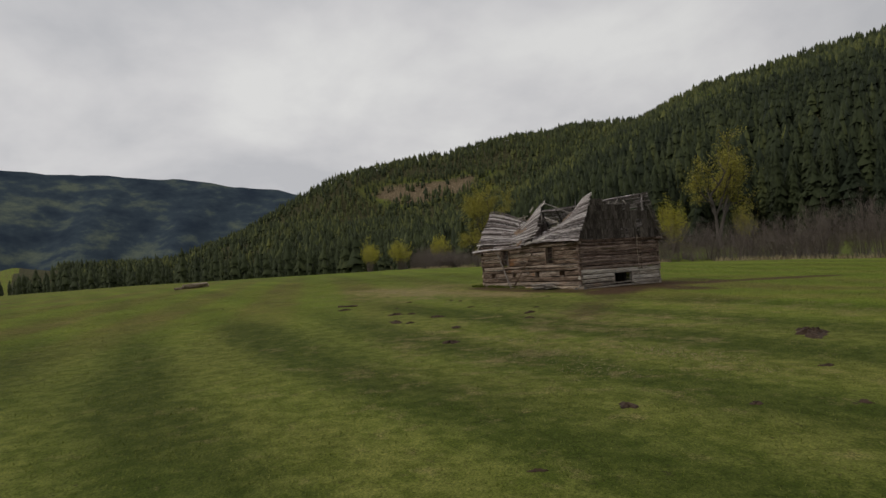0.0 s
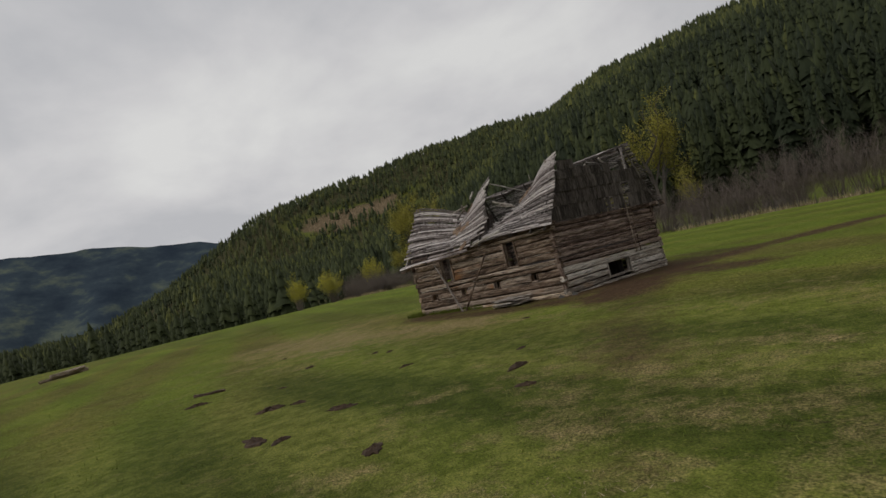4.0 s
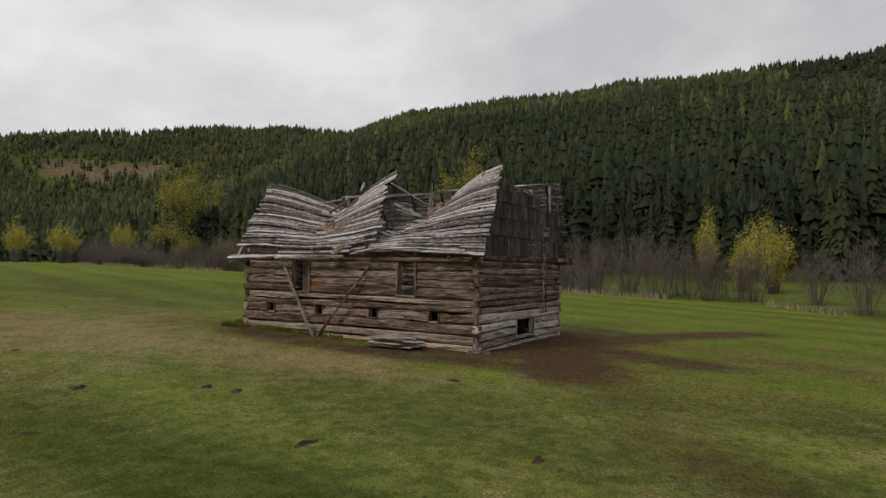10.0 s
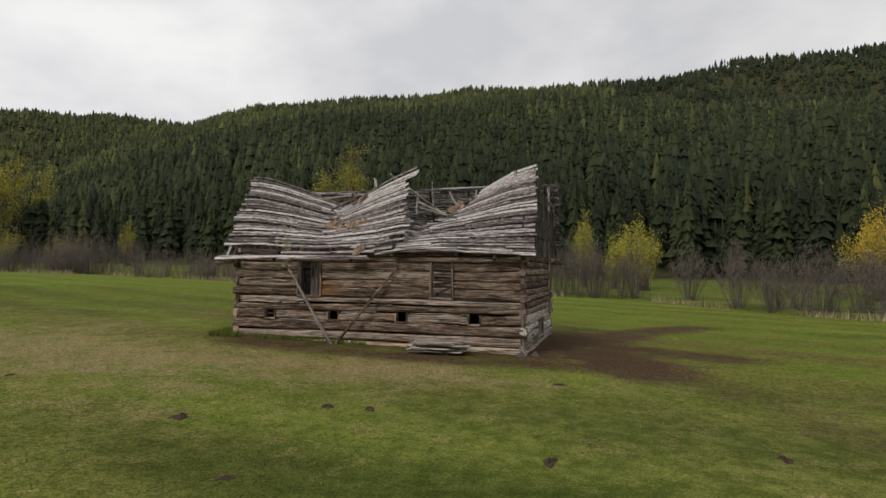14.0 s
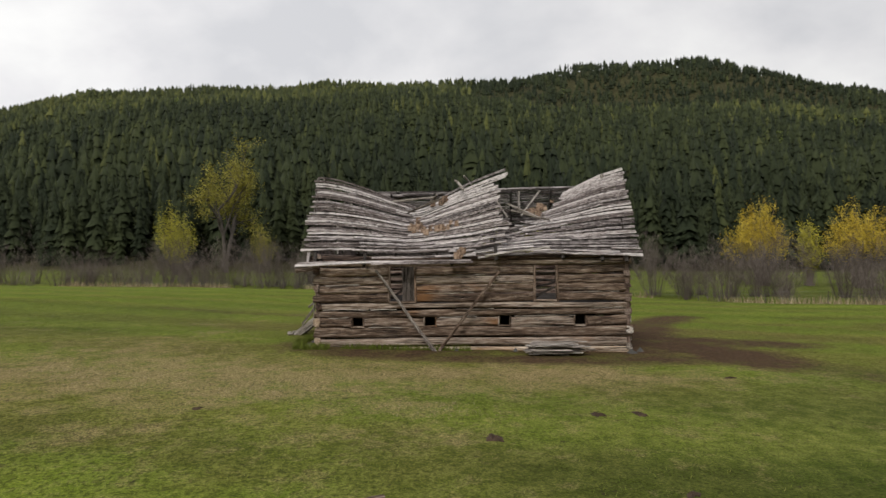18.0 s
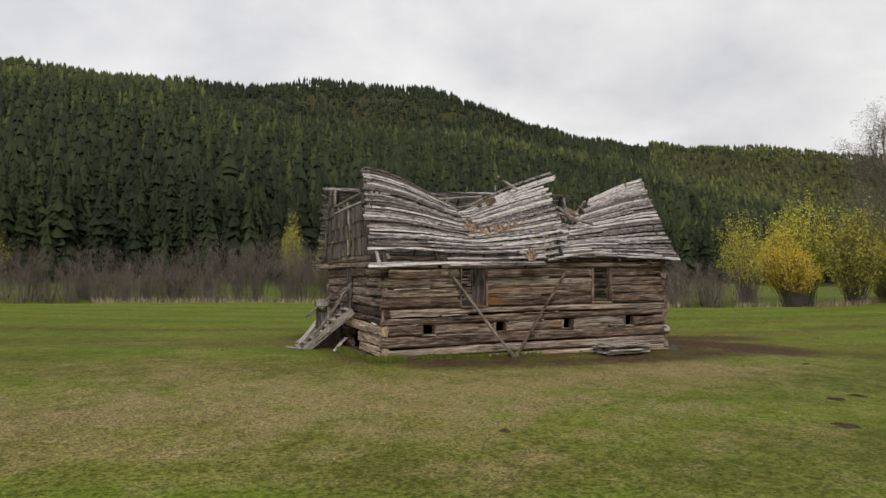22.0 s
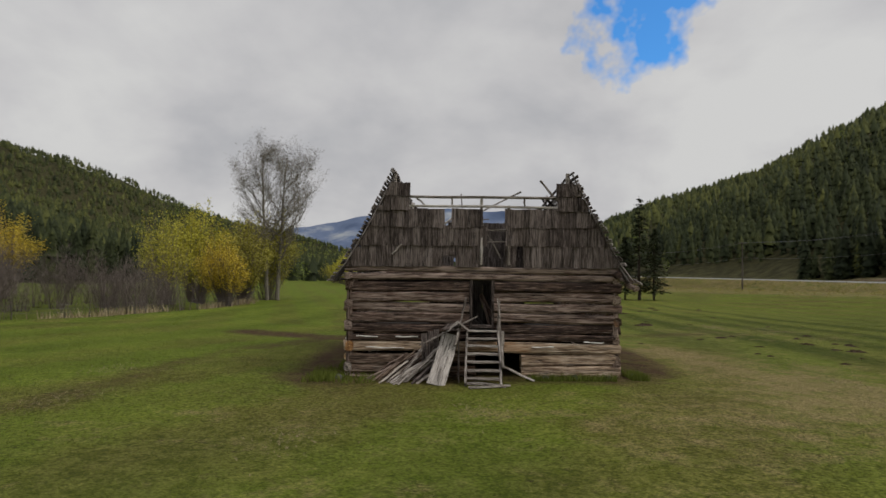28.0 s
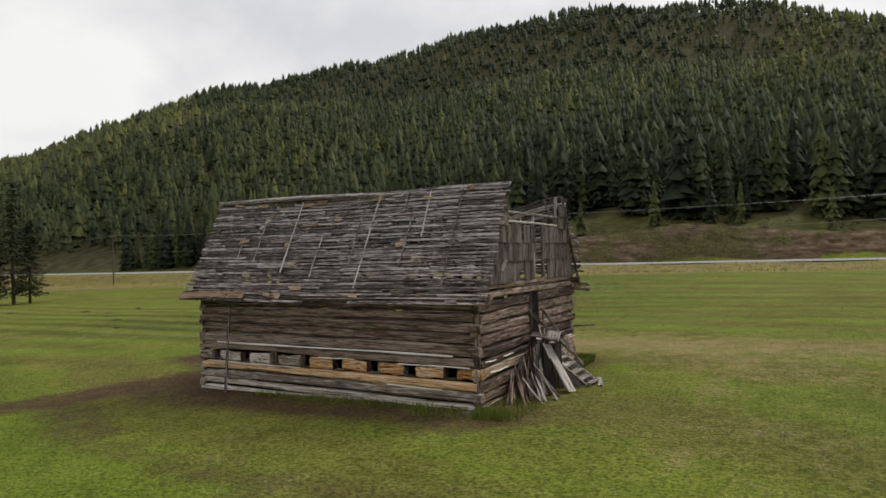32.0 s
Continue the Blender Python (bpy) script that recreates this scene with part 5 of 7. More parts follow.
loose("leaning_pole", "thin grey pole leaning under the eave", "pole", (9.45, 8.62, gz(9.45, 8.62) - 0.03), (9.28, 8.47, 2.72), 0.05, 0.04, M_SLAT_DARK, pole=True)

# ladder on the east gable
ladder = thing("ladder", "narrow weathered wooden ladder fixed to the gable", "ladder", at=(BL + 0.14, 5.9, 0.75))
for dy in (-0.17, 0.17):
    piece("rail", beam_mesh("rail", 2.45, 0.05, 0.05, M_LOG, rb, segs=4, wobble=0.008), ladder, m=axis_pose((0, dy, 0), (0.02, dy, 2.45), up=(1, 0, 0)))
for k in range(7):
    piece("rung", beam_mesh("rung", 0.4, 0.03, 0.045, M_LOG, rb, segs=2, wobble=0.004), ladder, m=axis_pose((0.035, -0.2, 0.2 + 0.34 * k), (0.035, 0.2, 0.2 + 0.34 * k + rb.uniform(-0.03, 0.03))))

# stack of boards by the south wall
stack = thing("board_stack", "low stack of split grey boards by the wall", "boards", at=(8.3, -0.75, gz(8.3, -0.75)))
for k in range(36):
    lay_z = 0.03 + 0.042 * (k // 4)
    x0 = rb.uniform(-1.05, -0.6)
    ln = rb.uniform(1.1, 1.9)
    y0 = -0.42 + 0.26 * (k % 4) + rb.uniform(-0.07, 0.07)
    piece("board", beam_mesh("board", ln, rb.uniform(0.12, 0.2), 0.03, rb.choice((M_TIMBER, M_LOG_PALE)), rb, segs=4, wobble=0.012, ragged=0.04), stack, m=axis_pose((x0, y0, lay_z), (x0 + ln, y0 + rb.uniform(-0.15, 0.15), lay_z + rb.uniform(-0.02, 0.03))))

# stairs to the loft door
st_b = gz(-1.75, 4.2)
stairs = thing("stairs", "rickety grey plank stairs up to the loft door", "stairs", at=(0, 0, 0))
S_TOP, S_BOT = Vector((-0.02, 4.14, 1.38)), Vector((-1.75, 4.2, st_b))
for dy in (-0.46, 0.46):
    p, q = S_BOT + Vector((0, dy * 1.08, -0.02)), S_TOP + Vector((0, dy, -0.1))
    piece("stringer", beam_mesh("stringer", (q - p).length, 0.055, 0.26, M_TIMBER, rb, segs=4, wobble=0.008, rounding=0.08), stairs, m=axis_pose(p, q))
for k in range(7):
    f = (k + 0.6) / 7.2
    c = S_BOT.lerp(S_TOP, f)
    piece("tread", beam_mesh("tread", 0.9, 0.24, 0.045, M_TIMBER, rb, segs=3, wobble=0.006, rounding=0.1), stairs, m=axis_pose(c + Vector((0.02, -0.45, 0.05)), c + Vector((0.02, 0.45, 0.05 + rb.uniform(-0.02, 0.02)))))
piece("foot_board", beam_mesh("foot_board", 1.05, 0.16, 0.06, M_TIMBER, rb, segs=3), stairs, m=axis_pose((-1.95, 3.6, st_b + 0.04), (-1.85, 4.75, st_b + 0.1)))
piece("handrail", beam_mesh("handrail", 2.3, 0.05, 0.09, M_TIMBER, rb, segs=4, wobble=0.012), stairs, m=axis_pose((-1.42, 3.62, 0.42), (-0.12, 3.7, 2.2)))
piece("handrail", beam_mesh("handrail", 2.0, 0.045, 0.08, M_TIMBER, rb, segs=4, wobble=0.012), stairs, m=axis_pose((-1.5, 4.98, 1.02), (-0.1, 4.66, 2.2)))
piece("rail_post", beam_mesh("rail_post", 0.9, 0.07, 0.06, M_TIMBER, rb, segs=3), stairs, m=axis_pose((-0.14, 3.66, 1.35), (-0.12, 3.68, 2.62), up=(1, 0, 0)))
piece("rail_post", beam_mesh("rail_post", 0.85, 0.06, 0.05, M_TIMBER, rb, segs=3), stairs, m=axis_pose((-0.95, 3.6, 0.55), (-0.9, 3.62, 1.3), up=(1, 0, 0)))
for k in range(5):
    x = -1.06 + 0.2 * k
    piece("side_board", beam_mesh("side_board", 1.42 - 0.06 * (k % 2) + (0.15 if k == 4 else 0), 0.19, 0.03, M_BOARD, rb, segs=3, wobble=0.006), stairs, m=axis_pose((x, 4.86, gz(x, 4.86) - 0.02), (x + 0.02, 4.88, 1.36 + 0.04 * math.sin(k)), up=(0, 1, 0)))
for k in range(3):
    y = 5.5 + 0.17 * k
    piece("side_board", beam_mesh("side_board", 1.5 - 0.06 * k, 0.165, 0.03, M_BOARD, rb, segs=3, wobble=0.006), stairs, m=axis_pose((-0.72, y, gz(-0.7, y) - 0.03), (-0.62, y + 0.03, 1.35 - 0.05 * k), up=(1, 0, 0)))
for ya, za, yb, zb in ((4.62, 1.42, 4.9, 1.66), (5.2, 1.4, 4.88, 1.66)):
    piece("landing_roof", beam_mesh("landing_roof", math.hypot(yb - ya, zb - za), 0.42, 0.025, M_TIMBER, rb, segs=2, wobble=0.006), stairs, m=axis_pose((-0.95, ya, za), (-0.93, yb, zb)))
piece("landing_roof", beam_mesh("landing_roof", 0.95, 0.5, 0.03, M_BOARD, rb, segs=3, wobble=0.01), stairs, m=axis_pose((-1.15, 5.1, 1.45), (-0.25, 4.95, 1.52)))

# boards that have fallen against the west wall
board_rng = random.Random(9)
loose("leaning_plank", "wide grey plank leaning beside the stairs", "plank", (-1.65, 5.5, gz(-1.65, 5.5)), (-0.75, 5.1, 1.28), 0.5, 0.045, M_TIMBER, up=(-0.8, 0, 0.5))
for k in range(12):
    y0 = 5.8 + 0.09 * k + board_rng.uniform(-0.08, 0.08)
    x0 = -1.35 + board_rng.uniform(-0.25, 0.3)
    up_z = board_rng.uniform(0.45, 0.95) * (1.0 if k < 7 else 0.6)
    loose("fallen_board", "grey split board leaning in a heap by the wall", "board", (x0, y0 + 0.25, gz(x0, y0 + 0.25) + 0.01), (-0.5 + board_rng.uniform(-0.2, 0.2), y0 - 0.55 + board_rng.uniform(-0.2, 0.1), up_z), board_rng.uniform(0.05, 0.11), 0.03, board_rng.choice((M_TIMBER, M_TIMBER, M_LOG_PALE, M_BOARD)), "fallen boards by the stairs", up=(-0.8, 0.2, 0.5))
for k in range(26):
    y0 = 6.0 + 0.055 * k
    x0 = -0.62 + board_rng.uniform(-0.3, 0.3)
    loose("leaning_pole", "dark brown pole leaning in a heap on the wall", "pole", (x0, y0 + 0.2, gz(x0, y0 + 0.2)), (-0.12, y0 - 1.0 + board_rng.uniform(-0.25, 0.15), 0.35 + 0.85 * board_rng.random() ** 0.7 * (1.1 - 0.03 * k)), 0.034, 0.024, board_rng.choice((M_LOG, M_LOG_DARK, M_LOG_DARK)), "leaning poles by the stairs", pole=True, wobble=0.02)
loose("fallen_board", "pale board lying by the foot of the stairs", "board", (-2.25, 4.6, gz(-2.25, 4.6) + 0.03), (-1.9, 3.5, gz(-1.9, 3.5) + 0.06), 0.14, 0.04, M_TIMBER, "fallen boards by the stairs")
loose("fallen_board", "pale board slipped under the stairs", "board", (-0.9, 2.7, gz(-0.9, 2.7) + 0.03), (-0.3, 3.6, 0.32), 0.12, 0.035, M_TIMBER, "fallen boards by the stairs")
loose("fallen_board", "thin grey lath sticking out from the heap", "board", (-1.15, 6.0, 1.0), (-0.2, 4.3, 1.75), 0.05, 0.03, M_TIMBER, "fallen boards by the stairs")

# stones and sods under the corners


def clod(name, label, category, x, y, r, h, mat, rng, group=""):
    verts, faces = [], []
    n, m = 9, 3
    for j in range(m):
        f = j / m
        for i in range(n):
            a = 2 * math.pi * i / n
            rr = r * (1 - f ** 1.7) * rng.uniform(0.75, 1.2)
            verts.append((rr * math.cos(a), rr * math.sin(a) * 0.7, h * f * rng.uniform(0.7, 1.2) - 0.02))
    verts.append((0, 0, h))
    for j in range(m - 1):
        for i in range(n):
            a, b = j * n + i, j * n + (i + 1) % n
            faces.append((a, b, b + n, a + n))
    for i in range(n):
        faces.append(((m - 1) * n + i, (m - 1) * n + (i + 1) % n, m * n))
    ob = new(name, mesh_of(name, verts, faces, mat))
    ob.matrix_world = pose(x, y, gz(x, y), 0, 0, rng.uniform(0, 360))
    return tagged(ob, label, category, group)


cr = random.Random(21)
for x, y in ((0.0, -0.35), (10.9, -0.35), (11.3, 0.1), (-0.3, 0.4), (-0.35, 8.4), (0.2, 8.65), (5.0, -0.3), (7.0, -0.25), (-0.3, 1.4), (-0.3, 2.3)):
    clod("stone", "grey foundation stone under the bottom log", "stone", x, y, cr.uniform(0.14, 0.26), cr.uniform(0.08, 0.16), M_ROCK, cr, "foundation stones")
loose("fallen_log", "dark rotten log lying in the grass", "log", (3.3, -14.25, gz(3.3, -14.25) + 0.05), (4.3, -13.33, gz(4.3, -13.33) + 0.03), 0.09, 0.05, M_LOG_DARK, pole=True, wobble=0.03)
for k, (x, y, z, ln) in enumerate(((-60, -9.0, 0.2, 5.5), (-60.4, -8.2, 0.2, 5.0), (-59.5, -8.6, 0.55, 4.6), (-61.5, -9.4, 0.2, 3.0))):
    loose("log", "grey felled log in a small pile in the far field", "log", (x, y, gz(x, y) + z), (x + ln * 0.5, y - ln * 0.85, gz(x + ln * 0.5, y - ln * 0.85) + z + 0.1 * (k % 2)), 0.22, 0.18, M_LOG, "logs piled in the field", pole=True)
# heaps of soil turned up in the meadow
MOUNDS = [(5.8, -14.9, 0.3), (15.2, -16.5, 0.36), (16.0, -16.2, 0.22), (22.6, -18.3, 0.3), (19.4, -15.9, 0.27), (19.8, -12.2, 0.2), (31.0, -10.3, 0.62), (30.4, -9.6, 0.3), (32.7, -20.9, 0.22), (34.3, -19.1, 0.14), (34.2, -24.6, 0.1), (33.6, -14.9, 0.15), (35.6, -17.7, 0.14), (11.8, -14.6, 0.34), (12.4, -14.0, 0.22), (15.2, -14.2, 0.28), (18.2, -10.8, 0.3), (5.9, -10.4, 0.2), (8.1, -8.6, 0.16), (9.0, -8.5, 0.16), (-0.3, -8.7, 0.12), (12.9, -10.5, 0.18), (16.6, -9.0, 0.15), (12.5, -4.4, 0.14), (50, -14, 0.3), (58, -18, 0.3), (64, -22, 0.35), (72, -24, 0.4), (46, -22, 0.25), (80, -19, 0.4), (70, -30, 0.4), (36, -12, 0.2), (41, -8, 0.25), (-11.2, -1.1, 0.1), (8.6, -12.8, 0.12)]


def soil_mound(x, y, r):
    """A low, uneven, long-drawn spread of crumbled soil."""
    verts, faces = [(0, 0, 0.2 * r)], []
    n, m = 16, 6
    ph = [cr.uniform(0, 6.28) for _ in range(4)]
    for j in range(1, m + 1):
        f = j / m
        for i in range(n):
            a = 2 * math.pi * i / n
            k = r * f * (1 + 0.28 * math.sin(2 * a + ph[0]) + 0.22 * math.sin(3 * a + ph[1]) + 0.14 * math.sin(7 * a + ph[2]) + cr.uniform(-0.12, 0.12))
            h = 0.30 * r * (1 - f ** 2.2) * cr.uniform(0.25, 1.25) if j < m else -0.03
            verts.append((1.35 * k * math.cos(a), 0.75 * k * math.sin(a), h))
    for i in range(n):
        faces.append((0, 1 + i, 1 + (i + 1) % n))
    for j in range(m - 1):
        for i in range(n):
            a, b = 1 + j * n + i, 1 + j * n + (i + 1) % n
            faces.append((a, a + n, b + n, b))
    ob = new("soil_mound", mesh_of("soil_mound", verts, faces, M_SOIL))
    ob.matrix_world = pose(x, y, gz(x, y), 0, 0, cr.uniform(0, 360))
    return tagged(ob, "small dark mound of turned soil in the grass", "soil mound", "soil mounds in the meadow")


for x, y, r in MOUNDS:
    soil_mound(x, y, r)
for x, y, r in ((25, -75, 2.2), (28, -76, 2.6), (31.5, -75.5, 2.0), (34, -76.5, 1.4)):
    clod("field_stone", "dark heap of stones below the road", "stones", x, y, r, r * 0.55, M_ROCK, cr, "stones below the road")

# ---------------------------------------------------------------- road, poles and wires
xs = np.linspace(-420, 900, 133)
road_pts = [(-4.2, 0.0), (-3.6, 0.16), (3.6, 0.16), (4.2, 0.0)]
rv = np.array([(x, road_y(x) + o, 1.72 + h) for x in xs for o, h in road_pts])
ri = np.arange(len(rv)).reshape(len(xs), 4)
rq = np.concatenate([np.stack([ri[:-1, k], ri[1:, k], ri[1:, k + 1], ri[:-1, k + 1]], -1) for k in range(3)])
tagged(new("road", mesh_of("road", rv, rq, M_ASPHALT)), "pale grey asphalt road along the hillside", "road", kind="structure")
for off in (-3.3, 3.3):
    lv = np.array([(x, road_y(x) + off + o, 1.884) for x in xs for o in (-0.09, 0.09)])
    li = np.arange(len(lv)).reshape(len(xs), 2)
    tagged(new("edge_line", mesh_of("edge_line", lv, np.stack([li[:-1, 0], li[1:, 0], li[1:, 1], li[:-1, 1]], -1), M_PAINT)), "white painted edge line of the road", "road marking", kind="structure")
POLES = [(x, road_y(x) + 9.5) for x in (-135, -83, -31, 72, 123, 174, 225, 276)]
pole_tops = []
for x, y in POLES:
    z = gz(x, y)
    tp = thing("power_pole", "grey wooden power pole beside the road", "power pole", "power poles along the road", at=(x, y, z))
    piece("post", pole_mesh("post", 11.2, 0.17, 0.12, M_BARK, rb, segs=5, wobble=0.02), tp, m=axis_pose((0, 0, -0.2), (0, 0, 11.0)))
    piece("crossarm", beam_mesh("crossarm", 2.0, 0.1, 0.12, M_BARK, rb, segs=2, wobble=0.0), tp, m=axis_pose((-0.14, -1.0, 10.6), (-0.14, 1.0, 10.6)))
    for dy in (-0.9, 0.9):
        piece("insulator", pole_mesh("insulator", 0.2, 0.045, 0.03, M_WIRE, rb, segs=2, wobble=0.0), tp, m=axis_pose((-0.14, dy, 10.66), (-0.14, dy, 10.86)))
    pole_tops.append(Vector((x, y, z)))


def wire(name, a, b, sagv, r):
    pts = []
    for k in range(13):
        f = k / 12
        p = a.lerp(b, f)
        pts.append(p - Vector((0, 0, sagv * 4 * f * (1 - f))))
    verts, faces = [], []
    for p in pts:
        for j in range(3):
            an = 2 * math.pi * j / 3
            verts.append((p.x, p.y + r * math.cos(an), p.z + r * math.sin(an)))
    for k in range(12):
        for j in range(3):
            i0, i1 = k * 3 + j, k * 3 + (j + 1) % 3
            faces.append((i0, i1, i1 + 3, i0 + 3))
    return mesh_of(name, verts, faces, M_WIRE)


for a, b in zip(pole_tops[:-1], pole_tops[1:]):
    for dy, dz in ((-0.9, 10.86), (0.9, 10.86), (0.0, 7.4)):
        off = Vector((-0.14, dy, dz))
        tagged(new("power_wire", wire("power_wire", a + off, b + off, 0.9, 0.018)), "thin sagging wire between the power poles", "wire", "wires along the road")

# the rock and soil face where the road is cut into the hillside
kx = np.linspace(-130, 120, 300)
kn = 16
cv_ = []
kr = np.random.default_rng(31)
for k in range(kn + 1):
    f = k / kn
    rough = kr.normal(0, 0.28, len(kx)) * (0.25 + f * (1.3 - f)) + 0.55 * lumps(kx, np.full(len(kx), 9.0 * f), 0.35) * f
    high = 5.0 + 1.3 * np.sin(kx * 0.045 + 1) + 0.7 * np.sin(kx * 0.17)
    fade = np.clip((kx + 130) / 30, 0, 1) * np.clip((120 - kx) / 40, 0, 1)
    ledge = 0.7 * np.sin(6.28 * 2.2 * f + 0.6 * np.sin(kx * 0.12)) / 6.28
    cv_.append(np.stack([kx, road_y(kx) - 4.9 - 4.6 * f ** 1.15 - ledge + 0.6 * rough, 1.55 + high * fade * f + 0.25 * rough], -1))
cv_ = np.concatenate(cv_)
ci_ = np.arange(len(cv_)).reshape(kn + 1, -1)
tagged(new("cut_bank", mesh_of("cut_bank", cv_, np.stack([ci_[:-1, :-1], ci_[:-1, 1:], ci_[1:, 1:], ci_[1:, :-1]], -1).reshape(-1, 4), M_BANK)), "brown cut bank of rock and soil above the road", "bank", kind="structure")

# ---------------------------------------------------------------- single trees by the stream


def tube(verts, faces, pts, r0, r1, sides=5):
    """Appends a tapered tube along pts."""
    base = len(verts)
    n = len(pts)
    for k, p in enumerate(pts):
        d = (pts[min(k + 1, n - 1)] - pts[max(k - 1, 0)]).normalized()
        a = d.cross(Vector((0.3, 0.9, 0.1))).normalized()
        b = d.cross(a)
        r = r0 + (r1 - r0) * k / (n - 1)
        for j in range(sides):
            an = 2 * math.pi * j / sides
            verts.append(tuple(p + a * (r * math.cos(an)) + b * (r * math.sin(an))))
    for k in range(n - 1):
        for j in range(sides):
            i0, i1 = base + k * sides + j, base + k * sides + (j + 1) % sides
            faces.append((i0, i1, i1 + sides, i0 + sides))


def grow(rng, start, direction, length, radius, depth, verts, faces, tips, spread, upward, kids):
    pts = [start]
    d = direction.normalized()
    n = 5 if depth > 1 else 3
    for k in range(n):
        d = (d + Vector((rng.gauss(0, 0.13), rng.gauss(0, 0.13), rng.gauss(0, 0.08) + upward * 0.1))).normalized()
        pts.append(pts[-1] + d * (length / n))
    tube(verts, faces, pts, radius, radius * 0.45, 6 if depth > 2 else (4 if depth > 1 else 3))
    if depth <= 1:
        tips += pts[1:]
        return
    if depth == 2:
        tips += pts[3:]
    for k in range(kids):
        f = rng.uniform(0.35, 1.0) if k else 1.0
        p = pts[min(int(f * n), n)]
        side = Vector((rng.gauss(0, 1), rng.gauss(0, 1), rng.gauss(0.1, 0.4))).normalized()
        nd = (d * (1 - spread) + side * spread + Vector((0, 0, upward * 0.3))).normalized()
        grow(rng, p, nd, length * rng.uniform(0.52, 0.74), radius * 0.5, depth - 1, verts, faces, tips, spread, upward, kids)


def leaf_cloud(rng, tips, per, spread, size, name, mat, slim=1.0):
    v, f, t = [], [], []
    for p in tips:
        shade = rng.uniform(0.0, 0.75)
        for _ in range(per):
            c = p + Vector((rng.gauss(0, spread), rng.gauss(0, spread), rng.gauss(0, spread)))
            a = Vector((rng.uniform(-1, 1), rng.uniform(-1, 1), rng.uniform(-1, 1))).normalized() * size * rng.uniform(0.6, 1.3)
            b = Vector((rng.uniform(-1, 1), rng.uniform(-1, 1), rng.uniform(-1, 1))).normalized() * size * slim * rng.uniform(0.5, 1.0)
            i = len(v)
            v += [tuple(c - a * 0.5), tuple(c + b * 0.5), tuple(c + a * 0.5), tuple(c - b * 0.5)]
            f.append((i, i + 1, i + 2, i + 3))
            t += [shade + rng.uniform(-0.1, 0.25)] * 4
    return mesh_of(name, v, f, mat, t)


LEAVES = 6


def broadleaf(label, x, y, height, stems, leaf_mat, per, seed, group="", spread=0.5, upward=0.5, size=0.2, depth=4, kids=4, cloud=0.35, bark=None, lean=0.25, trunk_part=0.42, slim=1.0):
    rng = random.Random(seed)
    z = gz(x, y)
    tree = thing("tree", label, "tree", group, at=(x, y, z))
    verts, faces, tips = [], [], []
    for s in range(stems):
        a = 2 * math.pi * s / stems + rng.uniform(-0.4, 0.4)
        st = Vector((math.cos(a), math.sin(a), 0)) * (0.2 * (stems - 1) * rng.uniform(0.5, 1.2)) + Vector((0, 0, -0.3))
        d = Vector((math.cos(a) * lean * rng.uniform(0.3, 1.3), math.sin(a) * lean * rng.uniform(0.3, 1.3), 1.0))
        grow(rng, st, d, height * trunk_part * rng.uniform(0.85, 1.1), height * (0.018 if stems < 3 else 0.009), depth, verts, faces, tips, spread, upward, kids)
    top = max(p.z for p in tips)
    k = height / top
    verts = [(a, b, c * k) for a, b, c in verts]
    tips = [Vector((p.x, p.y, p.z * k)) for p in tips]
    piece("trunk", mesh_of("trunk", verts, faces, bark or M_BARK, [0.4] * len(verts)), tree, "grey branching trunk and limbs")
    if per:
        piece("crown", leaf_cloud(rng, tips, per * LEAVES, cloud * 1.25, size * 1.2, "crown", leaf_mat, slim), tree)
    return tree


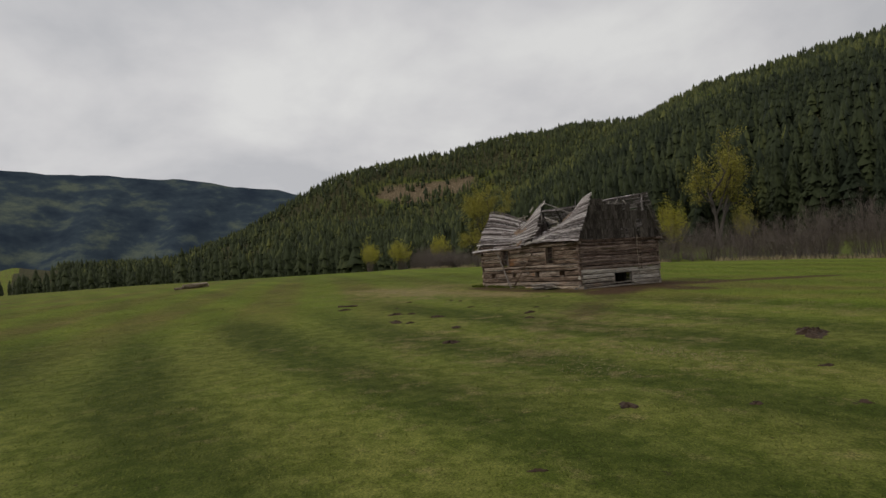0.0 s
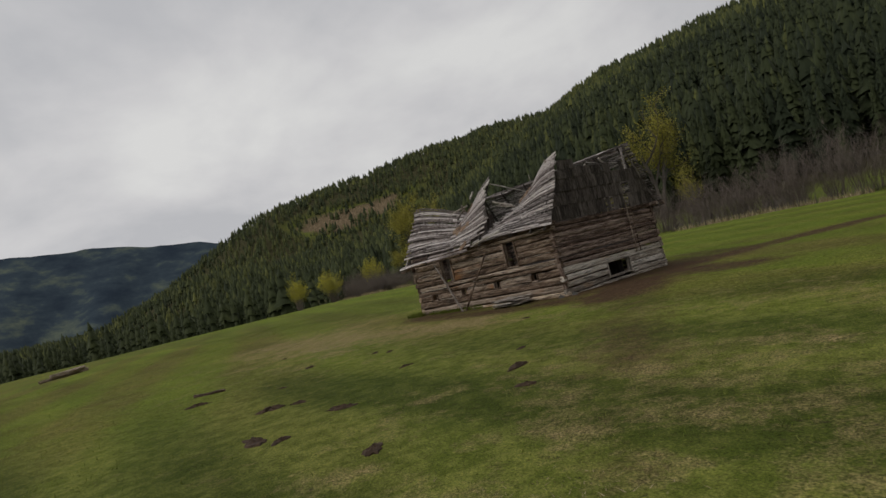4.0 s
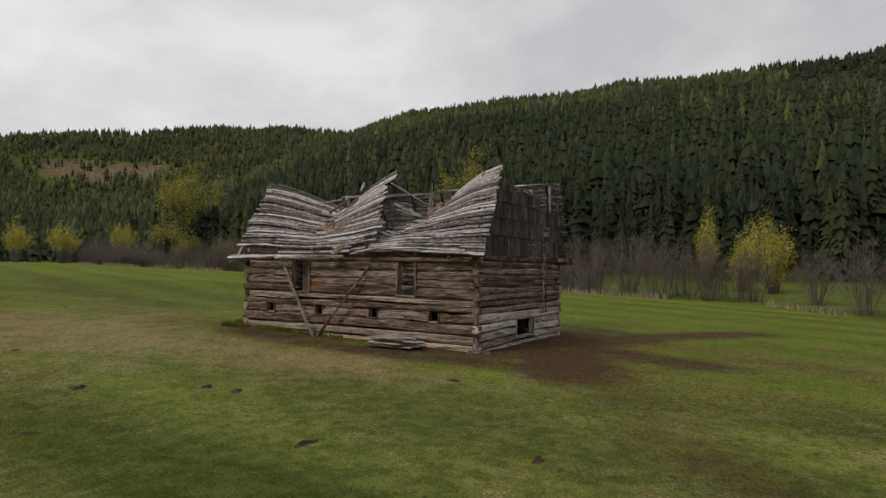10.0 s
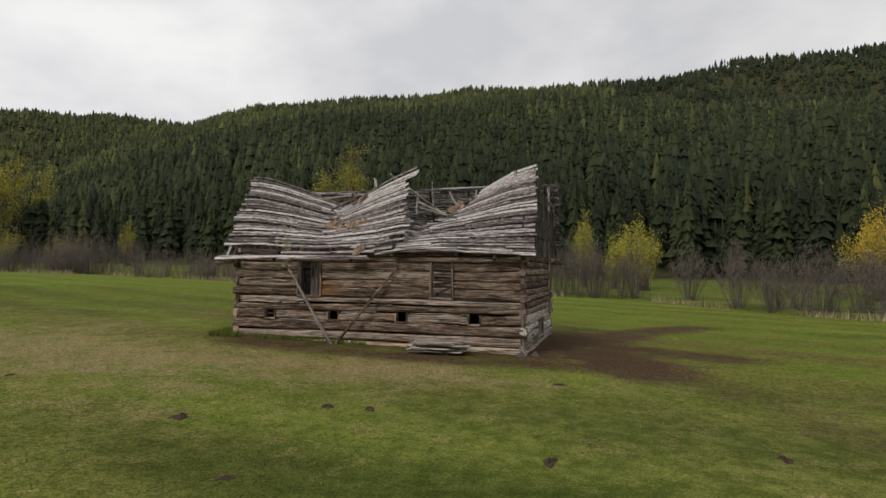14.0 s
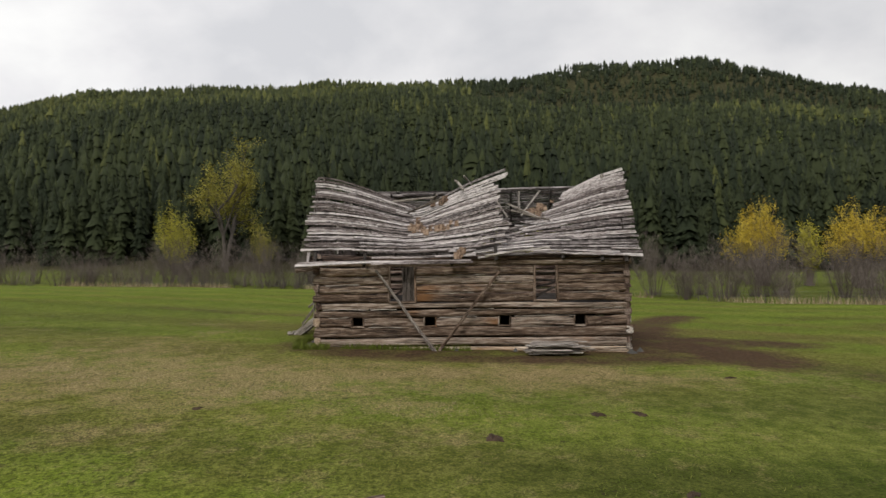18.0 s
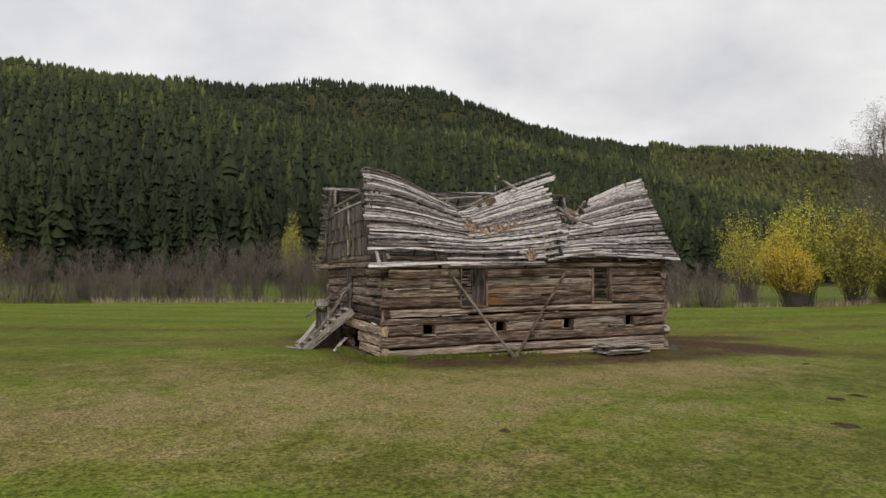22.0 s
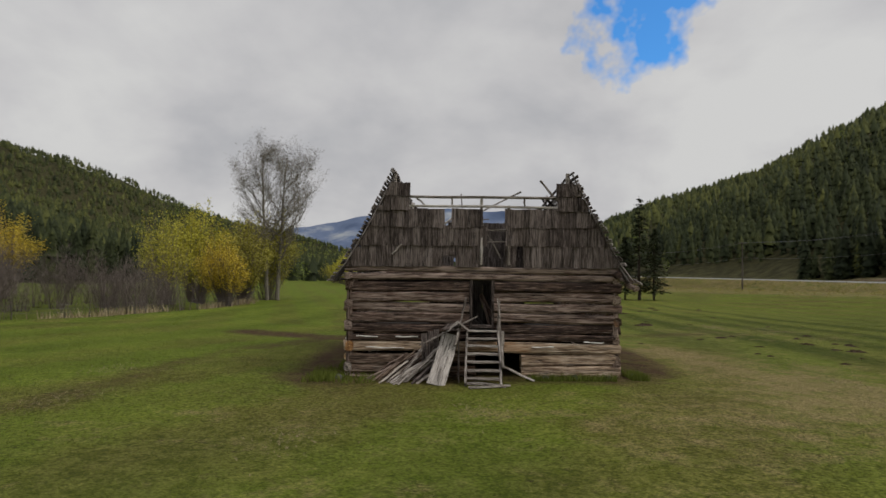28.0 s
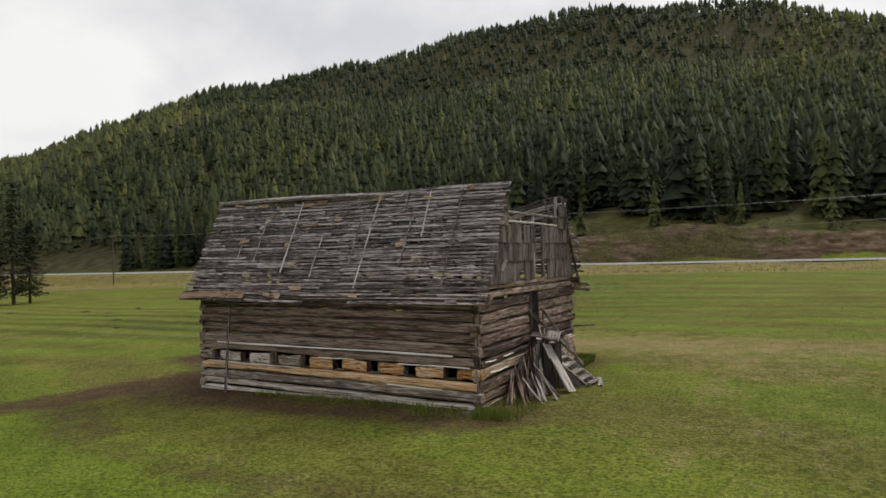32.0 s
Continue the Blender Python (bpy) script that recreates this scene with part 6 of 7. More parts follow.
def willow(label, x, y, height, width, leaf_mat, seed, group="", stems=90, leaves=60, leaf_from=0.45, size=0.2, foot=0.9, lobes=3):
    """A many-stemmed willow: thin stems that fan out from the foot to an uneven dome, small leaves along their upper parts."""
    rng = random.Random(seed)
    tree = thing("tree", label, "tree", group, at=(x, y, gz(x, y)))
    v, f, lv, lf, lt = [], [], [], [], []
    tops = [(rng.uniform(0, 6.28), rng.uniform(0.1, 0.75), rng.uniform(0.72, 1.0)) for _ in range(lobes)]
    for k in range(stems):
        la, lr, lh = tops[k % lobes]
        cx, cy = math.cos(la) * lr * width * 0.32, math.sin(la) * lr * width * 0.32
        a, u = rng.uniform(0, 6.28), math.sqrt(rng.random())
        rr = width * 0.30 * u
        z = height * lh * (1 - 0.42 * u * u) * rng.uniform(0.72, 1.02)
        end = Vector((cx + rr * math.cos(a), cy + rr * math.sin(a), z))
        b = Vector((end.x * 0.22 * foot + rng.gauss(0, 0.25), end.y * 0.22 * foot + rng.gauss(0, 0.25), -0.2))
        m1 = b.lerp(end, 0.45) + Vector((rng.gauss(0, 0.18) - end.x * 0.08, rng.gauss(0, 0.18) - end.y * 0.08, 0))
        tube(v, f, [b, m1, end], 0.045 if k % 4 == 0 else 0.028, 0.009, 3)
        for _ in range(3):
            q = rng.uniform(0.3, 0.9)
            p = m1.lerp(end, q)
            o = p + Vector((rng.gauss(0, 0.3), rng.gauss(0, 0.3), rng.uniform(0.4, 1.2)))
            tube(v, f, [p, p.lerp(o, 0.5), o], 0.014, 0.006, 3)
        if not leaves:
            continue
        shade = rng.uniform(0.15, 0.6)
        for _ in range(int(leaves * rng.uniform(0.8, 1.8))):
            g = leaf_from + (1.06 - leaf_from) * rng.random() ** 0.6
            c = (b.lerp(m1, g / 0.45) if g < 0.45 else m1.lerp(end, (g - 0.45) / 0.55)) + Vector((rng.gauss(0, 0.28), rng.gauss(0, 0.28), rng.gauss(0, 0.3)))
            e = Vector((rng.gauss(0, 0.5), rng.gauss(0, 0.5), rng.uniform(-1, 1))).normalized() * size * rng.uniform(0.6, 1.3)
            w = Vector((rng.uniform(-1, 1), rng.uniform(-1, 1), rng.uniform(-0.5, 0.5))).normalized() * size * 0.68
            i = len(lv)
            lv += [tuple(c - e * 0.5), tuple(c + w * 0.5), tuple(c + e * 0.5), tuple(c - w * 0.5)]
            lf.append((i, i + 1, i + 2, i + 3))
            # leaf tint grows paler towards the top
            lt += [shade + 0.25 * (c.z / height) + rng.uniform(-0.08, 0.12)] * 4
    piece("trunk", mesh_of("trunk", v, f, M_TWIG, [rng.uniform(0.2, 0.7)] * len(v)), tree, "thin grey-purple stems")
    if lf:
        piece("crown", mesh_of("crown", lv, lf, leaf_mat, lt), tree)
    return tree


def cottonwood(label, x, y, height, seed):
    """Two straight trunks with a fan of rising limbs and fine bare twigs."""
    rng = random.Random(seed)
    tree = thing("tree", label, "tree", at=(x, y, gz(x, y)))
    verts, faces, tips = [], [], []
    for side in (-1, 1):
        b = Vector((side * 0.25, -side * 0.65, -0.3))
        pts = [b + Vector((side * 0.07 * k + rng.gauss(0, 0.06), -side * 0.13 * k + rng.gauss(0, 0.06), height * 0.115 * k)) for k in range(9)]
        tube(verts, faces, pts, 0.36, 0.06, 7)
        for k in range(26):
            h = 0.27 + 0.62 * (k / 25) ** 0.9
            i = min(int(h * 8), 7)
            p = pts[i].lerp(pts[i + 1], h * 8 - i)
            a = rng.uniform(0, 6.28)
            up = rng.uniform(0.35, 0.9) + 0.55 * h
            ln = height * rng.uniform(0.09, 0.145) * (0.75 + 0.7 * math.sin(math.pi * min(1, (h - 0.15) / 0.8)))
            grow(rng, p, Vector((math.cos(a), math.sin(a), up)), ln, 0.15 * (1.15 - h), 4, verts, faces, tips, 0.4, 0.55, 3)
    piece("trunk", mesh_of("trunk", verts, faces, M_BARK_PALE, [0.4] * len(verts)), tree, "twin grey trunks and bare limbs")
    piece("crown", leaf_cloud(rng, tips, 4, 0.4, 0.6, "crown", M_BARK_PALE, 0.09), tree, "haze of fine bare twigs")
    return tree


W = "willows along the stream"
willow("tall slim willow in pale yellow spring leaf", 8.7, 79.8, 15.0, 6.0, M_WILLOW, 31, W, 60, 40, 0.35, lobes=2)
willow("small bright yellow-green willow by the stream", 13.2, 78.0, 10.0, 6, M_WILLOW, 32, W, 60, 55, 0.25)
willow("bushy bright yellow-green willow by the stream", 17.6, 75.2, 11.0, 9.0, M_WILLOW, 33, W, 110, 55, 0.2, lobes=5)
broadleaf("tall poplar with open olive-yellow spring crown", -42.0, 97.0, 26.0, 2, M_OLIVE, 4, 34, "", spread=0.55, upward=0.35, size=0.26, cloud=0.5, lean=0.2, trunk_part=0.38)
willow("rounded yellow-green willow beside the poplar", -48.0, 90.0, 14.0, 9.0, M_WILLOW, 35, W, 100, 50, 0.3, 0.22, lobes=4)
broadleaf("broad olive-yellow poplar at the far field edge", -158.0, 122.0, 31.0, 3, M_OLIVE, 4, 36, "", spread=0.6, upward=0.3, size=0.36, cloud=0.6, lean=0.35)
willow("bushy yellow-green willow in the far hedge", -153.0, 78.0, 12.0, 12.0, M_WILLOW, 37, W, 90, 40, 0.45, 0.28, lobes=6)
willow("bushy yellow-green willow in the far hedge", -146.0, 90.0, 14.0, 10.0, M_WILLOW, 38, W, 90, 40, 0.5, 0.28, lobes=6)
willow("bushy yellow-green willow in the far hedge", -158.0, 68.0, 13.0, 12.0, M_WILLOW, 39, W, 90, 40, 0.45, 0.28, lobes=6)
willow("thin olive willow in the far hedge", -128.0, 96.0, 9.0, 8.0, M_OLIVE, 52, W, 60, 30, 0.4, 0.26, lobes=5)
willow("thin olive willow in the far hedge", -112.0, 98.0, 8.0, 9.0, M_OLIVE, 53, W, 60, 26, 0.4, 0.26, lobes=5)
willow("slim olive tree in the far hedge", -96.0, 100.0, 13.0, 5.0, M_OLIVE, 54, W, 50, 36, 0.35, 0.26, lobes=2)
willow("slim olive tree beside the poplar", -34.0, 94.0, 11.0, 6.0, M_OLIVE, 55, W, 60, 36, 0.35, 0.22, lobes=3)
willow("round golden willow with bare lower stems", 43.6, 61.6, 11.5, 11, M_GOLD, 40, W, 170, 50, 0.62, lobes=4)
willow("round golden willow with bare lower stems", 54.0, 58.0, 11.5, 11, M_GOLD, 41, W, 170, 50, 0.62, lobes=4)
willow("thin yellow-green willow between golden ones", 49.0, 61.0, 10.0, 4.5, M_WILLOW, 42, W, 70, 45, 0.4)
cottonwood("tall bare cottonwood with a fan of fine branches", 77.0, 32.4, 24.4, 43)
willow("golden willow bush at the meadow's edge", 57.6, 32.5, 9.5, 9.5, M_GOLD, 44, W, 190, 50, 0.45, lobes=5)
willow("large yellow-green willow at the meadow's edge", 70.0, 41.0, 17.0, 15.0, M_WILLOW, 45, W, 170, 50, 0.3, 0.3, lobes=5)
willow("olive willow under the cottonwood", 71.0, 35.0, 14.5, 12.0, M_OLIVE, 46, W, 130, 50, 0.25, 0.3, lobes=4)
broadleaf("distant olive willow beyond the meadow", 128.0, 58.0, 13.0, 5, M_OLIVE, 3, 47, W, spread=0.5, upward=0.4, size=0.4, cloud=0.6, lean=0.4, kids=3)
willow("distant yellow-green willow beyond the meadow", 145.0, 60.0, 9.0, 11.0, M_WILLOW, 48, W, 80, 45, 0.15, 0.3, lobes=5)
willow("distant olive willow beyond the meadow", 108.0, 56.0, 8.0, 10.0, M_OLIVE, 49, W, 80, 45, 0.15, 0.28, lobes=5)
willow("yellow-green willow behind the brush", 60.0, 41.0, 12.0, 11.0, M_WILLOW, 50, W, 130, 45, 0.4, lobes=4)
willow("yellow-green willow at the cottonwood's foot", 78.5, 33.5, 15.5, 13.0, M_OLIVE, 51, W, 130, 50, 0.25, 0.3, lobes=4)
def bare_bush_mesh(rng, height, width, stems, twigs):
    """A fan of thin stems that bend outwards, each with many fine upright twigs: a soft haze."""
    n = stems
    a = rng.uniform(0, 2 * np.pi, n)
    u = np.sqrt(rng.random(n))
    top = np.stack([np.cos(a) * u * width / 2, np.sin(a) * u * width / 2, height * (1 - 0.45 * u * u) * rng.uniform(0.75, 1.05, n)], -1)
    root = np.stack([top[:, 0] * 0.3 + rng.normal(0, 0.12, n), top[:, 1] * 0.3 + rng.normal(0, 0.12, n), np.full(n, -0.15)], -1)
    side = np.stack([-np.sin(a), np.cos(a), np.zeros(n)], -1) * 0.03
    V = [root - side, root + side, top]
    tint = [np.full(n, 0.35)] * 3
    k = np.repeat(np.arange(n), twigs)
    g = rng.uniform(0.3, 1.0, len(k)) ** 0.8
    p = root[k] + (top[k] - root[k]) * g[:, None] + rng.normal(0, 0.06 * width ** 0.5, (len(k), 3))
    d = np.stack([rng.normal(0, 0.4, len(k)), rng.normal(0, 0.4, len(k)), rng.uniform(0.3, 1.0, len(k))], -1) * (height * rng.uniform(0.09, 0.2, len(k)))[:, None]
    b = rng.uniform(0, 6.28, len(k))
    w = np.stack([np.cos(b), np.sin(b), np.zeros(len(k))], -1) * 0.015
    V = np.concatenate([np.stack(V, 1), np.stack([p - w, p + w, p + d], 1)])
    T = np.concatenate([np.stack(tint, 1), np.repeat(rng.uniform(0.2, 0.75, len(k))[:, None], 3, 1)])
    return V.reshape(-1, 3), T.ravel()


willow("yellow-green willow at the cottonwood's foot", 84.0, 39.0, 13.0, 13.0, M_WILLOW, 56, W, 110, 45, 0.3, 0.24, lobes=4)
willow("tall yellow-green willow far down the meadow", 205.0, 42.0, 15.0, 14.0, M_WILLOW, 57, W, 80, 40, 0.2, 0.4, lobes=4)
willow("broad yellow-green willow far down the meadow", 222.0, 47.0, 11.0, 15.0, M_WILLOW, 58, W, 80, 40, 0.2, 0.4, lobes=5)
willow("broad yellow-green willow far down the meadow", 238.0, 52.0, 9.0, 15.0, M_OLIVE, 59, W, 80, 40, 0.2, 0.4, lobes=5)
bb = np.random.default_rng(23)
B = "bare bushes along the stream"
for bx0, beyond0, bh0, bw0 in ((31.5, 9, 5.5, 6), (35.5, 12, 5, 6), (44, 13, 5.5, 5), (48, 11, 5.5, 7), (28, 8, 4.6, 5), (-4, 9, 6.8, 7), (-1, 6, 6.2, 6), (2.0, 10, 7.2, 8), (5.5, 7, 6.6, 7), (8.5, 10, 6.4, 7), (11, 8, 6.2, 6), (16, 9, 5.6, 5), (-9, 8, 5.4, 7), (-16, 10, 5.6, 8), (-23, 9, 6, 8), (-30, 11, 6.2, 9), (-38, 9, 5.8, 8), (22, 13, 5.2, 5), (25.5, 9, 5.8, 6), (39.5, 16, 6.4, 7), (52, 9, 4.6, 6)):
    by0 = float(interp(bx0, EDGE_X, EDGE_Y)) + beyond0
    V_, T_ = bare_bush_mesh(bb, bh0 * 1.22, bw0 * 1.1, 56, 34)
    ob = new("bush", mesh_of("bush", V_, np.arange(len(V_)).reshape(-1, 3), M_TWIG, T_))
    ob.location = (bx0, by0, gz(bx0, by0))
    tagged(ob, "bare grey-brown bush with a haze of fine twigs", "bush", B)



def pine(label, x, y, height, seed, group="", crown_from=0.12, thin=0.0, width=0.16):
    """A lone conifer: dark trunk and a ragged crown of drooping boughs."""
    rng = random.Random(seed)
    tree = thing("pine_tree", label, "tree", group, at=(x, y, gz(x, y)))
    v, f = [], []
    tube(v, f, [Vector((rng.gauss(0, 0.05), rng.gauss(0, 0.05), -0.3 + (height + 0.3) * k / 8)) for k in range(9)], height * 0.016, 0.03, 7)
    cv, cf, ct = [], [], []
    n = int(height * 3.2)
    for k in range(n):
        h = crown_from + (0.985 - crown_from) * k / n
        if rng.random() < thin:
            continue
        for j in range(5):
            a = rng.uniform(0, 6.28)
            r = height * width * (1 - h) ** 0.7 * rng.uniform(0.45, 1.15) + 0.15
            dx, dy = math.cos(a), math.sin(a)
            z = h * height
            tip = Vector((dx * r, dy * r, z - 0.22 * r + rng.uniform(-0.1, 0.25)))
            tube(v, f, [Vector((0, 0, z)), tip * 0.5 + Vector((0, 0, z * 0.5 + 0.05)), tip], 0.035, 0.012, 3)
            for _ in range(int(8 + r * 5)):
                g = rng.uniform(0.25, 1.05)
                c = Vector((dx * r * g, dy * r * g, z + (tip.z - z) * g)) + Vector((rng.gauss(0, 0.16), rng.gauss(0, 0.16), rng.gauss(-0.06, 0.1)))
                s = rng.uniform(0.22, 0.45)
                e = Vector((dx + rng.gauss(0, 0.6), dy + rng.gauss(0, 0.6), rng.gauss(-0.2, 0.3))).normalized() * s
                w = Vector((-dy, dx, rng.gauss(0, 0.4))) * s * 0.4
                i = len(cv)
                cv += [tuple(c - e * 0.5), tuple(c + w), tuple(c + e * 0.6), tuple(c - w)]
                cf.append((i, i + 1, i + 2, i + 3))
                ct += [rng.uniform(0.05, 0.5)] * 4
    piece("trunk", mesh_of("trunk", v, f, M_BARK_DARK), tree, "dark straight trunk")
    piece("crown", mesh_of("crown", cv, cf, M_CONIFER, ct), tree)
    return tree


G = "lone pines in the meadow"
pine("tall dense dark spruce alone in the meadow", PINE_A[0], PINE_A[1], 22.5, 61, G, 0.10, 0.0, 0.21)
pine("thin ragged pine alone in the meadow", PINE_B[0], PINE_B[1], 15.0, 62, G, 0.22, 0.35, 0.13)
pine("ragged pine in a small group", PINE_C[0], PINE_C[1], 21.0, 63, G, 0.13, 0.25, 0.2)
pine("broad dark pine in a small group", PINE_C[0] + 1.8, PINE_C[1] - 3.5, 15.0, 64, G, 0.12, 0.0, 0.26)
pine("broad dark pine in a small group", PINE_C[0] + 1.0, PINE_C[1] + 2.6, 13.0, 65, G, 0.14, 0.0, 0.24)
for k, (px, py, ph) in enumerate(((205, 18, 11), (214, 22, 10), (228, 24, 12), (238, 20, 12), (232, 8, 11), (196, 34, 9))):
    pine("distant dark pine at the end of the meadow", px, py, ph, 70 + k, G, 0.12, 0.1, 0.2)

# the line of trees that closes the meadow far to the east
ex = wr.uniform(255, 620, 900)
ey = wr.uniform(-60, 190, 900)
ok = (ey > road_y(ex) + 30)
scatter("treeline_east", "dark line of spruces across the far valley floor", "forest", FAR_T, M_CONIFER, ex[ok], ey[ok], wr.uniform(7, 15, ok.sum()), wr.uniform(0.2, 0.5, ok.sum()), wr, 1.4)
ex = wr.uniform(240, 560, 60)
ey = interp(ex, [240, 560], [-20, -60]) + wr.uniform(20, 200, 60)
scatter("spring_trees_east", "pale green spring trees in the far valley", "forest", BIRCH_T, M_SPRING, ex, ey, wr.uniform(6, 11, 60), wr.uniform(0.1, 0.4, 60), wr, 1.5)
vx0, vy0 = sites(1600, 420, 1900, -106, -76)
scatter("valley_wood_east", "scattered dark spruces on the low hills of the valley's end", "forest", FAR_T, M_CONIFER, vx0, vy0, wr.uniform(8, 16, 1600), wr.uniform(0.15, 0.45, 1600), wr, 1.7)
# west end: trees beyond the meadow
ex = wr.uniform(-620, -170, 1500)
ey = wr.uniform(-150, 260, 1500)
ok = (ey > interp(ex, [-620, -170], [-130, 60]) + 5) & (ey > road_y(ex) + 20)
scatter("treeline_west", "dark spruces and brush beyond the meadow's west end", "forest", MID_T, M_CONIFER, ex[ok], ey[ok], wr.uniform(8, 18, ok.sum()), wr.uniform(0.2, 0.5, ok.sum()), wr, 1.2)
# half-grown trees at the foot of the south wood
yx = np.array([-62, -46, -30, -14, 2, 18, 33, 48, 63, 80.0])
scatter("young_spruces", "young green spruces on the road bank", "forest", NEAR_T, M_CONIFER, yx, road_y(yx) - 19 - wr.uniform(0, 14, 10), wr.uniform(6, 11, 10), wr.uniform(0.55, 0.85, 10), wr, 1.3)

bank_x = wr.uniform(-150, 140, 420)
bank_y = road_y(bank_x) - wr.uniform(10, 40, 420)
scatter("bank_shrubs", "low olive shrubs and weeds on the bank above the road", "shrub", BIRCH_T, M_CONIFER, bank_x, bank_y, wr.uniform(0.8, 2.6, 420), wr.uniform(0.35, 0.8, 420), wr, 3.0)
weed_x = wr.uniform(-120, 200, 260)
weed_y = road_y(weed_x) + wr.uniform(6, 17, 260)
scatter("verge_shrubs", "low weeds on the slope below the road", "shrub", BIRCH_T, M_OLIVE, weed_x, weed_y, wr.uniform(0.3, 0.9, 260), wr.uniform(0.0, 0.4, 260), wr, 4.0)

# wire fence along the stream
fence = thing("wire_fence", "thin weathered wire fence along the stream's edge", "fence")
fence_pts = []
for k in range(24):
    x = -38 + 4.6 * k
    y = float(interp(x, EDGE_X, EDGE_Y)) - 0.7
    z = gz(x, y)
    fence_pts.append(Vector((x, y, z)))
    piece("post", pole_mesh("post", 1.25, 0.045, 0.035, M_BARK, rb, segs=3, sides=6, wobble=0.01), fence, m=axis_pose((x, y, z - 0.1), (x + rb.uniform(-0.06, 0.06), y + rb.uniform(-0.06, 0.06), z + 1.15)))
for hh in (0.45, 0.75, 1.05):
    fv, ff = [], []
    tube(fv, ff, [p + Vector((0, 0, hh)) for p in fence_pts], 0.006, 0.006, 3)
    piece("wire", mesh_of("wire", fv, ff, M_WIRE), fence)

# ---------------------------------------------------------------- brush and dead grass along the stream


def blades(name, label, category, mat, x, y, h, w, lean, tint, rng, zs=None):
    """Many thin upright blades or twigs: one long triangle each."""
    n = len(x)
    z = land(x, y) if zs is None else zs
    a = rng.uniform(0, 2 * np.pi, n)
    la = rng.uniform(0, 2 * np.pi, n)
    dx, dy = np.cos(la) * lean * h, np.sin(la) * lean * h
    v = np.empty((n, 3, 3))
    v[:, 0] = np.stack([x - np.cos(a) * w, y - np.sin(a) * w, z - 0.02], -1)
    v[:, 1] = np.stack([x + np.cos(a) * w, y + np.sin(a) * w, z - 0.02], -1)
    v[:, 2] = np.stack([x + dx, y + dy, z + h], -1)
    return tagged(new(name, mesh_of(name, v.reshape(-1, 3), np.arange(3 * n).reshape(-1, 3), mat, np.repeat(tint, 3))), label, category, kind="stuff")


br = np.random.default_rng(17)
# thickets: a few dozen clumps of bushes beyond the stream, with gaps between them
tc = np.concatenate([br.uniform(-230, -50, 34), br.uniform(-50, 15, 15), br.uniform(20, 60, 5)])
BX, BT = [], []
for c in tc:
    w, h, o = br.uniform(2.0, 6.0), br.uniform(3.4, 6.6), abs(br.normal(0, 5)) + 5
    far = c < -60
    for x in br.normal(c, w, int((5 + w) * (1.6 if far else 1.0))):
        hh = max(1.2, h * br.uniform(0.5, 1.15) * (1.5 if far else 1.0))
        yy = float(interp(x, EDGE_X, EDGE_Y)) + max(3.5, o + br.normal(0, 2.5))
        V_, T_ = bare_bush_mesh(br, hh, hh * br.uniform(0.8, 1.3), 22, 10)
        BX.append(V_ + (x, yy, float(land(x, yy))))
        BT.append(np.clip(T_ + br.uniform(-0.2, 0.2), 0, 1))
BX = np.concatenate(BX)
tagged(new("brush", mesh_of("brush", BX, np.arange(len(BX)).reshape(-1, 3), M_TWIG, np.concatenate(BT))), "bare grey-brown brush along the stream", "brush", kind="stuff")
rx = br.uniform(-150, 110, 9000)
ry = interp(rx, EDGE_X, EDGE_Y) + br.normal(0.4, 0.7, 9000)
rk = np.sin(rx * 0.4) + np.sin(rx * 0.17 + 2) > -0.3
blades("dead_grass", "pale dead grass along the stream bank", "grass", M_REED, rx[rk], ry[rk], br.uniform(0.3, 0.9, rk.sum()), 0.05, br.uniform(0.05, 0.5, rk.sum()), br.uniform(0, 1, rk.sum()), br)
vx = br.uniform(-150, 260, 9000)
vy = road_y(vx) + 5 + np.abs(br.normal(0, 5, 9000))
blades("verge_grass", "rough grass on the slope below the road", "grass", M_OLIVE, vx, vy, br.uniform(0.15, 0.45, 9000), 0.05, br.uniform(0.1, 0.5, 9000), br.uniform(0, 0.8, 9000), br)

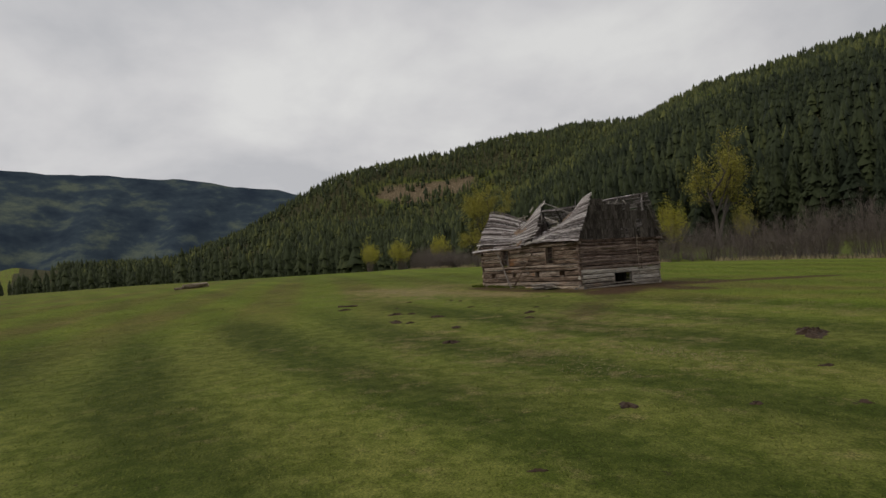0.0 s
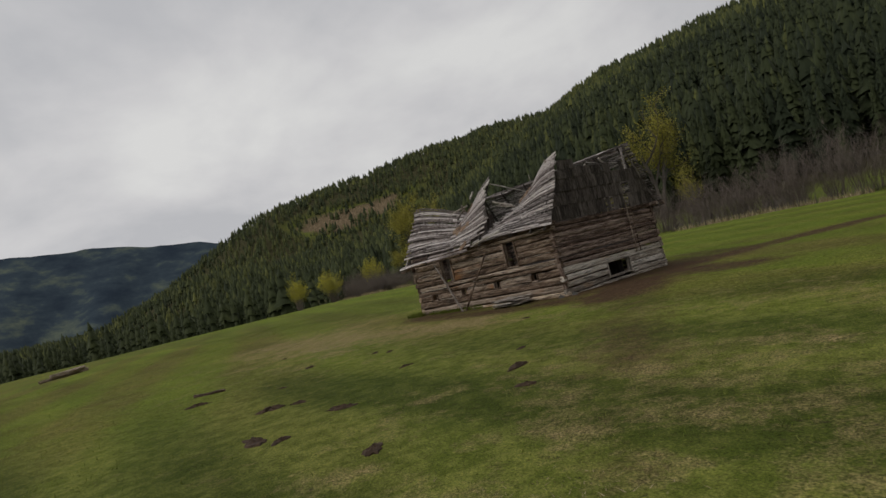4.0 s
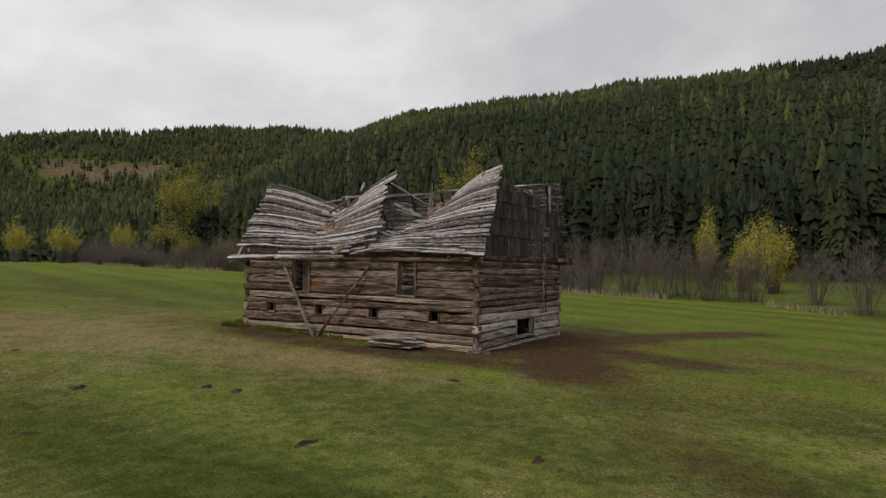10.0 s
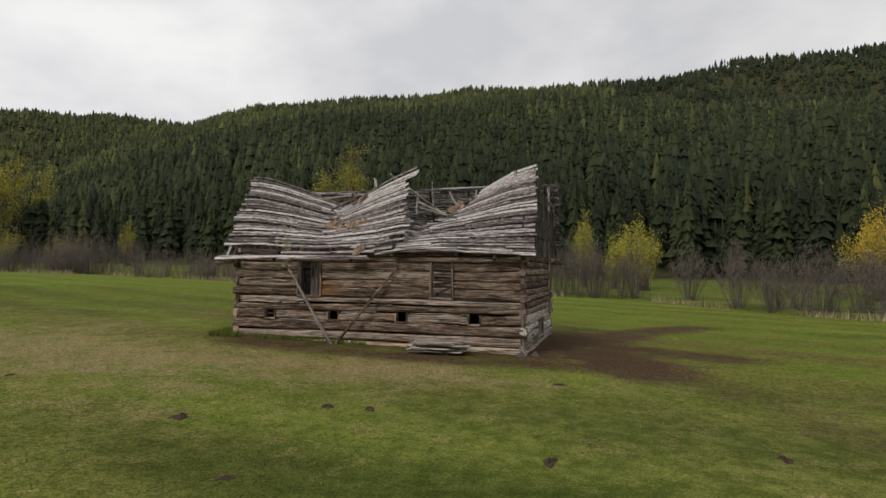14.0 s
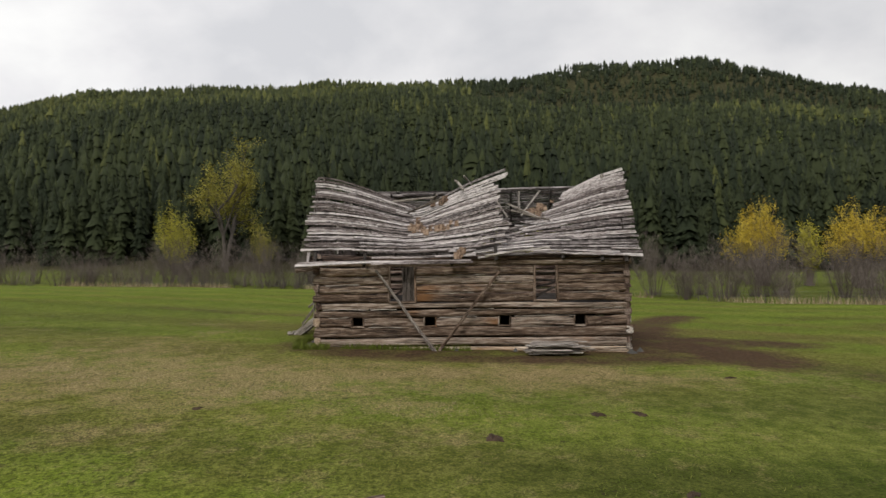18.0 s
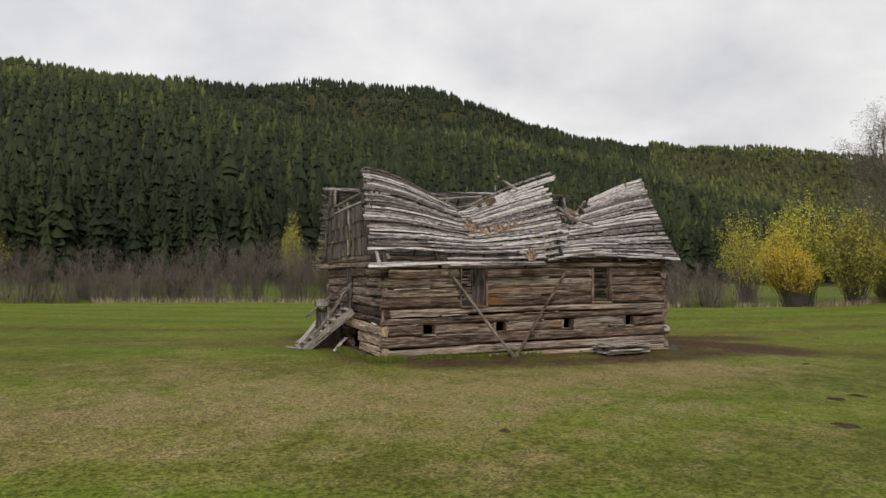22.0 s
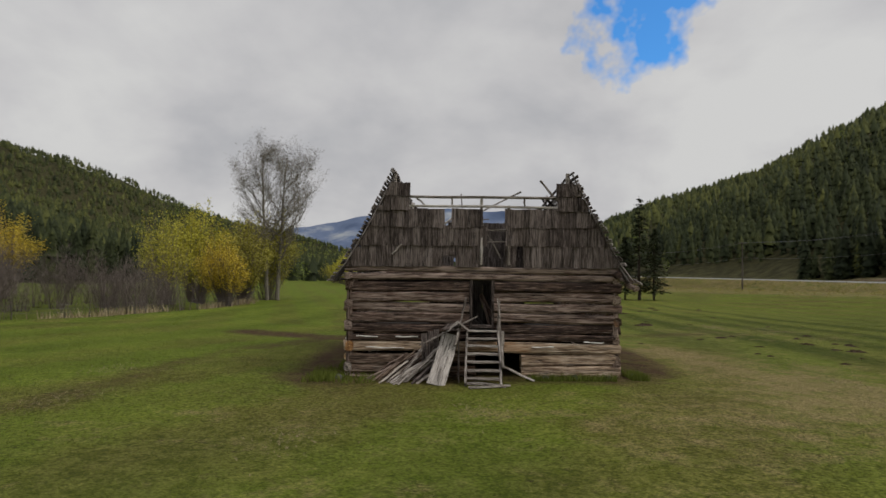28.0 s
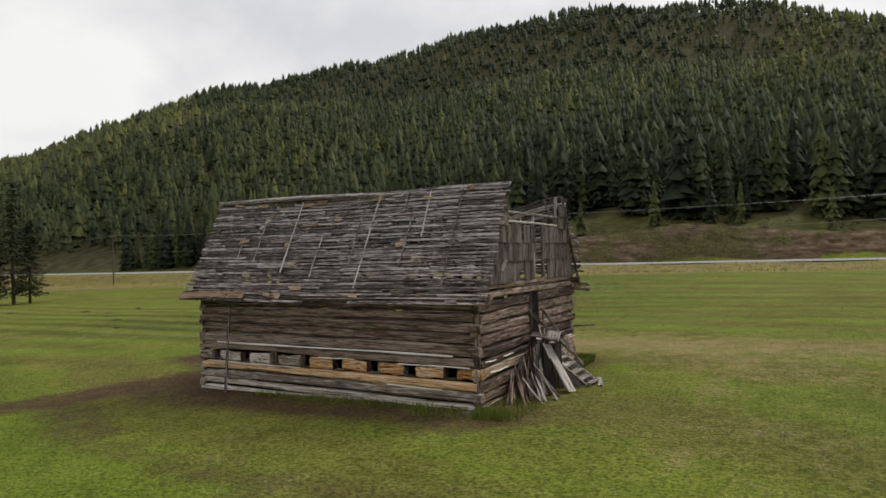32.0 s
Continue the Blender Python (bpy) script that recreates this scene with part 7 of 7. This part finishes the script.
# short mown grass of the meadow, thicker tufts where nothing treads
gn = 330000
ga = br.uniform(0, 2 * np.pi, gn)
gr = 9 + 34 * np.sqrt(br.random(gn))
gx2, gy2 = 6 + gr * np.cos(ga) * 1.15, -1 + gr * np.sin(ga)
d2 = np.hypot(np.clip(np.abs(gx2 - 5.5) - 5.5, 0, None), np.clip(np.abs(gy2 - 4.15) - 4.15, 0, None))
clump = lumps(gx2, gy2, 1.1) + 0.8 * lumps(gx2, gy2, 3.7) + br.normal(0, 0.6, gn)
gk = (d2 > 2.2) & (clump > 0.1)
gx2, gy2, clump = gx2[gk], gy2[gk], clump[gk]
blades("meadow_grass", "short green meadow grass with dry blades", "grass", M_GRASS, gx2, gy2, br.uniform(0.025, 0.075, len(gx2)), 0.011, br.uniform(0.2, 1.0, len(gx2)), np.clip(0.35 + 0.1 * clump + br.normal(0, 0.25, len(gx2)), 0, 1), br)
# wisps of dead hay left by the mower
hc = np.array([(26.7, -18.7), (27.3, -17.4), (28.6, -15.4), (29.6, -15.6), (30.4, -15.5), (31.2, -15.6), (32.4, -16.4), (29.6, -18.8), (24.5, -16.5), (-3.5, -6.0), (-6.0, -5.0), (0.5, -7.0), (-9.0, -6.5), (5.0, -8.5), (-5.0, 4.5), (-7.5, 8.0), (1.5, 16.0), (-4.0, 14.5)])
hi = br.integers(0, len(hc), 5200)
hx, hy = hc[hi, 0] + br.normal(0, 0.75, 5200), hc[hi, 1] + br.normal(0, 0.45, 5200)
blades("dead_hay", "wisps of dead yellow hay on the mown grass", "grass", M_REED, hx, hy, br.uniform(0.015, 0.05, 5200), 0.012, br.uniform(1.0, 5.0, 5200), br.uniform(0.1, 0.8, 5200), br)
# lush tufts against the logs
tn = 5200
side = br.integers(0, 6, tn)
u = br.random(tn)
tx = np.choose(side, [-0.55 - 0.3 * u, 1.2 * u - 0.6, -0.9 * u - 0.1, 1.5 + 6.5 * u, 3.0 * u - 1.4, 1 + 4.5 * u])
ty = np.choose(side, [0.3 + 2.6 * br.random(tn), -0.2 - 0.5 * br.random(tn), 8.5 + 0.6 * br.random(tn), BW + 0.15 + 0.35 * br.random(tn), 7.2 + 2.2 * br.random(tn), -0.18 - 0.25 * br.random(tn)])
tk = ~((tx > -0.05) & (tx < 11.05) & (ty > -0.05) & (ty < 8.35))
blades("lush_grass", "lush green grass tufts at the foot of the logs", "grass", M_GRASS, tx[tk], ty[tk], br.uniform(0.08, 0.26, tk.sum()), 0.014, br.uniform(0.1, 0.6, tk.sum()), br.uniform(0.25, 0.6, tk.sum()), br)
